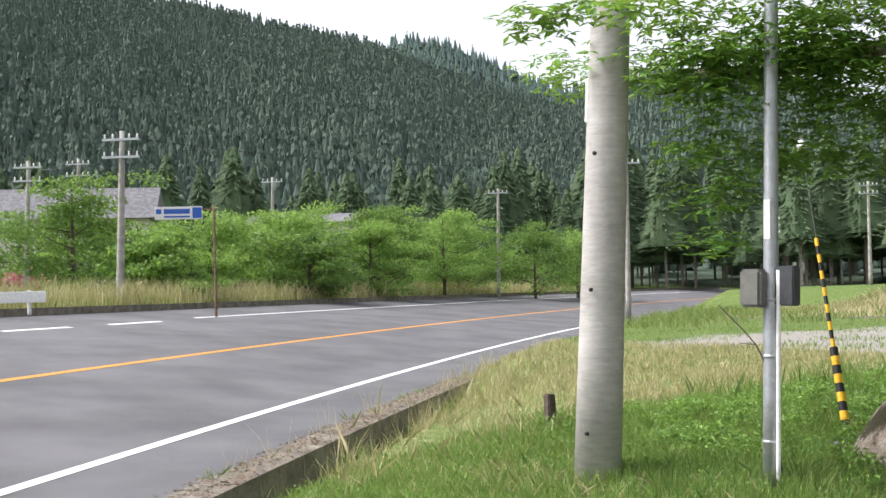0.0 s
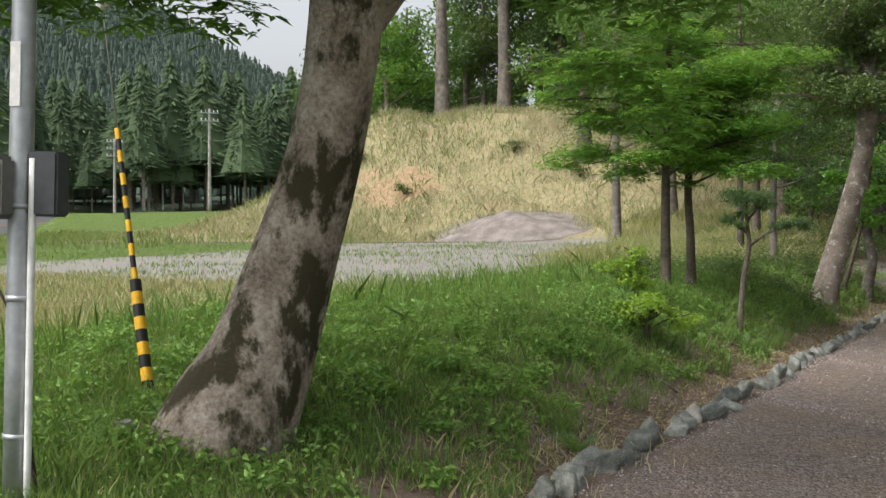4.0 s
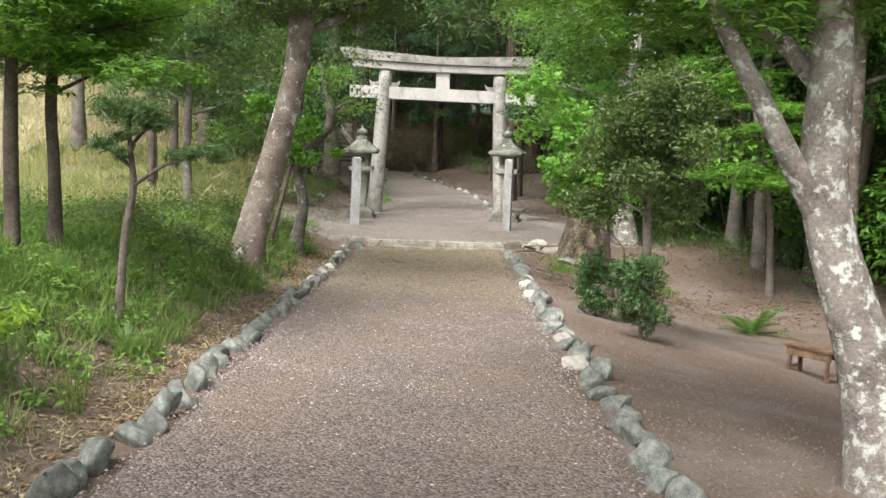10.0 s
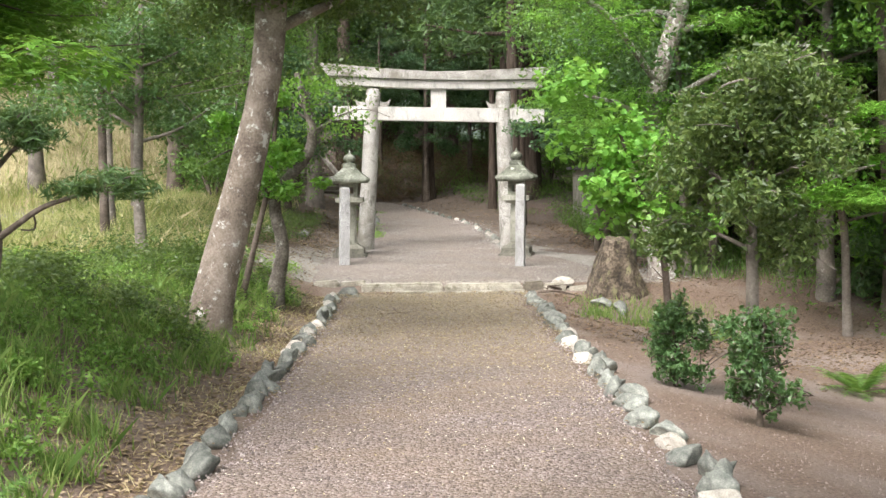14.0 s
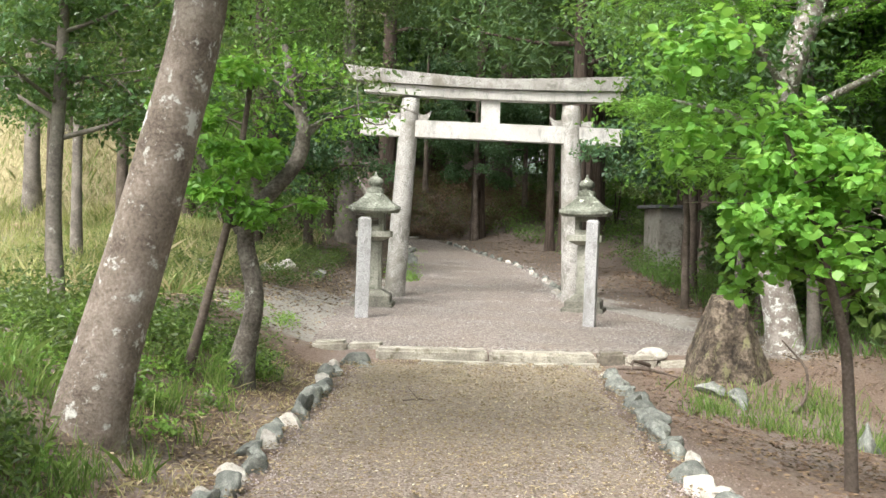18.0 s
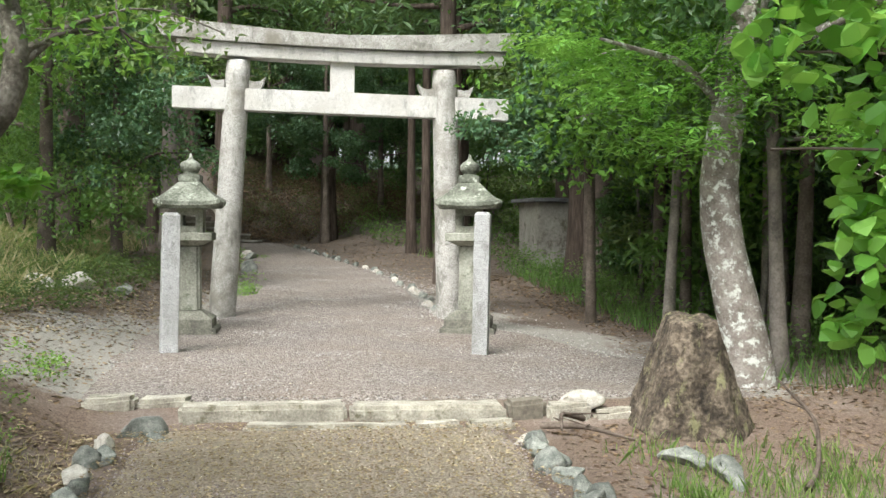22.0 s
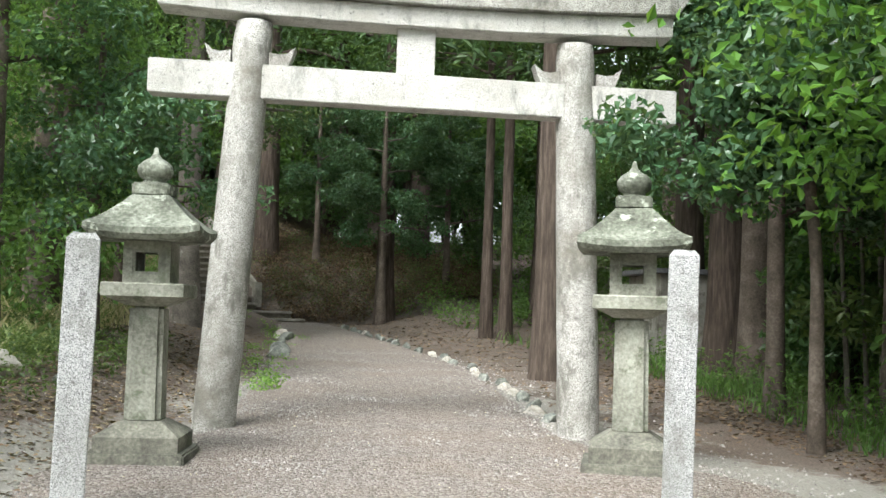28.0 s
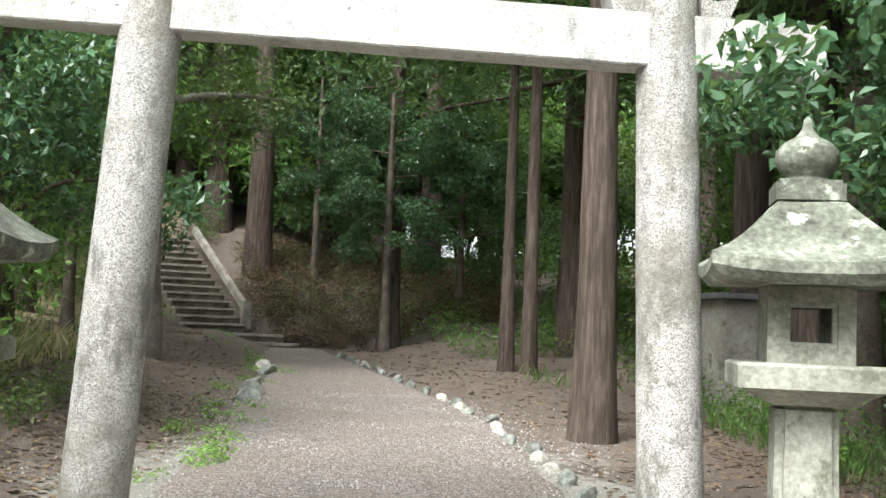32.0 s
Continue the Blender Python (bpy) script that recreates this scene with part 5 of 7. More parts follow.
# bright maple over the forecourt edge
tree("maple_tree", "pale-barked tree with bright maple sprays by the forecourt", [at_ground(3.42, -4.8), (3.35, -4.8, 0.26), (3.27, -4.8, 0.69), (3.12, -4.8, 1.16), (3.08, -4.8, 1.58), (3.14, -4.8, 2.06), (3.24, -4.8, 2.53), (3.3, -4.8, 2.95), (3.75, -4.6, 4.2), (3.6, -4.5, 6.0)], (0.19, 0.17, 0.16, 0.155, 0.15, 0.155, 0.15, 0.14, 0.11, 0.06), BARK_PALE, LEAF_FRESH, 13000, 0.1, 62, 6, 1.8, 0.6, 0.3, 0.55, 7, 0.3, 0.7, 0.5,
     own_limbs=[([(3.34, -4.7, 2.1), (2.7, -5.0, 2.6), (1.9, -5.4, 2.7)], 0.05), ([(3.4, -4.7, 2.8), (2.4, -5.5, 3.9), (1.0, -6.3, 4.5), (-0.4, -7.0, 4.7)], 0.06), ([(3.4, -4.7, 2.6), (4.2, -5.8, 3.1), (4.8, -7.2, 3.2)], 0.05)],
     extra=[(2.1, -5.3, 2.3, 0.6, 0.5, 0.25), (2.6, -5.2, 1.95, 0.7, 0.5, 0.25), (3.2, -5.3, 2.4, 0.7, 0.5, 0.3), (3.9, -5.6, 2.0, 0.6, 0.5, 0.25), (4.6, -7.4, 2.6, 0.8, 0.7, 0.3), (0.3, -6.6, 4.3, 0.7, 0.6, 0.3), (1.4, -6.4, 4.1, 0.8, 0.6, 0.3), (2.4, -6.0, 3.6, 0.8, 0.6, 0.35)], root=1.3, lobes=3)


def fern(m, fronds, length, seed, label):
    """A fern or sago clump: arching fronds with paired leaflets."""
    rnd = np.random.default_rng(seed)
    ob = thing("fern", label, "fern", "", m)
    for k in range(fronds):
        az, up = 2 * math.pi * k / fronds + rnd.uniform(-0.2, 0.2), rnd.uniform(0.5, 1.3)
        ln = length * rnd.uniform(0.8, 1.15)
        s = np.linspace(0, 1, 10)
        line = np.stack([np.cos(az) * ln * s * math.cos(up) * 1.2, np.sin(az) * ln * s * math.cos(up) * 1.2, ln * (s * math.sin(up) - 0.55 * s * s * math.cos(up))], 1)
        side = np.array((-math.sin(az), math.cos(az), 0))
        v, f = [], []
        for i in range(1, 10):
            for sg in (-1, 1):
                w = ln * 0.2 * math.sin(math.pi * (0.12 + 0.85 * s[i]))
                for half in (0.0, 0.5):
                    a = line[i] + (line[i] - line[i - 1]) * half
                    tip = a + side * sg * w + (line[i] - line[i - 1]) * 0.7 - (0, 0, w * 0.2)
                    b = len(v)
                    wid = (line[i] - line[i - 1]) * 0.22
                    v += [a - wid, a + wid, tip]
                    f.append((b, b + 1, b + 2))
        part("frond", mesh_of("frond", v, f, LEAF_MID), ob)
    return ob


fern(pose(*at_ground(3.7, -11.6)), 18, 0.55, 21, "green sago-like fern clump on bare earth")
fern(pose(*at_ground(-2.35, -17.4)), 9, 0.3, 22, "small fern in the grass bank")
fern(pose(*at_ground(-2.15, -22.9)), 9, 0.28, 23, "small fern beside the path stones")


# ---- woods behind and beside the gate ----
def wood_tree(x, y, h, r, bark, leaf, seed, count=5000, size=0.13, crown0=0.45, lean=(0, 0), label="tall woodland tree", pad=0.9, reach=1.7, limbs=7, flat=0.6, name="woodland_tree", zoff=0.0, aspect=0.55):
    b = at_ground(x, y, zoff)
    return tree(name, label, [b, (x + lean[0] * 0.5, y + lean[1] * 0.5, b[2] + h * 0.5), (x + lean[0], y + lean[1], b[2] + h)], (r, r * 0.8, r * 0.35), bark, leaf, count, size, seed, limbs, reach, crown0, 0.25, pad, 5, flat, 0.35, 0.6, group="trees of the shrine wood", root=1.45, aspect=aspect, twigs=0)


# cedars along the far path
for i, (x, y, r, h) in enumerate(((1.97, 4.7, 0.18, 9), (2.42, 12.3, 0.115, 10), (2.12, 12.9, 0.105, 10), (-2.95, 21.0, 0.3, 12), (-4.4, 24.0, 0.36, 12), (-5.5, 25.8, 0.36, 12), (-4.3, 15.0, 0.15, 9), (2.35, 6.2, 0.1, 9), (4.75, 6.4, 0.25, 10), (0.2, 17.5, 0.2, 10), (3.6, 15.0, 0.24, 11), (-7.5, 12.5, 0.28, 11), (1.2, 22.0, 0.26, 12), (-1.2, 24.0, 0.25, 12), (5.6, 11.0, 0.28, 11))):
    wood_tree(x, y, h, r, CEDAR, NEEDLE, 40 + i, 4500, 0.22, 0.45, label="straight cedar with reddish fibrous trunk", reach=2.6, name="cedar_tree", aspect=0.32, limbs=10, pad=1.1, zoff=-0.35 if y > 18 else 0.0)
# trees right of the forecourt
for i, (x, y, r, h, lean, bark) in enumerate(((4.9, -1.9, 0.12, 7.0, (-0.1, 0.2), BARK_LICHEN), (4.6, -3.2, 0.08, 7, (0.2, 0), BARK_DARK), (4.1, -1.2, 0.06, 7, (0, 0), BARK_DARK), (5.3, -5.0, 0.11, 7, (0.3, 0), BARK_GREY), (6.1, -8.3, 0.14, 7, (0.1, 0.1), BARK_LICHEN), (5.4, -6.3, 0.11, 7, (0.0, 0.1), BARK_GREY), (6.5, -7.1, 0.12, 7, (1.0, 0.3), BARK_DARK), (4.6, 1.2, 0.09, 8, (0, 0.1), BARK_DARK), (6.2, -1.6, 0.13, 8, (0.2, 0.2), BARK_DARK), (6.2, -7.0, 0.2, 8, (-0.5, 0), BARK_DARK), (7.2, -9.4, 0.22, 8, (0.5, 0), BARK_GREY), (8.4, -11.0, 0.2, 8, (0.3, 0.3), BARK_GREY), (5.4, 4.0, 0.15, 9, (0, 0), CEDAR), (7.6, 1.5, 0.22, 9, (0, 0), BARK_DARK), (8.6, -4.0, 0.22, 9, (0, 0), BARK_DARK), (9.6, -7.5, 0.2, 9, (0.2, 0), BARK_DARK), (3.3, -2.9, 0.06, 4.0, (0.2, 0), BARK_GREY), (3.9, -4.3, 0.07, 4.5, (-0.2, 0), BARK_GREY))):
    wood_tree(x, y, h, r, bark, LEAF_MAPLE if i in (0, 3, 4, 10, 16) else (LEAF_DARK if i % 2 else LEAF_MID), 70 + i, 9000, 0.095, 0.48, lean, "woodland tree with a bare lower trunk beside the forecourt")
tree("maple_tree", "young maple with bright layered sprays under the tall trees", [at_ground(5.2, -7.6), (5.1, -7.7, 0.8), (4.8, -7.9, 1.8), (4.6, -8.0, 2.8)], (0.06, 0.05, 0.04, 0.02), BARK_GREY, LEAF_BRIGHT, 5500, 0.1, 63, 7, 1.3, 0.4, 0.15, 0.45, 6, 0.2, 0.8, 0.4, lobes=3, extra=[(4.2, -8.6, 1.35, 0.6, 0.5, 0.14), (4.8, -8.4, 1.15, 0.6, 0.5, 0.14), (3.7, -8.4, 1.6, 0.5, 0.4, 0.14)])
rnd = np.random.default_rng(41)
for i in range(14):
    x, y = rnd.uniform(3.7, 6.4), rnd.uniform(-4.2, 3.5)
    wood_tree(x, y, rnd.uniform(2.6, 4.2), rnd.uniform(0.022, 0.04), BARK_GREY, LEAF_SAPLING if i % 2 else LEAF_MID, 560 + i, 900, 0.08, 0.5, (rnd.uniform(-0.3, 0.3), 0), "thin pale-stemmed sapling under the woodland trees", 0.3, 0.5, 5, 0.4, "sapling_tree")
# trees left of the gate
for i, (x, y, r, h) in enumerate(((-5.4, -4.2, 0.07, 6.0), (-6.0, -1.6, 0.08, 6.8), (-4.3, 3.4, 0.11, 7), (-6.2, 1.2, 0.1, 7.4), (-4.6, 6.4, 0.2, 8), (-11.5, 5.0, 0.14, 8), (-6.8, 8.0, 0.2, 9), (-11.0, 9.5, 0.2, 9), (-3.2, 9.5, 0.2, 9))):
    wood_tree(x, y, h, r, BARK_GREY if i % 3 else BARK_DARK, LEAF_MID if i % 2 else LEAF_OLIVE, 90 + i, 11000, 0.085, 0.36, label="leafy woodland tree standing in bamboo grass", reach=1.6) if i not in (2, 4) else wood_tree(x, y, h, r, BARK_DARK, LEAF_MID, 90 + i, 14000, 0.085, 0.14, label="leafy woodland tree with a low crown in bamboo grass", reach=1.7, limbs=10)
# glossy evergreens round the gate
for i, (x, y, h, n) in enumerate(((3.7, 1.8, 5.0, 16000), (0.1, 16.5, 5.2, 15000), (-3.4, 4.2, 3.6, 9000), (4.1, -0.2, 4.4, 14000), (-1.6, 21.0, 5.0, 12000), (1.8, 19.5, 4.6, 12000), (-4.6, 11.0, 4.4, 9000))):
    wood_tree(x, y, h, 0.09, BARK_DARK, GLOSSY, 110 + i, n, 0.09, 0.38, label="glossy dark broadleaf evergreen near the gate", pad=0.5, reach=1.15, name="evergreen_tree")
tree("evergreen_tree", "glossy camellia-like evergreen reaching over the gate beam end", [at_ground(3.1, -0.6), (3.1, -0.6, 1.4), (3.0, -0.55, 2.6), (3.0, -0.55, 3.8)], (0.06, 0.05, 0.04, 0.02), BARK_DARK, GLOSSY, 15000, 0.085, 118, 9, 0.42, 0.5, 0.35, 0.32, 5, 0.7, 0.35, 0.22, blunt=True, extra=[(2.4, -0.5, 2.75, 0.3, 0.3, 0.3), (2.35, -0.45, 3.15, 0.25, 0.3, 0.25), (2.6, -0.7, 2.2, 0.35, 0.3, 0.3), (2.55, -0.6, 3.5, 0.4, 0.35, 0.3), (2.95, -0.6, 3.2, 0.45, 0.4, 0.35), (3.1, -0.6, 2.6, 0.45, 0.4, 0.3), (2.65, -0.5, 3.95, 0.45, 0.4, 0.35)])
# tall trees whose crowns meet over the woodland path
for i, (x, y, h, r) in enumerate(((6.4, 1.0, 10.5, 0.12), (-5.0, 8.8, 11.5, 0.24), (4.9, 5.6, 11, 0.2), (5.2, 9.6, 11.5, 0.22), (-6.2, 13.6, 12, 0.26), (3.9, 17.0, 12, 0.24), (8.0, 6.6, 11.5, 0.24), (7.2, -2.6, 10.5, 0.2), (6.6, -10.6, 10, 0.17), (7.6, -14.2, 10, 0.2), (5.8, -4.6, 10.5, 0.12))):
    wood_tree(x, y, h, r, CEDAR if i % 2 else BARK_DARK, LEAF_DARK if i % 2 else LEAF_MID, 700 + i, 9000, 0.19, 0.5, label="tall broad-crowned tree shading the woodland path", pad=1.35, reach=3.4, limbs=10, flat=0.5)
# backing woods
rnd = np.random.default_rng(3)
for i in range(46):
    a = rnd.uniform(0, 1)
    x, y = (rnd.uniform(-14, 13), rnd.uniform(21, 40)) if i < 24 else ((rnd.uniform(8, 18), rnd.uniform(-14, 22)) if i < 38 else (rnd.uniform(-22, -9), rnd.uniform(13, 30)))
    wood_tree(x, y, rnd.uniform(9, 13), rnd.uniform(0.15, 0.28), CEDAR if i % 2 else BARK_DARK, NEEDLE if i % 3 == 0 else LEAF_MID, 130 + i, 3000, 0.26, 0.25, label="tall tree deep in the shrine wood", pad=1.3, reach=2.4, limbs=8)


# ---- dense low woods that close the view ----
def thicket(x, y, w, h, leaf, n, size, seed, label="dense leafy thicket under the woodland trees"):
    rnd = np.random.default_rng(seed)
    b = at_ground(x, y, -0.1)
    ob = thing("thicket_shrub", label, "shrub", "thickets of the shrine wood", pose(*b))
    for k in range(3):
        az = rnd.uniform(0, 6.3)
        tip = np.array((math.cos(az) * w * 0.3, math.sin(az) * w * 0.3, h * 0.8))
        v, f = tube(bend([(0, 0, 0), tip * 0.5 + rnd.normal(size=3) * 0.05, tip], 7), np.linspace(0.04, 0.01, 7), 6)
        part("stem", mesh_of("stem", v, f, BARK_DARK, True), ob)
    pads = [(*(rnd.normal(size=2) * w * 0.3), h * rnd.uniform(0.25, 0.95), w * rnd.uniform(0.2, 0.4), w * rnd.uniform(0.2, 0.4), h * rnd.uniform(0.1, 0.22)) for _ in range(11)]
    part("crown", leaf_mesh("crown", pads, n, size, leaf, rnd, 0.4, 0.5), ob, kind="stuff")


rnd = np.random.default_rng(17)
LEAVES = (LEAF_DARK, LEAF_MID, LEAF_OLIVE, LEAF_DARK)
for i in range(16):
    thicket(rnd.uniform(7.5, 12.5), -17 + 1.9 * i, rnd.uniform(2.6, 3.8), rnd.uniform(2.2, 4.5), LEAF_BRIGHT if i in (2, 4, 5) else LEAVES[i % 4], 6000, 0.12, 400 + i)
for i in range(12):
    thicket(rnd.uniform(13, 18), -20 + 3.2 * i, 5, rnd.uniform(4, 7), LEAVES[(i + 1) % 4], 2600, 0.32, 430 + i)
for i in range(14):
    thicket(-13 + 2.0 * i, rnd.uniform(24, 29), 3.4, rnd.uniform(3, 5), LEAVES[i % 4], 2600, 0.24, 450 + i)
for i in range(12):
    thicket(-20 + 3.4 * i, rnd.uniform(31, 36), 5, rnd.uniform(5, 8), LEAVES[(i + 2) % 4], 2600, 0.36, 470 + i)
for i in range(11):
    thicket(9 + 1.0 * i, 10 + 2.2 * i, 6, rnd.uniform(8, 11), LEAVES[i % 4], 3600, 0.34, 520 + i)
for i in range(9):
    thicket(-7 + 1.8 * i, 30 + 1.3 * (i % 3), 3.4, 6.5 + i % 3, LEAVES[i % 4], 3600, 0.26, 600 + i)
for i in range(9):
    thicket(9.5 + 0.5 * i, 1.0 + 2.4 * i, 3.2, rnd.uniform(4.5, 6.5), LEAVES[(i + 1) % 4], 3600, 0.2, 540 + i)
for i, (x, y, w, h) in enumerate(((2.9, 21.5, 2.4, 2.6), (4.6, 17.5, 2.4, 2.4), (5.2, 13.0, 2.2, 2.0), (-7.0, 16.0, 2.6, 2.6), (-6.4, 11.0, 2.4, 2.4), (-5.6, 7.0, 2.2, 2.2), (6.4, 6.5, 2.4, 2.6), (6.6, 2.5, 2.2, 2.2), (5.8, -3.2, 1.6, 1.4), (5.1, -1.0, 1.5, 2.0), (5.5, 1.6, 1.6, 2.2), (4.9, 3.4, 1.4, 1.9), (6.6, -6.4, 1.6, 1.4), (-7.2, 21.5, 2.4, 2.4), (-6.6, 25.5, 2.6, 3.0), (-1.6, 23.0, 2.2, 2.2), (-3.4, 25.0, 2.4, 2.6), (6.4, 12.6, 2.6, 4.2), (7.4, 15.2, 2.8, 4.6), (7.6, 10.0, 2.6, 4.2), (6.6, 18.0, 2.8, 4.6), (8.6, 12.6, 3.0, 5.0))):
    thicket(x, y, w, h, LEAVES[i % 4], 2600, 0.13, 490 + i)
for i, (x, y, w, h) in enumerate(((1.4, 25.5, 2.6, 4.4), (3.3, 27.0, 2.8, 4.8), (2.4, 29.0, 3.0, 5.5), (0.2, 27.5, 2.6, 4.6))):
    thicket(x, y, w, h, LEAVES[i % 4], 6000, 0.13, 670 + i)
for i in range(14):
    thicket(-17 + 2.6 * i, 41 + 2 * (i % 2), 4.6, 8.5 + i % 3, LEAVES[i % 4], 3600, 0.4, 640 + i)
# ---- roadside things at the start ----
def turned(name, r0, r1, h, mat, sides=20):
    return lathe(name, [(r0 + (r1 - r0) * i / 8, h * i / 8) for i in range(9)], mat, sides)


def utility_pole(m, h, r, label, arms=0, mat=None):
    ob = thing("utility_pole", label, "utility pole", "utility poles", m)
    part("pole", turned("pole", r, r * 0.6, h, mat or CONCRETE), ob)
    for k in range(arms):
        part("crossarm", block("crossarm", (1.6, 0.09, 0.09), STEEL, (0, -0.1, h - 0.35 - 0.7 * k), 0.01), ob)
        for x in (-0.7, -0.35, 0.35, 0.7):
            part("insulator", lathe("insulator", [(0.03, 0), (0.05, 0.05), (0.03, 0.09), (0.045, 0.13), (0.02, 0.18)], WHITE, 8), ob, "", pose(x, -0.1, h - 0.3 - 0.7 * k))
    return ob


pole = utility_pole(pose(*at_ground(-4.84, -26.48, -0.1), -2.7, 2.4, 0), 9.0, 0.184, "thick round concrete utility pole in the grass", 0, RIBBED)
for z in (0.45, 1.55, 2.6):
    part("peg_hole", lathe("peg_hole", [(0.016, 0), (0.016, 0.02)], BLACK, 8), pole, "", pose(0.085, -0.172, z, 90, 0, 26))
part("plate", block("plate", (0.05, 0.012, 0.35), WHITE, (-0.15, -0.09, 3.05), 0.004), pole, "white number plate")
meter = thing("meter_pole", "galvanised steel pole with grey electricity meter boxes", "meter pole", "", pose(*at_ground(-3.59, -25.9, -0.05), -1.9, 1.7, 20))
part("pole", turned("pole", 0.055, 0.045, 5.5, STEEL), meter)
part("conduit", turned("conduit", 0.016, 0.016, 1.55, WHITE, 10), meter, "thin white cable conduit", pose(0.07, -0.03, 0.02))
mb = part("meter_box", block("meter_box", (0.16, 0.15, 0.27), BOX_GREY, (-0.085, -0.09, 1.44), 0.02, 0, 0), meter, "grey electricity meter box")
part("meter_window", block("meter_window", (0.01, 0.06, 0.13), BOX_DARK, (-0.168, -0.09, 1.47), 0.003), mb, "dark meter window")
part("dial_plate", block("dial_plate", (0.008, 0.04, 0.05), WHITE, (-0.173, -0.09, 1.47), 0.002), mb)
part("switch_box", block("switch_box", (0.14, 0.12, 0.28), BOX_DARK, (0.115, 0.02, 1.46), 0.01), meter, "dark switch box")
for z in (0.35, 0.95, 1.35):
    part("clamp", lathe("clamp", [(0.06, 0), (0.06, 0.025)], STEEL, 16), meter, "", pose(0, 0, z))
part("sticker", block("sticker", (0.05, 0.006, 0.28), WHITE, (-0.005, -0.054, 1.93), 0.002), meter, "white paper sticker")
# striped guard on the stay wire
foot, tip = Vector(at_ground(-4.35, -24.25)), Vector((-4.95, -23.85, 2.2))
guard = thing("stay_wire_guard", "yellow and black striped guard on a slanting stay wire", "wire guard", "", Matrix.Translation(foot))
way = (tip - foot)
turn = way.to_track_quat("Z", "Y").to_matrix().to_4x4()
n_seg = 22
for i in range(n_seg):
    z = i / n_seg * way.length
    r = 0.036 if i < 9 else 0.018
    part("stripe", lathe("stripe", [(r, 0), (r, way.length / n_seg)], YELLOW if i % 2 else BLACK, 16, False), guard, "", turn @ pose(0, 0, z))
part("wire", lathe("wire", [(0.006, 0), (0.006, 4.2)], STEEL, 6), guard, "", turn @ pose(0, 0, way.length))
part("insulator", lathe("insulator", [(0.02, 0), (0.045, 0.03), (0.05, 0.1), (0.02, 0.15)], WHITE, 12), guard, "white ball insulator", turn @ pose(0, 0, way.length + 0.9))
st = tagged(new("wooden_stake", block("wooden_stake", (0.1, 0.09, 0.42), DRY_TWIG, (0, 0, 0.15), 0.012, 0.006, 1)), "short weathered wooden stake in the grass", "stake")
st.matrix_basis = pose(*at_ground(-7.05, -25.4))
# bench
bench = thing("bench", "small brown wooden bench with splayed legs", "bench", "", pose(*at_ground(3.33, -14.75), 0, 0, -62) @ Matrix.Scale(0.8, 4))
part("seat", block("seat", (0.72, 0.24, 0.035), WOOD, (0, 0, 0.34), 0.006), bench)
part("apron", block("apron", (0.66, 0.025, 0.1), WOOD, (0, -0.09, 0.275), 0.004), bench)
part("apron", block("apron", (0.66, 0.025, 0.1), WOOD, (0, 0.09, 0.275), 0.004), bench)
for sx in (-1, 1):
    for sy in (-1, 1):
        part("leg", block("leg", (0.045, 0.04, 0.34), WOOD, (0, 0, 0), 0.005), bench, "", pose(sx * 0.28, sy * 0.09, 0.16, sy * 7, -sx * 6, 0))
    part("stretcher", block("stretcher", (0.03, 0.2, 0.035), WOOD, (sx * 0.3, 0, 0.08), 0.004), bench)

# ---- far side of the road ----
rnd = np.random.default_rng(8)
MORE = tuple((*(float(v) for v in road_point(u, 20 + 4 * ((u * 7) % 3) / 2)), 6.5, 3.0) for u in range(50, 132, 6))
SHRUBS = ((-47.9, -17.6, 6.2, 4.6), (-43.5, -14.5, 4.5, 2.6), (-52.4, -9.5, 6.5, 3.6), (-49, -5.0, 5.5, 3.0), (-56, -4.0, 6.5, 4.2), (-55, 1.5, 6, 3.8), (-60, 4.5, 6.5, 4.6), (-61, 10, 6.5, 5.0), (-66, 14, 6.5, 4.6), (-66, 21, 7, 4.4), (-54, -22, 5, 3.2), (-60, -30, 6, 3.4), (-58, -16, 6, 3.6), (-64, 0, 7, 4.6), (-70, 28, 7, 4.4))
for k, (x, y, w, hh) in enumerate(SHRUBS + MORE):
    x, y, w, hh = x - 4.8, y - 4.2, w * 1.1, hh * 1.4
    z = float(land(x, y))
    tree("roadside_shrub", "broad leafy bush on the far road side", [(x, y, z - 0.1), (x, y, z + hh * 0.5), (x, y, z + hh * 0.85)], (0.12, 0.09, 0.04), BARK_DARK, BUSH if k % 3 else LEAF_MID, 7500, 0.22, 200 + k, 12, w * 0.46, 0.1, 0.45, w * 0.17, 6, 0.35, 0.45, w * 0.1, group="bushes on the far road side", twigs=0)
for k in range(10):
    a, r = radians(31 + 2.8 * k), 74 + 5 * (k % 3)
    x, y = 1.1 - r * math.sin(a), -30.3 + r * math.cos(a)
    z = float(land(x, y))
    if road_across(x, y) > 17:
        tree("roadside_shrub", "broad leafy bush on the far road side", [(x, y, z - 0.1), (x, y, z + 1.4), (x, y, z + 2.6)], (0.1, 0.08, 0.04), BARK_DARK, BUSH if k % 3 else LEAF_MID, 6500, 0.22, 240 + k, 12, 3.0, 0.1, 0.4, 1.1, 6, 0.4, 0.45, 0.7, group="bushes on the far road side", twigs=0)
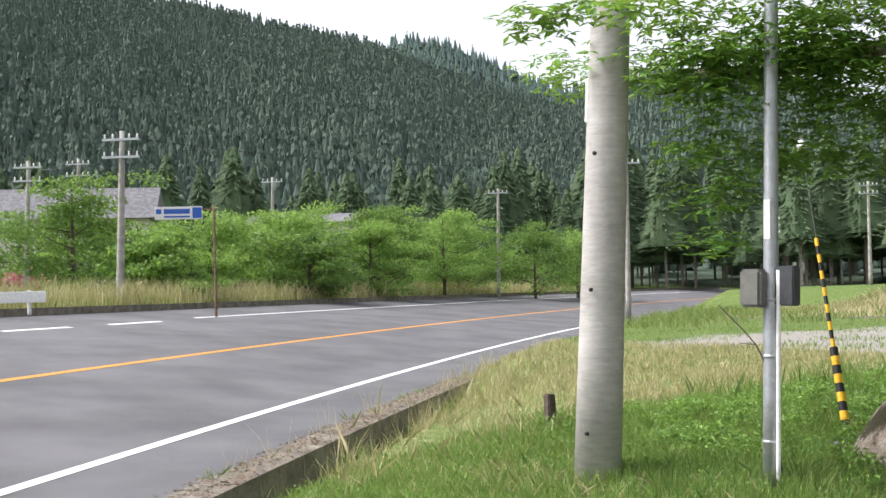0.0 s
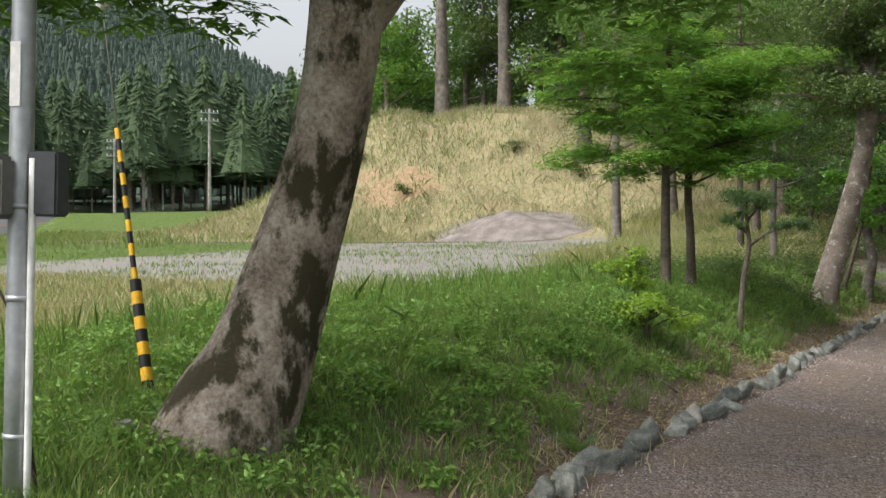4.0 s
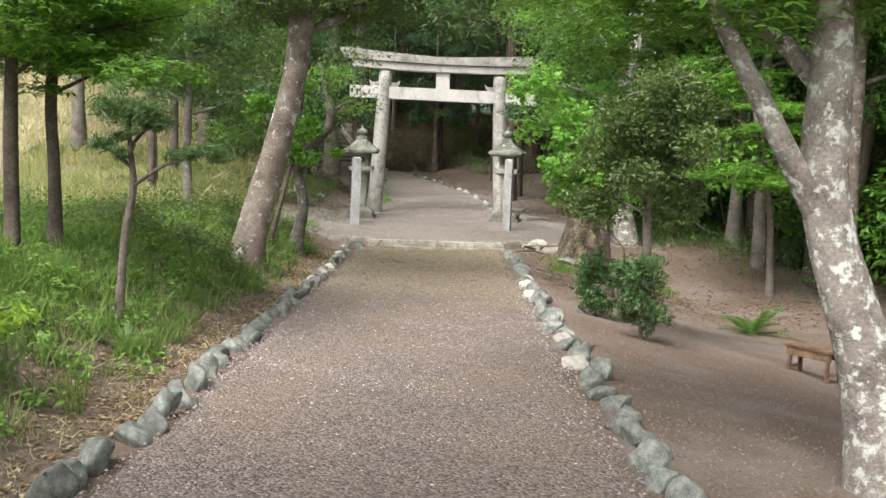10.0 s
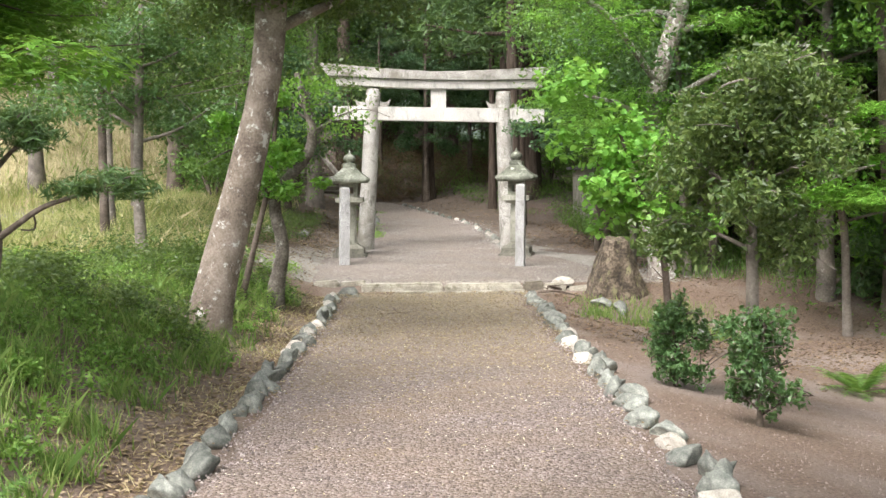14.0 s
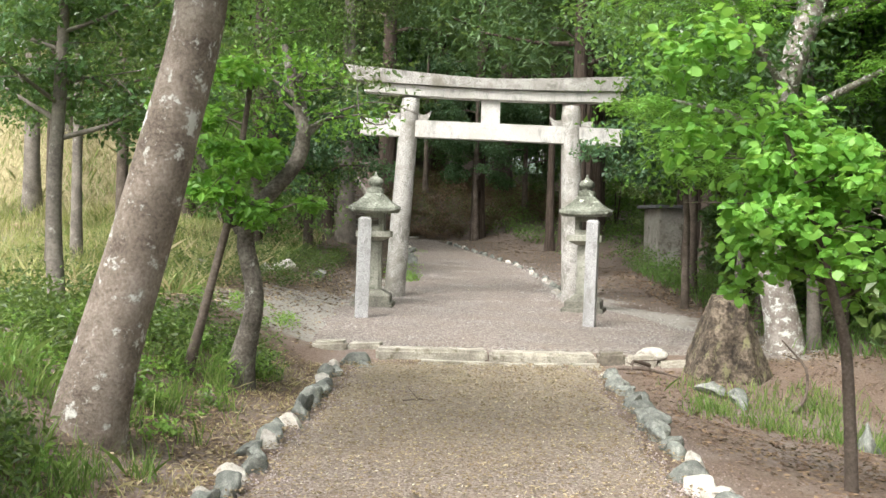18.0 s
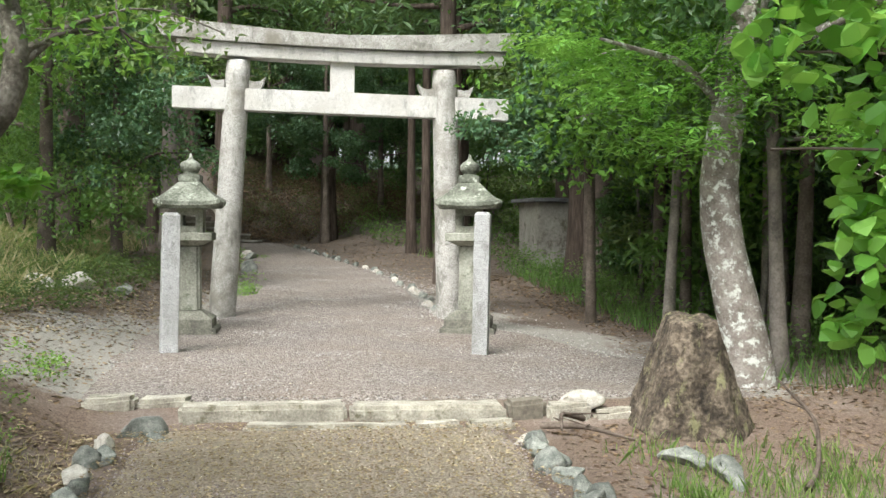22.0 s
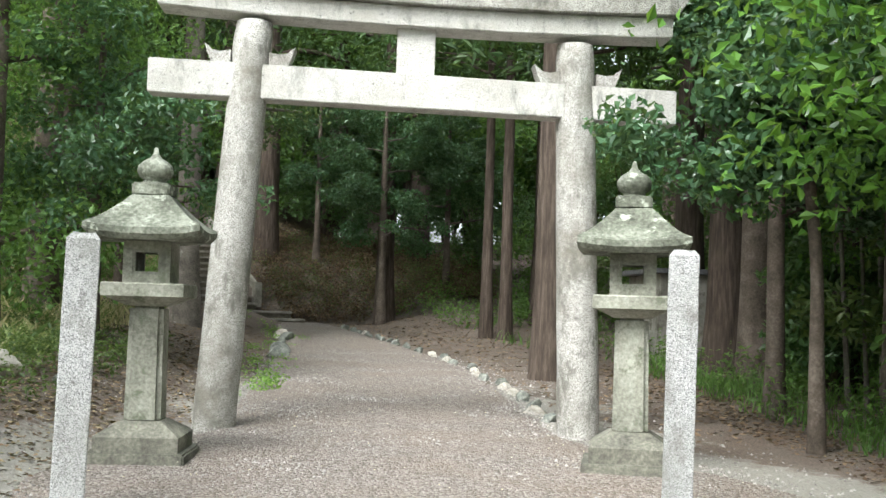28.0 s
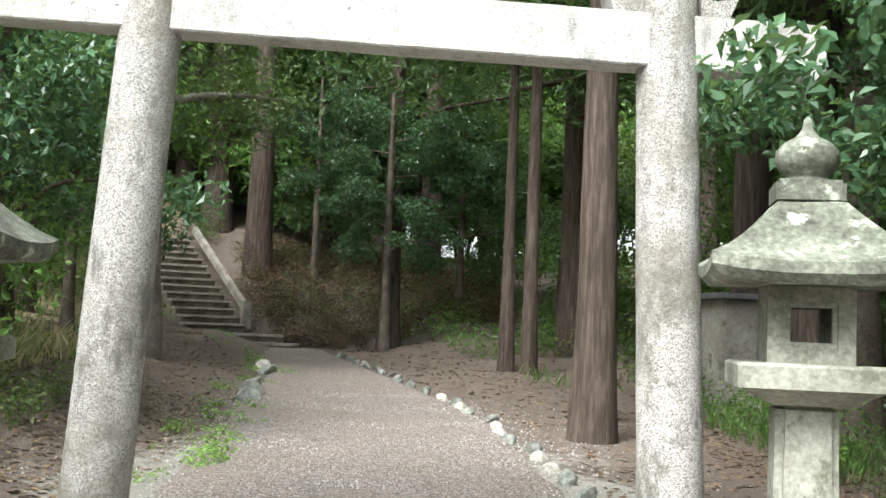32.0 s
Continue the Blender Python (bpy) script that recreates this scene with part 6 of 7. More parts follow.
for x, y, h, arms in ((-41.8, -22.0, 7.2, 2), (-57.3, -23.3, 7.2, 2), (-66.7, -19.1, 8.4, 2), (-73.0, -4.4, 8.6, 1), (-70.2, 13.0, 8.6, 1), (-48.9, 8.7, 9.6, 1), (-62, 45, 9, 2), (-80, 52, 9, 3)):
    utility_pole(pose(x, y, float(land(x, y)) - 0.1, -1.2, 1.2, 50), h, 0.17, "tall concrete utility pole across the road", arms)
x, y = -38.0, -19.3
sign = thing("direction_sign", "white and blue direction sign on a brown post", "road sign", "", pose(x, y, float(land(x, y)), 0, 0, 70))
part("post", turned("post", 0.05, 0.05, 4.2, WOOD, 10), sign)
part("arm", block("arm", (0.5, 0.05, 0.05), WOOD, (-0.25, 0, 4.10), 0.005), sign)
board = part("board", block("board", (1.75, 0.05, 0.48), WHITE, (-1.3, 0, 3.97), 0.01), sign, "white board with blue lettering bars")
part("blue_panel", block("blue_panel", (0.34, 0.01, 0.4), BLUE, (-0.62, -0.031, 3.97), 0.002), board)
part("lettering_bar", block("lettering_bar", (0.95, 0.01, 0.18), BLUE, (-1.36, -0.031, 4.03), 0.002), board)
part("arrow_bar", block("arrow_bar", (0.2, 0.01, 0.18), BLUE, (-2.02, -0.031, 4.03), 0.002), board)
part("small_bar", block("small_bar", (0.95, 0.01, 0.06), BLUE, (-1.36, -0.031, 3.83), 0.002), board)


def house(m, w, d, h, label, roof_h=2.0):
    ob = thing("house", label, "house", "houses across the road", m)
    part("wall", block("wall", (w, d, h), WALL_PALE, (0, 0, h / 2), 0.02), ob)
    bm = bmesh.new()
    e = 0.7
    pts = [(-w / 2 - e, -d / 2 - e, h), (w / 2 + e, -d / 2 - e, h), (w / 2 + e, d / 2 + e, h), (-w / 2 - e, d / 2 + e, h), (-w / 2 - e, 0, h + roof_h), (w / 2 + e, 0, h + roof_h)]
    v = [bm.verts.new(p) for p in pts]
    for f in ((0, 1, 5, 4), (2, 3, 4, 5), (0, 4, 3), (1, 2, 5), (0, 3, 2, 1)):
        bm.faces.new([v[i] for i in f])
    part("roof", from_bm("roof", bm, ROOF_TILE), ob, "grey tiled gable roof")
    for k in range(int(w / 2.4)):
        win = part("window", block("window", (1.2, 0.08, 1.0), WHITE, (-w / 2 + 1.4 + 2.4 * k, -d / 2 - 0.02, h * 0.55), 0.01), ob)
        part("pane", block("pane", (1.0, 0.04, 0.8), GLASS_DARK, (-w / 2 + 1.4 + 2.4 * k, -d / 2 - 0.06, h * 0.55), 0.004), win)
    return ob


x, y, z = -97.0, -14.0, 3.4
house(pose(x, y, z, 0, 0, 70), 14, 8, 5.6, "house with a large grey tiled roof", 3.0)
x, y, z = -92.0, -32.0, 3.4
house(pose(x, y, z, 0, 0, 60), 9, 7, 3.6, "small brown house with grey roof", 2.2)
x, y, z = -82.0, 2.0, 3.6
house(pose(x, y, z, 0, 0, 55), 8, 5, 4.2, "low pale building behind the bushes", 0.9)
x, y, z = -33.2, -26.6, 1.55
rail = thing("guard_rail", "white road guard rail with posts", "guard rail", "", pose(x, y, z, 0, 0, 75))
part("rail_beam", block("rail_beam", (9.0, 0.06, 0.35), WHITE, (-4, 0, 0.55), 0.02), rail)
for k in range(5):
    part("post", turned("post", 0.06, 0.06, 0.75, WHITE, 10), rail, "", pose(-8 + 2 * k, 0.1, 0))
for k in range(4):
    x, y, z = -71.0 - 1.2 * k, -19.0 - 2.2 * k, 3.0
    ob = thing("azalea_shrub", "round clipped azalea bush in pink and white bloom", "shrub", "azaleas by the house", pose(x, y, z))
    part("crown", leaf_mesh("crown", [(0, 0, 0.6, 1.3, 1.3, 0.8)], 1500, 0.2, PINK, rnd, 0.3, 0.7, 0.3), ob, kind="stuff")

# thin power lines between the far poles
WIRES = (((-41.8, -22.0, 7.2), (-57.3, -23.3, 7.2)), ((-41.8, -22.0, 7.2), (-48.9, 8.7, 9.6)), ((-66.7, -19.1, 8.4), (-73.0, -4.4, 8.6)), ((-73.0, -4.4, 8.6), (-70.2, 13.0, 8.6)), ((-70.2, 13.0, 8.6), (-62, 45, 9)))
for (xa, ya, ha), (xb, yb, hb) in WIRES:
    a, b = Vector((xa, ya, float(land(xa, ya)) + ha - 0.3)), Vector((xb, yb, float(land(xb, yb)) + hb - 0.3))
    pts = [a.lerp(b, f) - Vector((0, 0, 0.7 * 4 * f * (1 - f))) for f in np.linspace(0, 1, 12)]
    v, f = tube([tuple(p) for p in pts], np.full(12, 0.012), 4)
    tagged(new("power_line", mesh_of("power_line", v, f, BLACK)), "thin sagging black power line between poles", "power line", "power lines across the road")

# ---- mountains ----
NEAR = ((38, 3.7), (45, 6.2), (50, 7.6), (53, 8.3), (56, 9.5), (59, 10.4), (63, 11.9), (65, 12.7), (69, 13.5), (74, 14.6), (79, 15.1), (83, 15.9), (95, 17.2), (115, 15.2), (150, 9.2))
MID = ((-40, 3), (0, 3), (18, 3.6), (26, 4.2), (31, 4.8), (36, 6.0), (38, 7.2), (41, 8.9), (42, 9.5), (46, 10.5), (50, 10.6), (52, 10.5), (54, 9.9), (56, 8.0))
FAR = ((44, 7.5), (49, 8.8), (54, 10.0), (56.8, 11.0), (58.3, 11.8), (60.3, 12.7), (62, 13.1), (63.3, 13.0), (64.2, 12.6), (67, 11.0), (70, 9))


def mountain(name, label, r0, r1, f0, f1, ridge, rows=26, cols=120):
    """A wooded ridge: rises from its foot at r0 to its crest at r1."""
    at, top = np.radians([a for a, b in ridge]), np.radians([b for a, b in ridge])
    yaw = np.linspace(f0, f1, cols)
    r = np.concatenate([[r0 - 30], np.linspace(r0, r1, rows - 1)])
    Yw, Rr = np.meshgrid(yaw, r)
    crest = np.tan(np.interp(Yw, at, top)) * r1
    f = np.clip((Rr - r0) / (r1 - r0), 0, 1)
    Z = 2.4 + crest * f ** 1.25 * (1 + 0.1 * np.sin(Yw * 23) * (1 - f) + 0.05 * np.sin(Yw * 51 + f * 4) * (1 - f))
    Z[0] = -6.0
    X, Y = 2 - np.sin(Yw) * Rr, -31 + np.cos(Yw) * Rr
    k = np.arange(rows * cols).reshape(rows, cols)
    q = np.stack([k[:-1, :-1], k[1:, :-1], k[1:, 1:], k[:-1, 1:]], -1).reshape(-1, 4)
    tagged(new(name, mesh_of(name, np.stack([X, Y, Z], -1).reshape(-1, 3), q, FAR_GROUND, True)), label, "mountain", kind="structure")

    def height_at(yw, rr):
        g = np.clip((rr - r0) / (r1 - r0), 0, 1)
        return 2.4 + np.tan(np.interp(yw, at, top)) * r1 * g ** 1.25 * (1 + 0.1 * np.sin(yw * 23) * (1 - g) + 0.05 * np.sin(yw * 51 + g * 4) * (1 - g))

    return height_at


def conifers(name, label, height_at, n, r0, r1, f0, f1, seed, tall, power=1.0, mat=None, sprays=26, bare=0.08, trunk=False, spray_size=0.065, droop=0.1):
    """Conifers by the thousand: a dark inner cone hung with drooping sprays; trunk adds a bare stem."""
    rnd = np.random.default_rng(seed)
    yw, rr = rnd.uniform(f0, f1, n), r0 + (r1 - r0) * rnd.random(n) ** power
    base = np.stack([2 - np.sin(yw) * rr, -31 + np.cos(yw) * rr, height_at(yw, rr) - 0.8], -1)
    h = tall * rnd.uniform(0.65, 1.25, n)
    w = h * rnd.uniform(0.17, 0.25, n)
    up = bare + (1 - bare) * rnd.random((n, sprays)) ** 1.35
    az = rnd.uniform(0, 2 * np.pi, (n, sprays))
    out = w[:, None] * ((1 - up) / (1 - bare)) ** 0.8 * rnd.uniform(0.75, 1.2, (n, sprays)) + 0.02 * h[:, None]
    way = np.stack([np.cos(az), np.sin(az), np.zeros_like(az)], -1)
    side = np.stack([-np.sin(az), np.cos(az), np.zeros_like(az)], -1)
    mid_at = base[:, None] + way * (out * 0.45)[..., None]
    mid_at[..., 2] += up * h[:, None]
    size = (h * spray_size)[:, None, None] * rnd.uniform(0.6, 1.3, (n, sprays, 1))
    dz = np.array((0, 0, 1.0))
    tip = base[:, None] + way * out[..., None]
    tip[..., 2] += (up - droop) * h[:, None]
    V = np.stack([mid_at + dz * size * 0.9, mid_at + side * size, tip, mid_at - side * size], 2).reshape(-1, 3)
    F = np.arange(len(V)).reshape(-1, 4)
    k = 6
    ang = np.arange(k) * 2 * np.pi / k
    ring = base[:, None] + np.stack([np.cos(ang)[None] * w[:, None] * 0.88, np.sin(ang)[None] * w[:, None] * 0.88, np.broadcast_to((h * (bare + 0.02))[:, None], (n, k))], -1)
    top = base + np.stack([np.zeros(n), np.zeros(n), h * 0.97], -1)
    core = np.concatenate([ring, top[:, None]], 1).reshape(-1, 3)
    b = len(V) + np.arange(n)[:, None] * (k + 1)
    j = np.arange(k)
    G = np.stack([b + j, b + (j + 1) % k, np.broadcast_to(b + k, (n, k)), np.broadcast_to(b + k, (n, k))], -1).reshape(-1, 4)
    # three-cornered core faces are kept apart from the four-cornered sprays
    ob = tagged(new(name, mesh_of(name, V, F, mat or HAZE_PALED_CONIFER)), label, "forest", kind="stuff")
    part("core", mesh_of("core", core, (G - len(V))[:, :3], mat or HAZE_PALED_CONIFER), ob, kind="stuff")
    if trunk:
        t0 = np.stack([base[:, None] + np.stack([np.cos(a) * h * 0.012, np.sin(a) * h * 0.012, np.full(n, 0.0)], -1)[:, None] for a in (0, 2.1, 4.2)], 2).reshape(n, 3, 3)
        t1 = t0 + np.stack([np.zeros(n), np.zeros(n), h * 0.75], -1)[:, None]
        q = np.arange(n)[:, None] * 6
        F = np.concatenate([np.stack([q[:, 0] + a, q[:, 0] + (a + 1) % 3, q[:, 0] + 3 + (a + 1) % 3, q[:, 0] + 3 + a], -1) for a in range(3)])
        part("trunk", mesh_of("trunk", np.concatenate([t0, t1], 1).reshape(-1, 3), F, BARK_GREY), ob, kind="stuff")


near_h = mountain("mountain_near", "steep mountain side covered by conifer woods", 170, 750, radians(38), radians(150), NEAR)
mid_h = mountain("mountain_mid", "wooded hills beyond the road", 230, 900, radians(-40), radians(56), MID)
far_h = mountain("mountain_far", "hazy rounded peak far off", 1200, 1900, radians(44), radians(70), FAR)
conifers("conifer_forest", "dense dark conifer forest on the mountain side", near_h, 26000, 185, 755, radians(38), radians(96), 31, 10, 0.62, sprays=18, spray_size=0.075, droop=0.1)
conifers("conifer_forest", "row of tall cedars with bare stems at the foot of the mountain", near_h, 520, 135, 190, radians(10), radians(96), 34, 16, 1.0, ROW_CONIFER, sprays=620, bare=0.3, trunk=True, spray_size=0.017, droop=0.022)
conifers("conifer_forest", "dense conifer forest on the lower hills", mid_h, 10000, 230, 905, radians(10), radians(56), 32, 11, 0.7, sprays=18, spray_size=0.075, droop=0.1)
conifers("conifer_forest", "conifer forest on the far peak, haze painted into its colour", far_h, 5000, 1350, 1905, radians(46), radians(69), 33, 18, 0.7, HAZE_TINTED_CONIFER, sprays=12)
# ---- grass, litter and small stuff ----
def blades(name, label, pts, height, width, mat, rnd, lean=0.35, category="grass"):
    """Bent grass blades, three corners each, rooted at pts."""
    n = len(pts)
    az = rnd.uniform(0, 2 * np.pi, n)
    side = np.stack([np.cos(az), np.sin(az), np.zeros(n)], -1)
    h = height * rnd.uniform(0.45, 1.3, (n, 1))
    tip = pts + np.concatenate([rnd.normal(size=(n, 2)) * lean * h, h], 1)
    w = width * rnd.uniform(0.6, 1.3, (n, 1))
    mid_p = pts * 0.45 + tip * 0.55 - np.concatenate([(tip - pts)[:, :2] * 0.18, np.zeros((n, 1))], 1)
    V = np.stack([pts - side * w / 2, pts + side * w / 2, mid_p + side * w * 0.35, tip, mid_p - side * w * 0.35], 1).reshape(-1, 3)
    return tagged(new(name, mesh_of(name, V, np.arange(n * 5).reshape(-1, 5), mat)), label, category, kind="stuff")


def strew(n, x0, x1, y0, y1, keep, rnd, clump=0.0):
    x, y = rnd.uniform(x0, x1, n), rnd.uniform(y0, y1, n)
    if clump:
        cx, cy = rnd.uniform(x0, x1, max(4, n // 40)), rnd.uniform(y0, y1, max(4, n // 40))
        k = rnd.integers(0, len(cx), n)
        x, y = cx[k] + rnd.normal(size=n) * clump, cy[k] + rnd.normal(size=n) * clump
    ok = keep(x, y)
    x, y = x[ok], y[ok]
    return np.stack([x, y, land(x, y) - 0.01], -1)


rnd = np.random.default_rng(12)
on_bank = lambda x, y: (path_left(y) - 0.35 - x > rnd.uniform(0, 1.0, len(x)) ** 0.7) & (road_across(x, y) < -2.5) & (rnd.random(len(x)) > 0.72 * smoothstep(-17, -12, y) * (wave(x, y, 1.2) < 0.25))
blades("grass", "thick green grass on the bank beside the path", strew(52000, -7.5, -1.7, -26.5, -7.5, on_bank, rnd, 0.22), 0.15, 0.011, GRASS, rnd)
blades("grass", "tall green grass along the top of the bank", strew(4500, -8.5, -4.5, -24, -10, lambda x, y: (x < path_left(y) - 2.6) & (x > path_left(y) - 6), rnd, 0.15), 0.34, 0.012, GRASS, rnd, 0.25)
blades("grass", "green grass round the poles by the road", strew(90000, -8.5, -1.9, -30.5, -22.5, lambda x, y: (road_across(x, y) < -2.5) & (x < -2.5 + 0.5 * wave(x, y, 1.0)), rnd, 0.2), 0.12, 0.0065, GRASS, rnd)
blades("dry_grass", "tall pale dry grass along the road edge", strew(9000, -18, -5.5, -28.5, -14, lambda x, y: (road_across(x, y) < -1.7) & (road_across(x, y) > -3.4), rnd, 0.14), 0.5, 0.007, DRY_GRASS, rnd, 0.3)
blades("grass", "green weeds growing over the drain edge", strew(9000, -16, -5.0, -30.5, -15, lambda x, y: (road_across(x, y) < -1.6) & (road_across(x, y) > -2.9), rnd, 0.1) + (0, 0, 0.05), 0.2, 0.009, GRASS, rnd, 0.45)
blades("dry_grass", "short dry grass between the poles and the road", strew(6000, -15, -6.5, -27.5, -19, lambda x, y: (road_across(x, y) < -1.6) & (x < -6.6), rnd, 0.3), 0.2, 0.012, DRY_GRASS, rnd, 0.45)
blades("dry_grass", "dry grass on the mound", strew(26000, -38, -7, 7, 26, lambda x, y: (y > 9.0 + 0.16 * (x + 8)) & (bare_clay(x, y) < rnd.uniform(0.2, 0.7, len(x))), rnd, 0.9), 0.36, 0.016, MOUND_GRASS, rnd, 0.5)
blades("grass", "green grass patches on the mound", strew(14000, -38, -7, 7, 26, lambda x, y: (y > 9.0 + 0.16 * (x + 8)) & (bare_clay(x, y) < rnd.uniform(0.2, 0.7, len(x))), rnd, 0.8), 0.3, 0.025, GRASS, rnd, 0.4)
blades("dry_grass", "thin dry grass in the yard", strew(24000, -26, -6.5, -23, -13.5, lambda x, y: (path_left(y) - x > 4.6) & (road_across(x, y) < -1.5), rnd, 0.5), 0.14, 0.02, DRY_GRASS, rnd)
blades("dry_grass", "tall pale grass between the bank and the yard", strew(20000, -13, -4.6, -7.0, 9.5, lambda x, y: (path_left(y) - x > 3.1) & (x > -9.5 - 0.45 * np.clip(y, 0, 9)), rnd, 0.35), 0.38, 0.014, PALE_GRASS, rnd, 0.3)
blades("grass", "thin green grass in the yard", strew(16000, -26, -6.0, -20, 9, lambda x, y: (path_left(y) - x > 4.2) & (road_across(x, y) < -1.5), rnd, 0.6), 0.1, 0.02, GRASS, rnd)
far_x, far_y = road_point(rnd.uniform(-30, 100, 36000), rnd.uniform(14.7, 18.5, 36000))
blades("dry_grass", "pale tall grass on the far road side", np.stack([far_x, far_y, land(far_x, far_y)], -1)[:28000], 1.1, 0.03, DRY_GRASS, rnd, 0.25)
blades("grass", "green weeds on the far road side", np.stack([far_x, far_y, land(far_x, far_y)], -1)[28000:], 0.55, 0.05, GRASS, rnd, 0.3)
blades("grass", "sparse undergrowth beside the gravel forecourt", strew(9000, 3.2, 9, -6, 8, lambda x, y: x > 3.4, rnd, 0.25), 0.22, 0.014, LEAF_MID, rnd)
blades("bamboo_grass", "low bamboo grass under the trees beside the gate", strew(20000, -9, -2.6, -6.5, 9, lambda x, y: x < np.where((y > -4) & (y < 1.5), -3.9, -3.2 - 0.1 * np.abs(y)), rnd, 0.3), 0.3, 0.022, BAMBOO, rnd, 0.6)
blades("bamboo_grass", "pale dry bamboo grass under the trees beside the gate", strew(9000, -9, -3.0, -6.5, 9, lambda x, y: x < -3.6, rnd, 0.3), 0.34, 0.02, DRY_GRASS, rnd, 0.6)
blades("grass", "green undergrowth on the woodland floor", strew(3500, -6, 8, 8, 22, lambda x, y: (x > far_right(y) + 2.2) | (x < far_left(y) - 2.0), rnd, 0.3), 0.2, 0.02, LEAF_MID, rnd)


blades("dry_grass", "short dry stalks among the green grass", strew(9000, -8.5, -2.0, -30.5, -22.5, lambda x, y: road_across(x, y) < -2.5, rnd, 0.3), 0.11, 0.009, DRY_GRASS, rnd, 0.6)
blades("grass", "rough green and dry grass at the far end of the yard", strew(16000, -52, -22, -12, 16, lambda x, y: (road_across(x, y) < -2.0) & ((x < -27) | (y > 4)), rnd, 0.6), 0.34, 0.03, BAMBOO, rnd, 0.4)
blades("dry_grass", "coarse pale tussocks on the mound", strew(34000, -38, -7, 7, 24, lambda x, y: (y > 9.0 + 0.16 * (x + 8)) & (bare_clay(x, y) < rnd.uniform(0.2, 0.7, len(x))), rnd, 0.35), 0.36, 0.016, MOUND_GRASS, rnd, 0.6)
blades("grass", "small green grass tufts by the standing rock", strew(2200, 1.6, 3.6, -8.4, -6.6, lambda x, y: x > 1.5, rnd, 0.12), 0.12, 0.009, GRASS, rnd)


def weeds(name, label, pts, count, size, mat, rnd, r=0.12, h=0.07):
    """Low leafy weeds: small clumps of leaves close to the ground."""
    q = rnd.uniform(0.6, 1.5, len(pts))
    pads = np.stack([pts[:, 0], pts[:, 1], pts[:, 2] + h * q, r * q, r * q, h * q], -1)
    tagged(new(name, leaf_mesh(name, pads, count, size, mat, rnd, 0.55, 0.5)), label, "weeds", kind="stuff")


weeds("weeds", "low leafy green weeds on the bank", strew(3000, -7.0, -2.0, -25.5, -7, on_bank, rnd), 100000, 0.05, WEED, rnd)
weeds("weeds", "low leafy weeds round the poles", strew(700, -7.5, -2.5, -29.5, -22.5, lambda x, y: (road_across(x, y) < -2.5) & (wave(x, y, 0.9) > -0.35), rnd), 18000, 0.028, WEED, rnd, 0.15, 0.06)
weeds("weeds", "olive undergrowth on the bank below the trees", strew(420, -5, -2.0, -13.5, -7, on_bank, rnd), 15000, 0.05, LEAF_OLIVE, rnd, 0.2, 0.16)
weeds("weeds", "leafy undergrowth on the woodland slope", strew(900, -9, 9, 14, 27, lambda x, y: (x > far_right(y) + 1.8) | (x < -6), rnd), 26000, 0.08, LEAF_MID, rnd, 0.3, 0.25)
weeds("weeds", "brown and green scrub on the steep leafy bank", strew(700, -3.4, 3.0, 18.7, 23, lambda x, y: (x > -3.0 - 0.53 * (y - 18.75) + 0.6), rnd), 13000, 0.06, LEAF_OLIVE, rnd, 0.22, 0.22)
weeds("weeds", "dark scrub on the hill beside the stairs", strew(900, -10, -4.3, 17.5, 28, lambda x, y: np.abs((x + 3.62) * 0.29 + (y - 18.75) * 0.155) > 0.33, rnd), 30000, 0.07, LEAF_MID, rnd, 0.28, 0.25)
weeds("weeds", "olive weeds and scrub beside the left lantern", strew(520, -7, -2.6, -5.5, 5, lambda x, y: x < far_left(y) - 0.7, rnd), 24000, 0.05, LEAF_OLIVE, rnd, 0.18, 0.15)
weeds("weeds", "dry brown bracken on the steep leafy bank", strew(700, -3.4, 3.0, 18.5, 23, lambda x, y: (x > -3.0 - 0.53 * (y - 18.75) + 0.5), rnd), 46000, 0.06, BROWN_LITTER, rnd, 0.25, 0.2)
weeds("weeds", "low green weeds along the woodland path edge", strew(160, -3.2, -1.2, 2, 17, lambda x, y: np.abs(x - far_left(y)) < 0.35, rnd), 1700, 0.045, WEED, rnd, 0.14, 0.05)
weeds("weeds", "leafy undergrowth under the forecourt trees", strew(500, 3.4, 10, -8, 12, lambda x, y: x > 3.4 + 0.5 * np.clip(-4 - y, 0, 4), rnd), 16000, 0.07, LEAF_MID, rnd, 0.3, 0.22)


def litter(name, label, pts, size, mat, rnd):
    n = len(pts)
    az = rnd.uniform(0, 2 * np.pi, n)
    a = np.stack([np.cos(az), np.sin(az), rnd.normal(size=n) * 0.2], -1) * size * rnd.uniform(0.5, 1.3, (n, 1))
    b = np.stack([-np.sin(az), np.cos(az), rnd.normal(size=n) * 0.2], -1) * size * 0.5 * rnd.uniform(0.6, 1.2, (n, 1))
    c = pts + (0, 0, 0.012)
    V = np.stack([c - a, c - b + (0, 0, 0.004), c + a, c + b + (0, 0, 0.004)], 1).reshape(-1, 3)
    tagged(new(name, mesh_of(name, V, np.arange(n * 4).reshape(-1, 4), mat)), label, "leaf litter", kind="stuff")


def on_path(n, y0, y1, rnd, inset=0.1):
    y = rnd.uniform(y0, y1, n)
    t = rnd.random(n)
    x = (path_left(y) + inset) * (1 - t) + (path_right(y) - inset) * t
    return np.stack([x, y, low(y) + 0.035], -1)


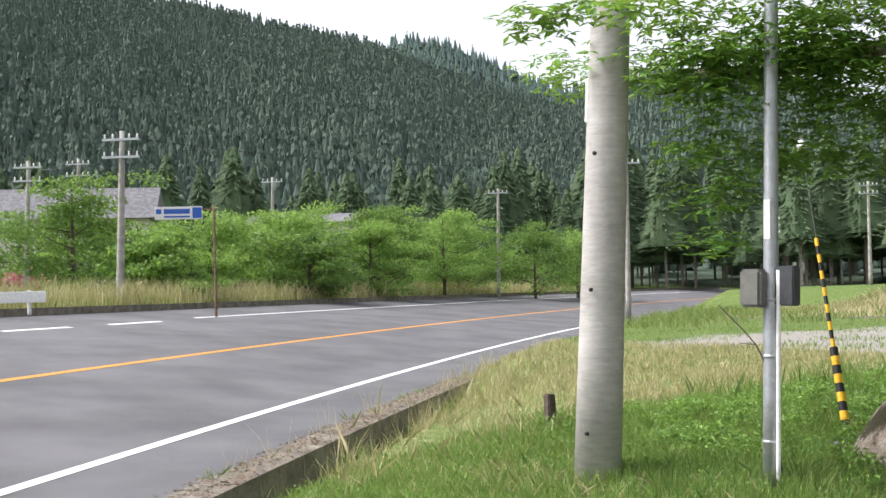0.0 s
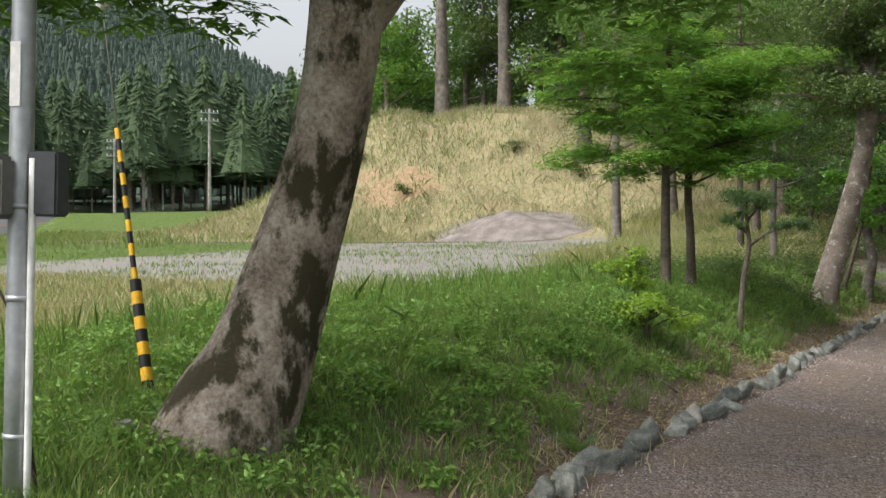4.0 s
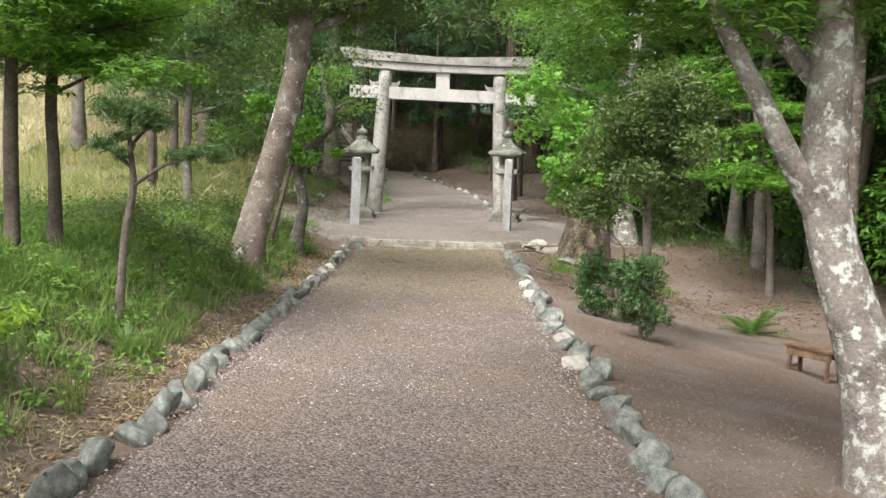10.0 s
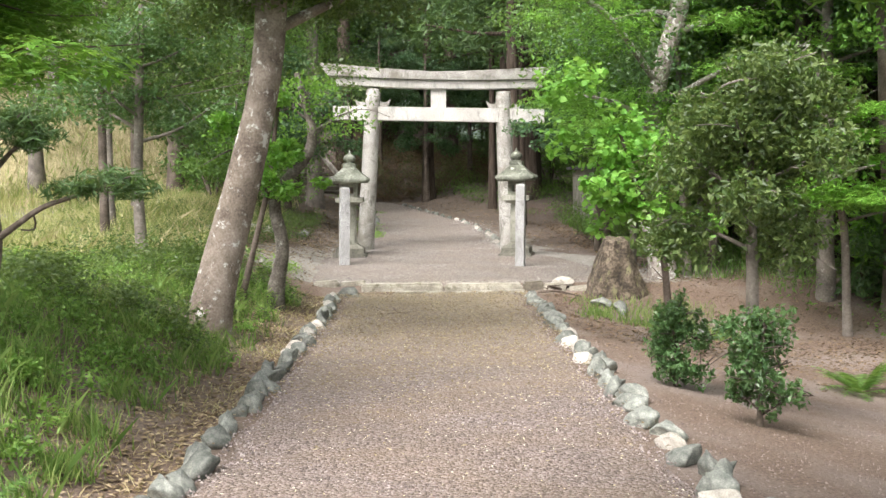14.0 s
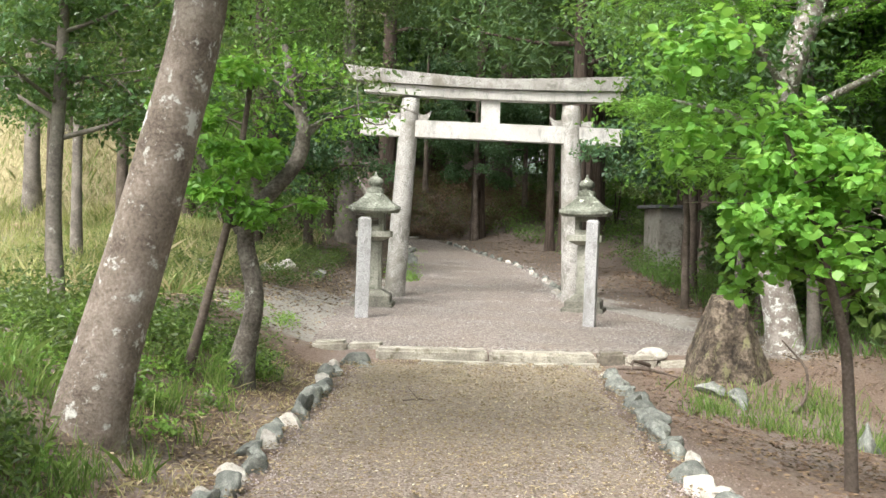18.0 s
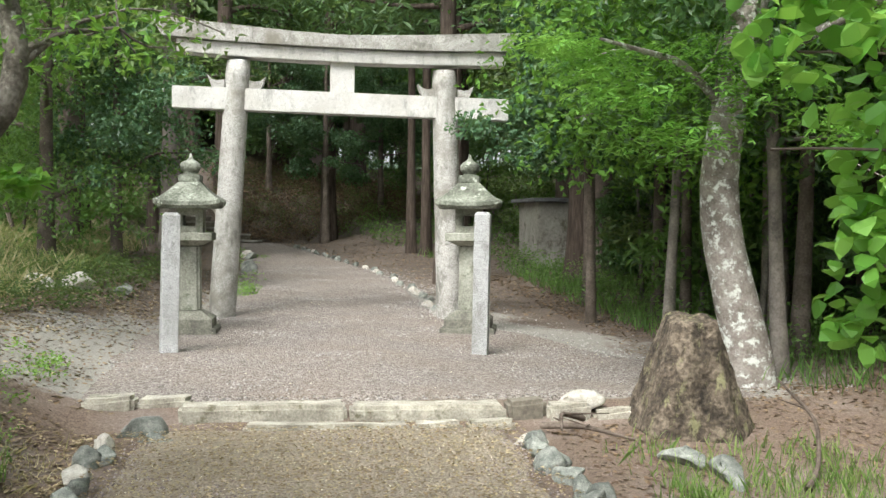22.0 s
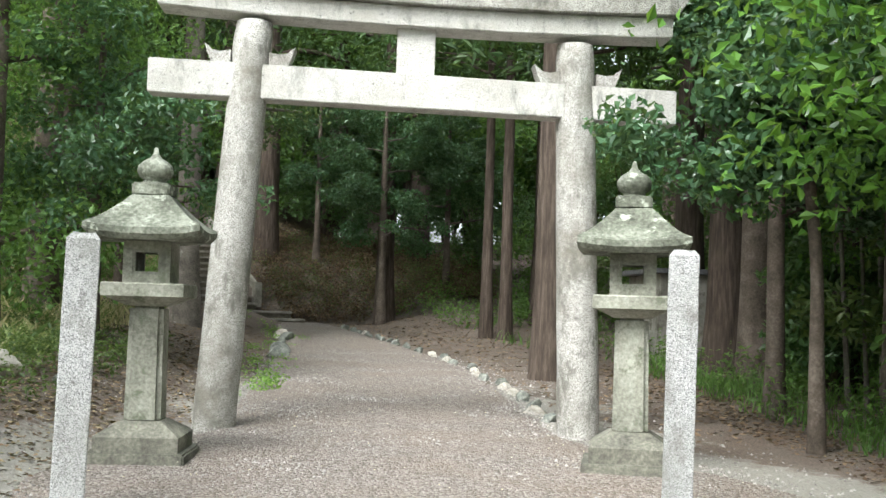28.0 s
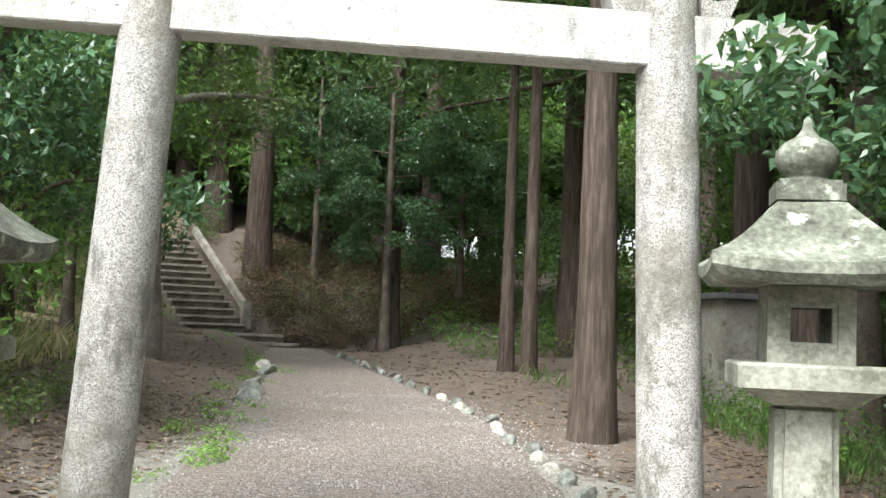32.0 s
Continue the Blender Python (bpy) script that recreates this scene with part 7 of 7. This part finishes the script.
pale = on_path(2600, -26, -6.3, rnd)
litter("fallen_petals", "pale fallen flecks and petals on the gravel path", pale[rnd.random(len(pale)) < smoothstep(-27, -9, pale[:, 1]) + 0.12], 0.0095, PETAL, rnd)
y = rnd.uniform(-5.5, 14, 600)
x = rnd.uniform(-2.2, 2.6, 600)
ok = (x > far_left(y)) & (x < far_right(y))
litter("fallen_petals", "pale fallen flecks on the forecourt gravel", np.stack([x[ok], y[ok], high(y[ok]) + dip(x[ok], y[ok]) + 0.045], -1), 0.0095, PETAL, rnd)
litter("dead_leaves", "brown dead leaves on the bank", strew(26000, -7, -1.6, -19, 8, lambda x, y: path_left(y) - 0.1 - x > 0, rnd, 0.5), 0.032, BROWN_LITTER, rnd)
litter("dead_leaves", "tan dead leaves on the bank", strew(9000, -7, -1.6, -16, 6, lambda x, y: path_left(y) - 0.1 - x > 0, rnd, 0.6), 0.03, LITTER, rnd)
litter("dead_leaves", "small tan leaves strewn on the path before the kerb", (lambda q: q[rnd.random(len(q)) < smoothstep(-17, -7, q[:, 1])])(on_path(26000, -18, -6.0, rnd, -0.1)), 0.016, LITTER, rnd)
litter("dead_leaves", "brown dead leaves under the forecourt trees", strew(34000, 1.3, 8, -11, 6, lambda x, y: x > np.where(y < -5.8, 1.3, 2.9), rnd, 0.6), 0.03, BROWN_LITTER, rnd)
litter("dead_leaves", "brown and dry leaves round the poles", strew(5000, -7.5, -1.9, -29.5, -22.5, lambda x, y: road_across(x, y) < -2.5, rnd, 0.5), 0.03, BROWN_LITTER, rnd)
litter("dead_leaves", "brown dead leaves on the woodland floor", strew(30000, -10, 10, 0, 26, lambda x, y: (x > far_right(y) + 0.2) | (x < far_left(y) - 0.3), rnd, 0.6), 0.045, BROWN_LITTER, rnd)


def loose_gravel(name, label, pts, size, mat, rnd):
    """Small loose stones, four-sided pyramids."""
    n = len(pts)
    az = rnd.uniform(0, 2 * np.pi, n)
    s = size * rnd.uniform(0.5, 1.4, n)
    ring = [pts + np.stack([np.cos(az + k * 2.1) * s, np.sin(az + k * 2.1) * s, np.zeros(n)], -1) for k in range(3)]
    top = pts + np.stack([np.zeros(n), np.zeros(n), s * 0.9], -1)
    V = np.stack(ring + [top], 1).reshape(-1, 3)
    b = np.arange(n)[:, None] * 4
    F = np.concatenate([b + f for f in ([[0, 1, 3]], [[1, 2, 3]], [[2, 0, 3]])])
    tagged(new(name, mesh_of(name, V, F, mat)), label, "gravel", kind="stuff")


g_pts = on_path(42000, -27, -6.2, rnd, 0.0)
loose_gravel("loose_gravel", "loose reddish gravel on the path", g_pts - (0, 0, 0.014), 0.009, LOOSE, rnd)
y, x = rnd.uniform(-5.4, 8, 26000), rnd.uniform(-4.4, 5.0, 26000)
edge = np.maximum(far_left(y) - x, x - far_right(y))
ok = (edge > -0.05) & (edge < 1.5 * rnd.random(26000) ** 1.6)
loose_gravel("loose_gravel", "gravel scattered past the forecourt edge", np.stack([x[ok], y[ok], land(x[ok], y[ok])], -1), 0.012, LOOSE_GREY, rnd)
y, x = rnd.uniform(-5.6, 8, 30000), rnd.uniform(-2.9, 3.5, 30000)
ok = (x > far_left(y)) & (x < far_right(y))
loose_gravel("loose_gravel", "loose pale gravel on the forecourt", np.stack([x[ok], y[ok], high(y[ok]) + dip(x[ok], y[ok]) + 0.028], -1), 0.011, LOOSE_GREY, rnd)

# ---- gravel pile in the yard ----
a, r = np.meshgrid(np.linspace(0, 2 * np.pi, 60), np.linspace(0, 1, 22))
px, py = -16.8 + np.cos(a) * r * 3.8, 8.2 + np.sin(a) * r * 2.2
pz = land(px, py) - 0.05 + 0.75 * (1 - smoothstep(0, 1, r)) * (1 + 0.2 * wave(px, py, 1.2)) + 0.03 * wave(px, py, 4.0) * (1 - r)
k = np.arange(a.size).reshape(a.shape)
q = np.stack([k[:-1, :-1], k[:-1, 1:], k[1:, 1:], k[1:, :-1]], -1).reshape(-1, 4)
tagged(new("rubble_mound", mesh_of("rubble_mound", np.stack([px, py, pz], -1).reshape(-1, 3), q, PILE, True)), "low heap of pinkish gravel in the yard", "gravel pile")

# ---- trees on the mound ----
for i, (mx, my, h, r, leaf) in enumerate(((-25.4, 19.2, 14, 0.32, NEEDLE), (-22.6, 20.5, 14, 0.32, NEEDLE), (-28.8, 19.5, 7, 0.16, LEAF_MAPLE), (-30.5, 22, 7, 0.14, LEAF_MID), (-27.0, 25, 9, 0.2, LEAF_MID), (-20.0, 22, 10, 0.22, LEAF_MID), (-17.0, 20, 10, 0.22, LEAF_MID), (-23.5, 27, 11, 0.22, NEEDLE), (-14.0, 17, 9, 0.2, LEAF_OLIVE), (-12.0, 14.5, 8, 0.18, LEAF_MID), (-18.5, 26, 11, 0.2, LEAF_MID), (-14.5, 23, 11, 0.22, NEEDLE))):
    wood_tree(mx, my, h, r, BARK_GREY, leaf, 300 + i, 3600, 0.24, 0.6 if i < 2 else 0.3, label="tall bare-trunked tree on the dry grass mound" if i < 2 else "leafy tree on the dry grass mound", pad=1.2, reach=2.2)

rnd = np.random.default_rng(77)
for i in range(16):
    mx, my = -37 + 1.6 * i, rnd.uniform(22.5, 29)
    wood_tree(mx, my, rnd.uniform(9, 13), rnd.uniform(0.14, 0.2), BARK_GREY, (LEAF_MID, NEEDLE, LEAF_OLIVE)[i % 3], 330 + i, 4200, 0.24, 0.12, label="leafy tree of the dark wood behind the mound", pad=1.3, reach=2.3)
for i, (mx, my) in enumerate(((-23.0, 11.2), (-26.5, 13.0), (-19.0, 13.5), (-15.5, 12.2), (-29.0, 16.0))):
    thicket(mx, my, 0.9, 0.6, LEAF_OLIVE, 700, 0.07, 350 + i, "small bush on the dry grass mound")

# ---- stone stairs and hall behind the gate ----
def stair_step(x, y, z, w, turn):
    ob = thing("stair_step", "worn grey stone stair step with a darker riser", "stair step", "steps of the stone stairs", pose(x, y, z, 0, 0, turn))
    part("tread", block("tread", (w, 0.44, 0.055), STEP_STONE, (0, -0.02, -0.0275), 0.008, 0.003, 1), ob)
    # darker material paints the riser's shade and stains below the paler tread
    part("riser", block("riser", (w - 0.02, 0.36, 0.28), DRAIN, (0, 0.02, -0.196), 0.006, 0.003, 1), ob, "stone riser coloured darker for shade and stains")


stair_step(-2.8, 17.7, 0.74, 2.25, 4)
stair_step(-2.95, 18.1, 0.91, 1.85, 8)
for k in range(13):
    stair_step(-3.62 - 0.155 * k, 18.75 + 0.29 * k, 1.1 + 0.17 * k, 1.35, 26)
hr = thing("stair_rail", "slanting pale stone stair rail with a square end post", "stair rail", "", pose(-2.97, 19.2, 1.0, 0, 0, 28))
part("end_post", block("end_post", (0.2, 0.2, 0.62), STEP_STONE, (0, 0, 0.3), 0.015), hr)
part("rail", block("rail", (0.13, 4.3, 0.17), STEP_STONE, (0, 0, 0), 0.015), hr, "", pose(0, 1.85, 1.42, 27.5, 0, 0))
hall = thing("shrine_hall", "small wooden shrine hall with a grey tiled roof on the hill", "shrine building", "", pose(-4.6, 30.5, 4.2, 0, 0, 14))
part("wall", block("wall", (5, 4, 2.8), WALL_PALE, (0, 0, 1.2), 0.02), hall)
for k in range(4):
    part("post", block("post", (0.18, 0.18, 2.9), WOOD, (-2.4 + 1.6 * k, -2.05, 1.2), 0.01), hall)
part("roof", lathe("roof", [(3.6, 2.5), (3.5, 2.7), (2.4, 3.3), (1.2, 4.2), (0.6, 4.6)], ROOF_TILE, square=True), hall)
shed = thing("shed", "pale walled shed with a shallow roof among the trees", "shed", "", pose(4.75, 9.0, 0.2, 0, 0, 4))
part("wall", block("wall", (1.0, 1.6, 1.5), SHED_WALL, (0, 0, 0.75), 0.02), shed)
part("roof", block("roof", (1.3, 1.9, 0.08), ROOF_TILE, (0, 0, 1.54), 0.01), shed)

# ---- fallen branches and roots by the standing rock ----
def branch(pts, r, label, seed):
    rnd = np.random.default_rng(seed)
    line = bend(np.array(pts, float), 12)
    ob = thing("fallen_branch", label, "branch", "fallen branches on the ground", pose(*line[0]))
    v, f = tube(line - line[0], np.linspace(r, r * 0.35, 12), 7, 0.1, seed)
    part("stem", mesh_of("stem", v, f, DRY_TWIG, True), ob)
    for k in (5, 8):
        tip = line[k] - line[0] + rnd.normal(size=3) * (0.12, 0.12, 0.03) + (0, 0, 0.04)
        v, f = tube(bend([line[k] - line[0], tip], 4), np.linspace(r * 0.4, 0.003, 4), 5)
        part("twig", mesh_of("twig", v, f, DRY_TWIG, True), ob)


def on_land(pts):
    return [(x, y, float(land(x, y)) + dz) for x, y, dz in pts]


branch([at_ground(-3.62, -25.75), (-3.59, -25.91, 1.33), (-3.73, -26.04, 1.54), (-3.80, -26.12, 1.66)], 0.012, "thin dead stem standing by the meter pole", 7)
branch(on_land([(2.75, -7.3, 0.03), (2.95, -7.05, 0.1), (3.0, -6.9, 0.35), (2.8, -6.7, 0.55)]), 0.022, "crooked dead branch leaning by the rock", 1)
branch(on_land([(1.25, -6.35, 0.05), (1.5, -6.5, 0.08), (1.8, -6.75, 0.06)]), 0.026, "dark root lying by the kerb", 2)
branch(on_land([(1.6, -6.15, 0.08), (1.4, -6.3, 0.14), (1.35, -6.55, 0.05)]), 0.025, "thin root over the kerb stones", 3)
branch(on_land([(-0.85, -8.6, 0.03), (-0.7, -8.5, 0.04), (-0.55, -8.55, 0.03)]), 0.012, "thin twig lying on the gravel", 4)
branch(on_land([(-2.2, -20.5, 0.04), (-2.45, -20.3, 0.06), (-2.7, -20.4, 0.04)]), 0.012, "thin dry twig in the grass", 5)
branch(on_land([(-3.3, -4.4, 0.04), (-3.0, -4.3, 0.06), (-2.8, -4.45, 0.05)]), 0.015, "thin dry twig on leaf litter", 6)
for x, y, sx, sz, w in ((2.25, -7.3, 0.5, 0.22, 0), (2.05, -7.05, 0.4, 0.2, 3), (3.15, -8.1, 0.42, 0.4, 4)):
    lay_stone(x, y, float(land(x, y)) + 0.06, sx, sx * 0.7, sz, rng.uniform(0, 180), w, "mossy stone lying in leaf litter", "stones near the standing rock", "rock")

# ---- grit and straw along the path edges ----
rnd = np.random.default_rng(91)
y = rnd.uniform(-25, -7, 16000)
x = path_right(y) + 0.25 + rnd.random(16000) ** 1.4 * 4.6
loose_gravel("loose_gravel", "reddish grit strewn over the bare earth beside the path", np.stack([x, y, land(x, y)], -1), 0.0075, LOOSE_RED, rnd)
y = rnd.uniform(-24, -6.2, 9000)
x = path_left(y) - 0.15 - rnd.random(9000) ** 1.5 * 0.8
litter("dead_leaves", "dry straw and small tan leaves along the foot of the bank", np.stack([x, y, land(x, y)], -1), 0.022, LITTER, rnd)
blades("dry_grass", "short straw tufts along the foot of the bank", strew(5000, -2.8, -1.6, -24, -7, lambda x, y: (path_left(y) - x > 0.2) & (path_left(y) - x < 0.9), rnd, 0.2), 0.06, 0.006, DRY_GRASS, rnd, 0.8)
u, q = rnd.uniform(-8, 12, 3000), rnd.uniform(-2.15, -1.6, 3000)
x, y = road_point(u, q)
litter("dead_leaves", "dry brown leaves and soil on the drain edge", np.stack([x, y, np.full(3000, 0.078)], -1), 0.03, BROWN_LITTER, rnd)
y = rnd.uniform(-23, -7.5, 420)
x = path_left(y) - 0.5 - rnd.random(420) * 2.2
tufts = np.stack([x, y, land(x, y)], -1)[rnd.integers(0, 420, 12000)]
tufts[:, :2] += rnd.normal(size=(12000, 2)) * 0.05
blades("grass", "separate green grass tufts on the bank", tufts, 0.19, 0.008, GRASS, rnd, 0.5)
weeds("weeds", "small green weeds in the leaf litter beside the forecourt", strew(150, -4.8, -2.2, -9.5, -4.6, lambda x, y: path_left(y) - x > 0.5, rnd), 5200, 0.04, WEED, rnd, 0.13, 0.07)
litter("dead_leaves", "grey and brown dead leaves beside the forecourt", strew(9000, -6, -2.3, -6, 1.5, lambda x, y: x < far_left(y) + 0.2, rnd, 0.5), 0.03, LITTER, rnd)
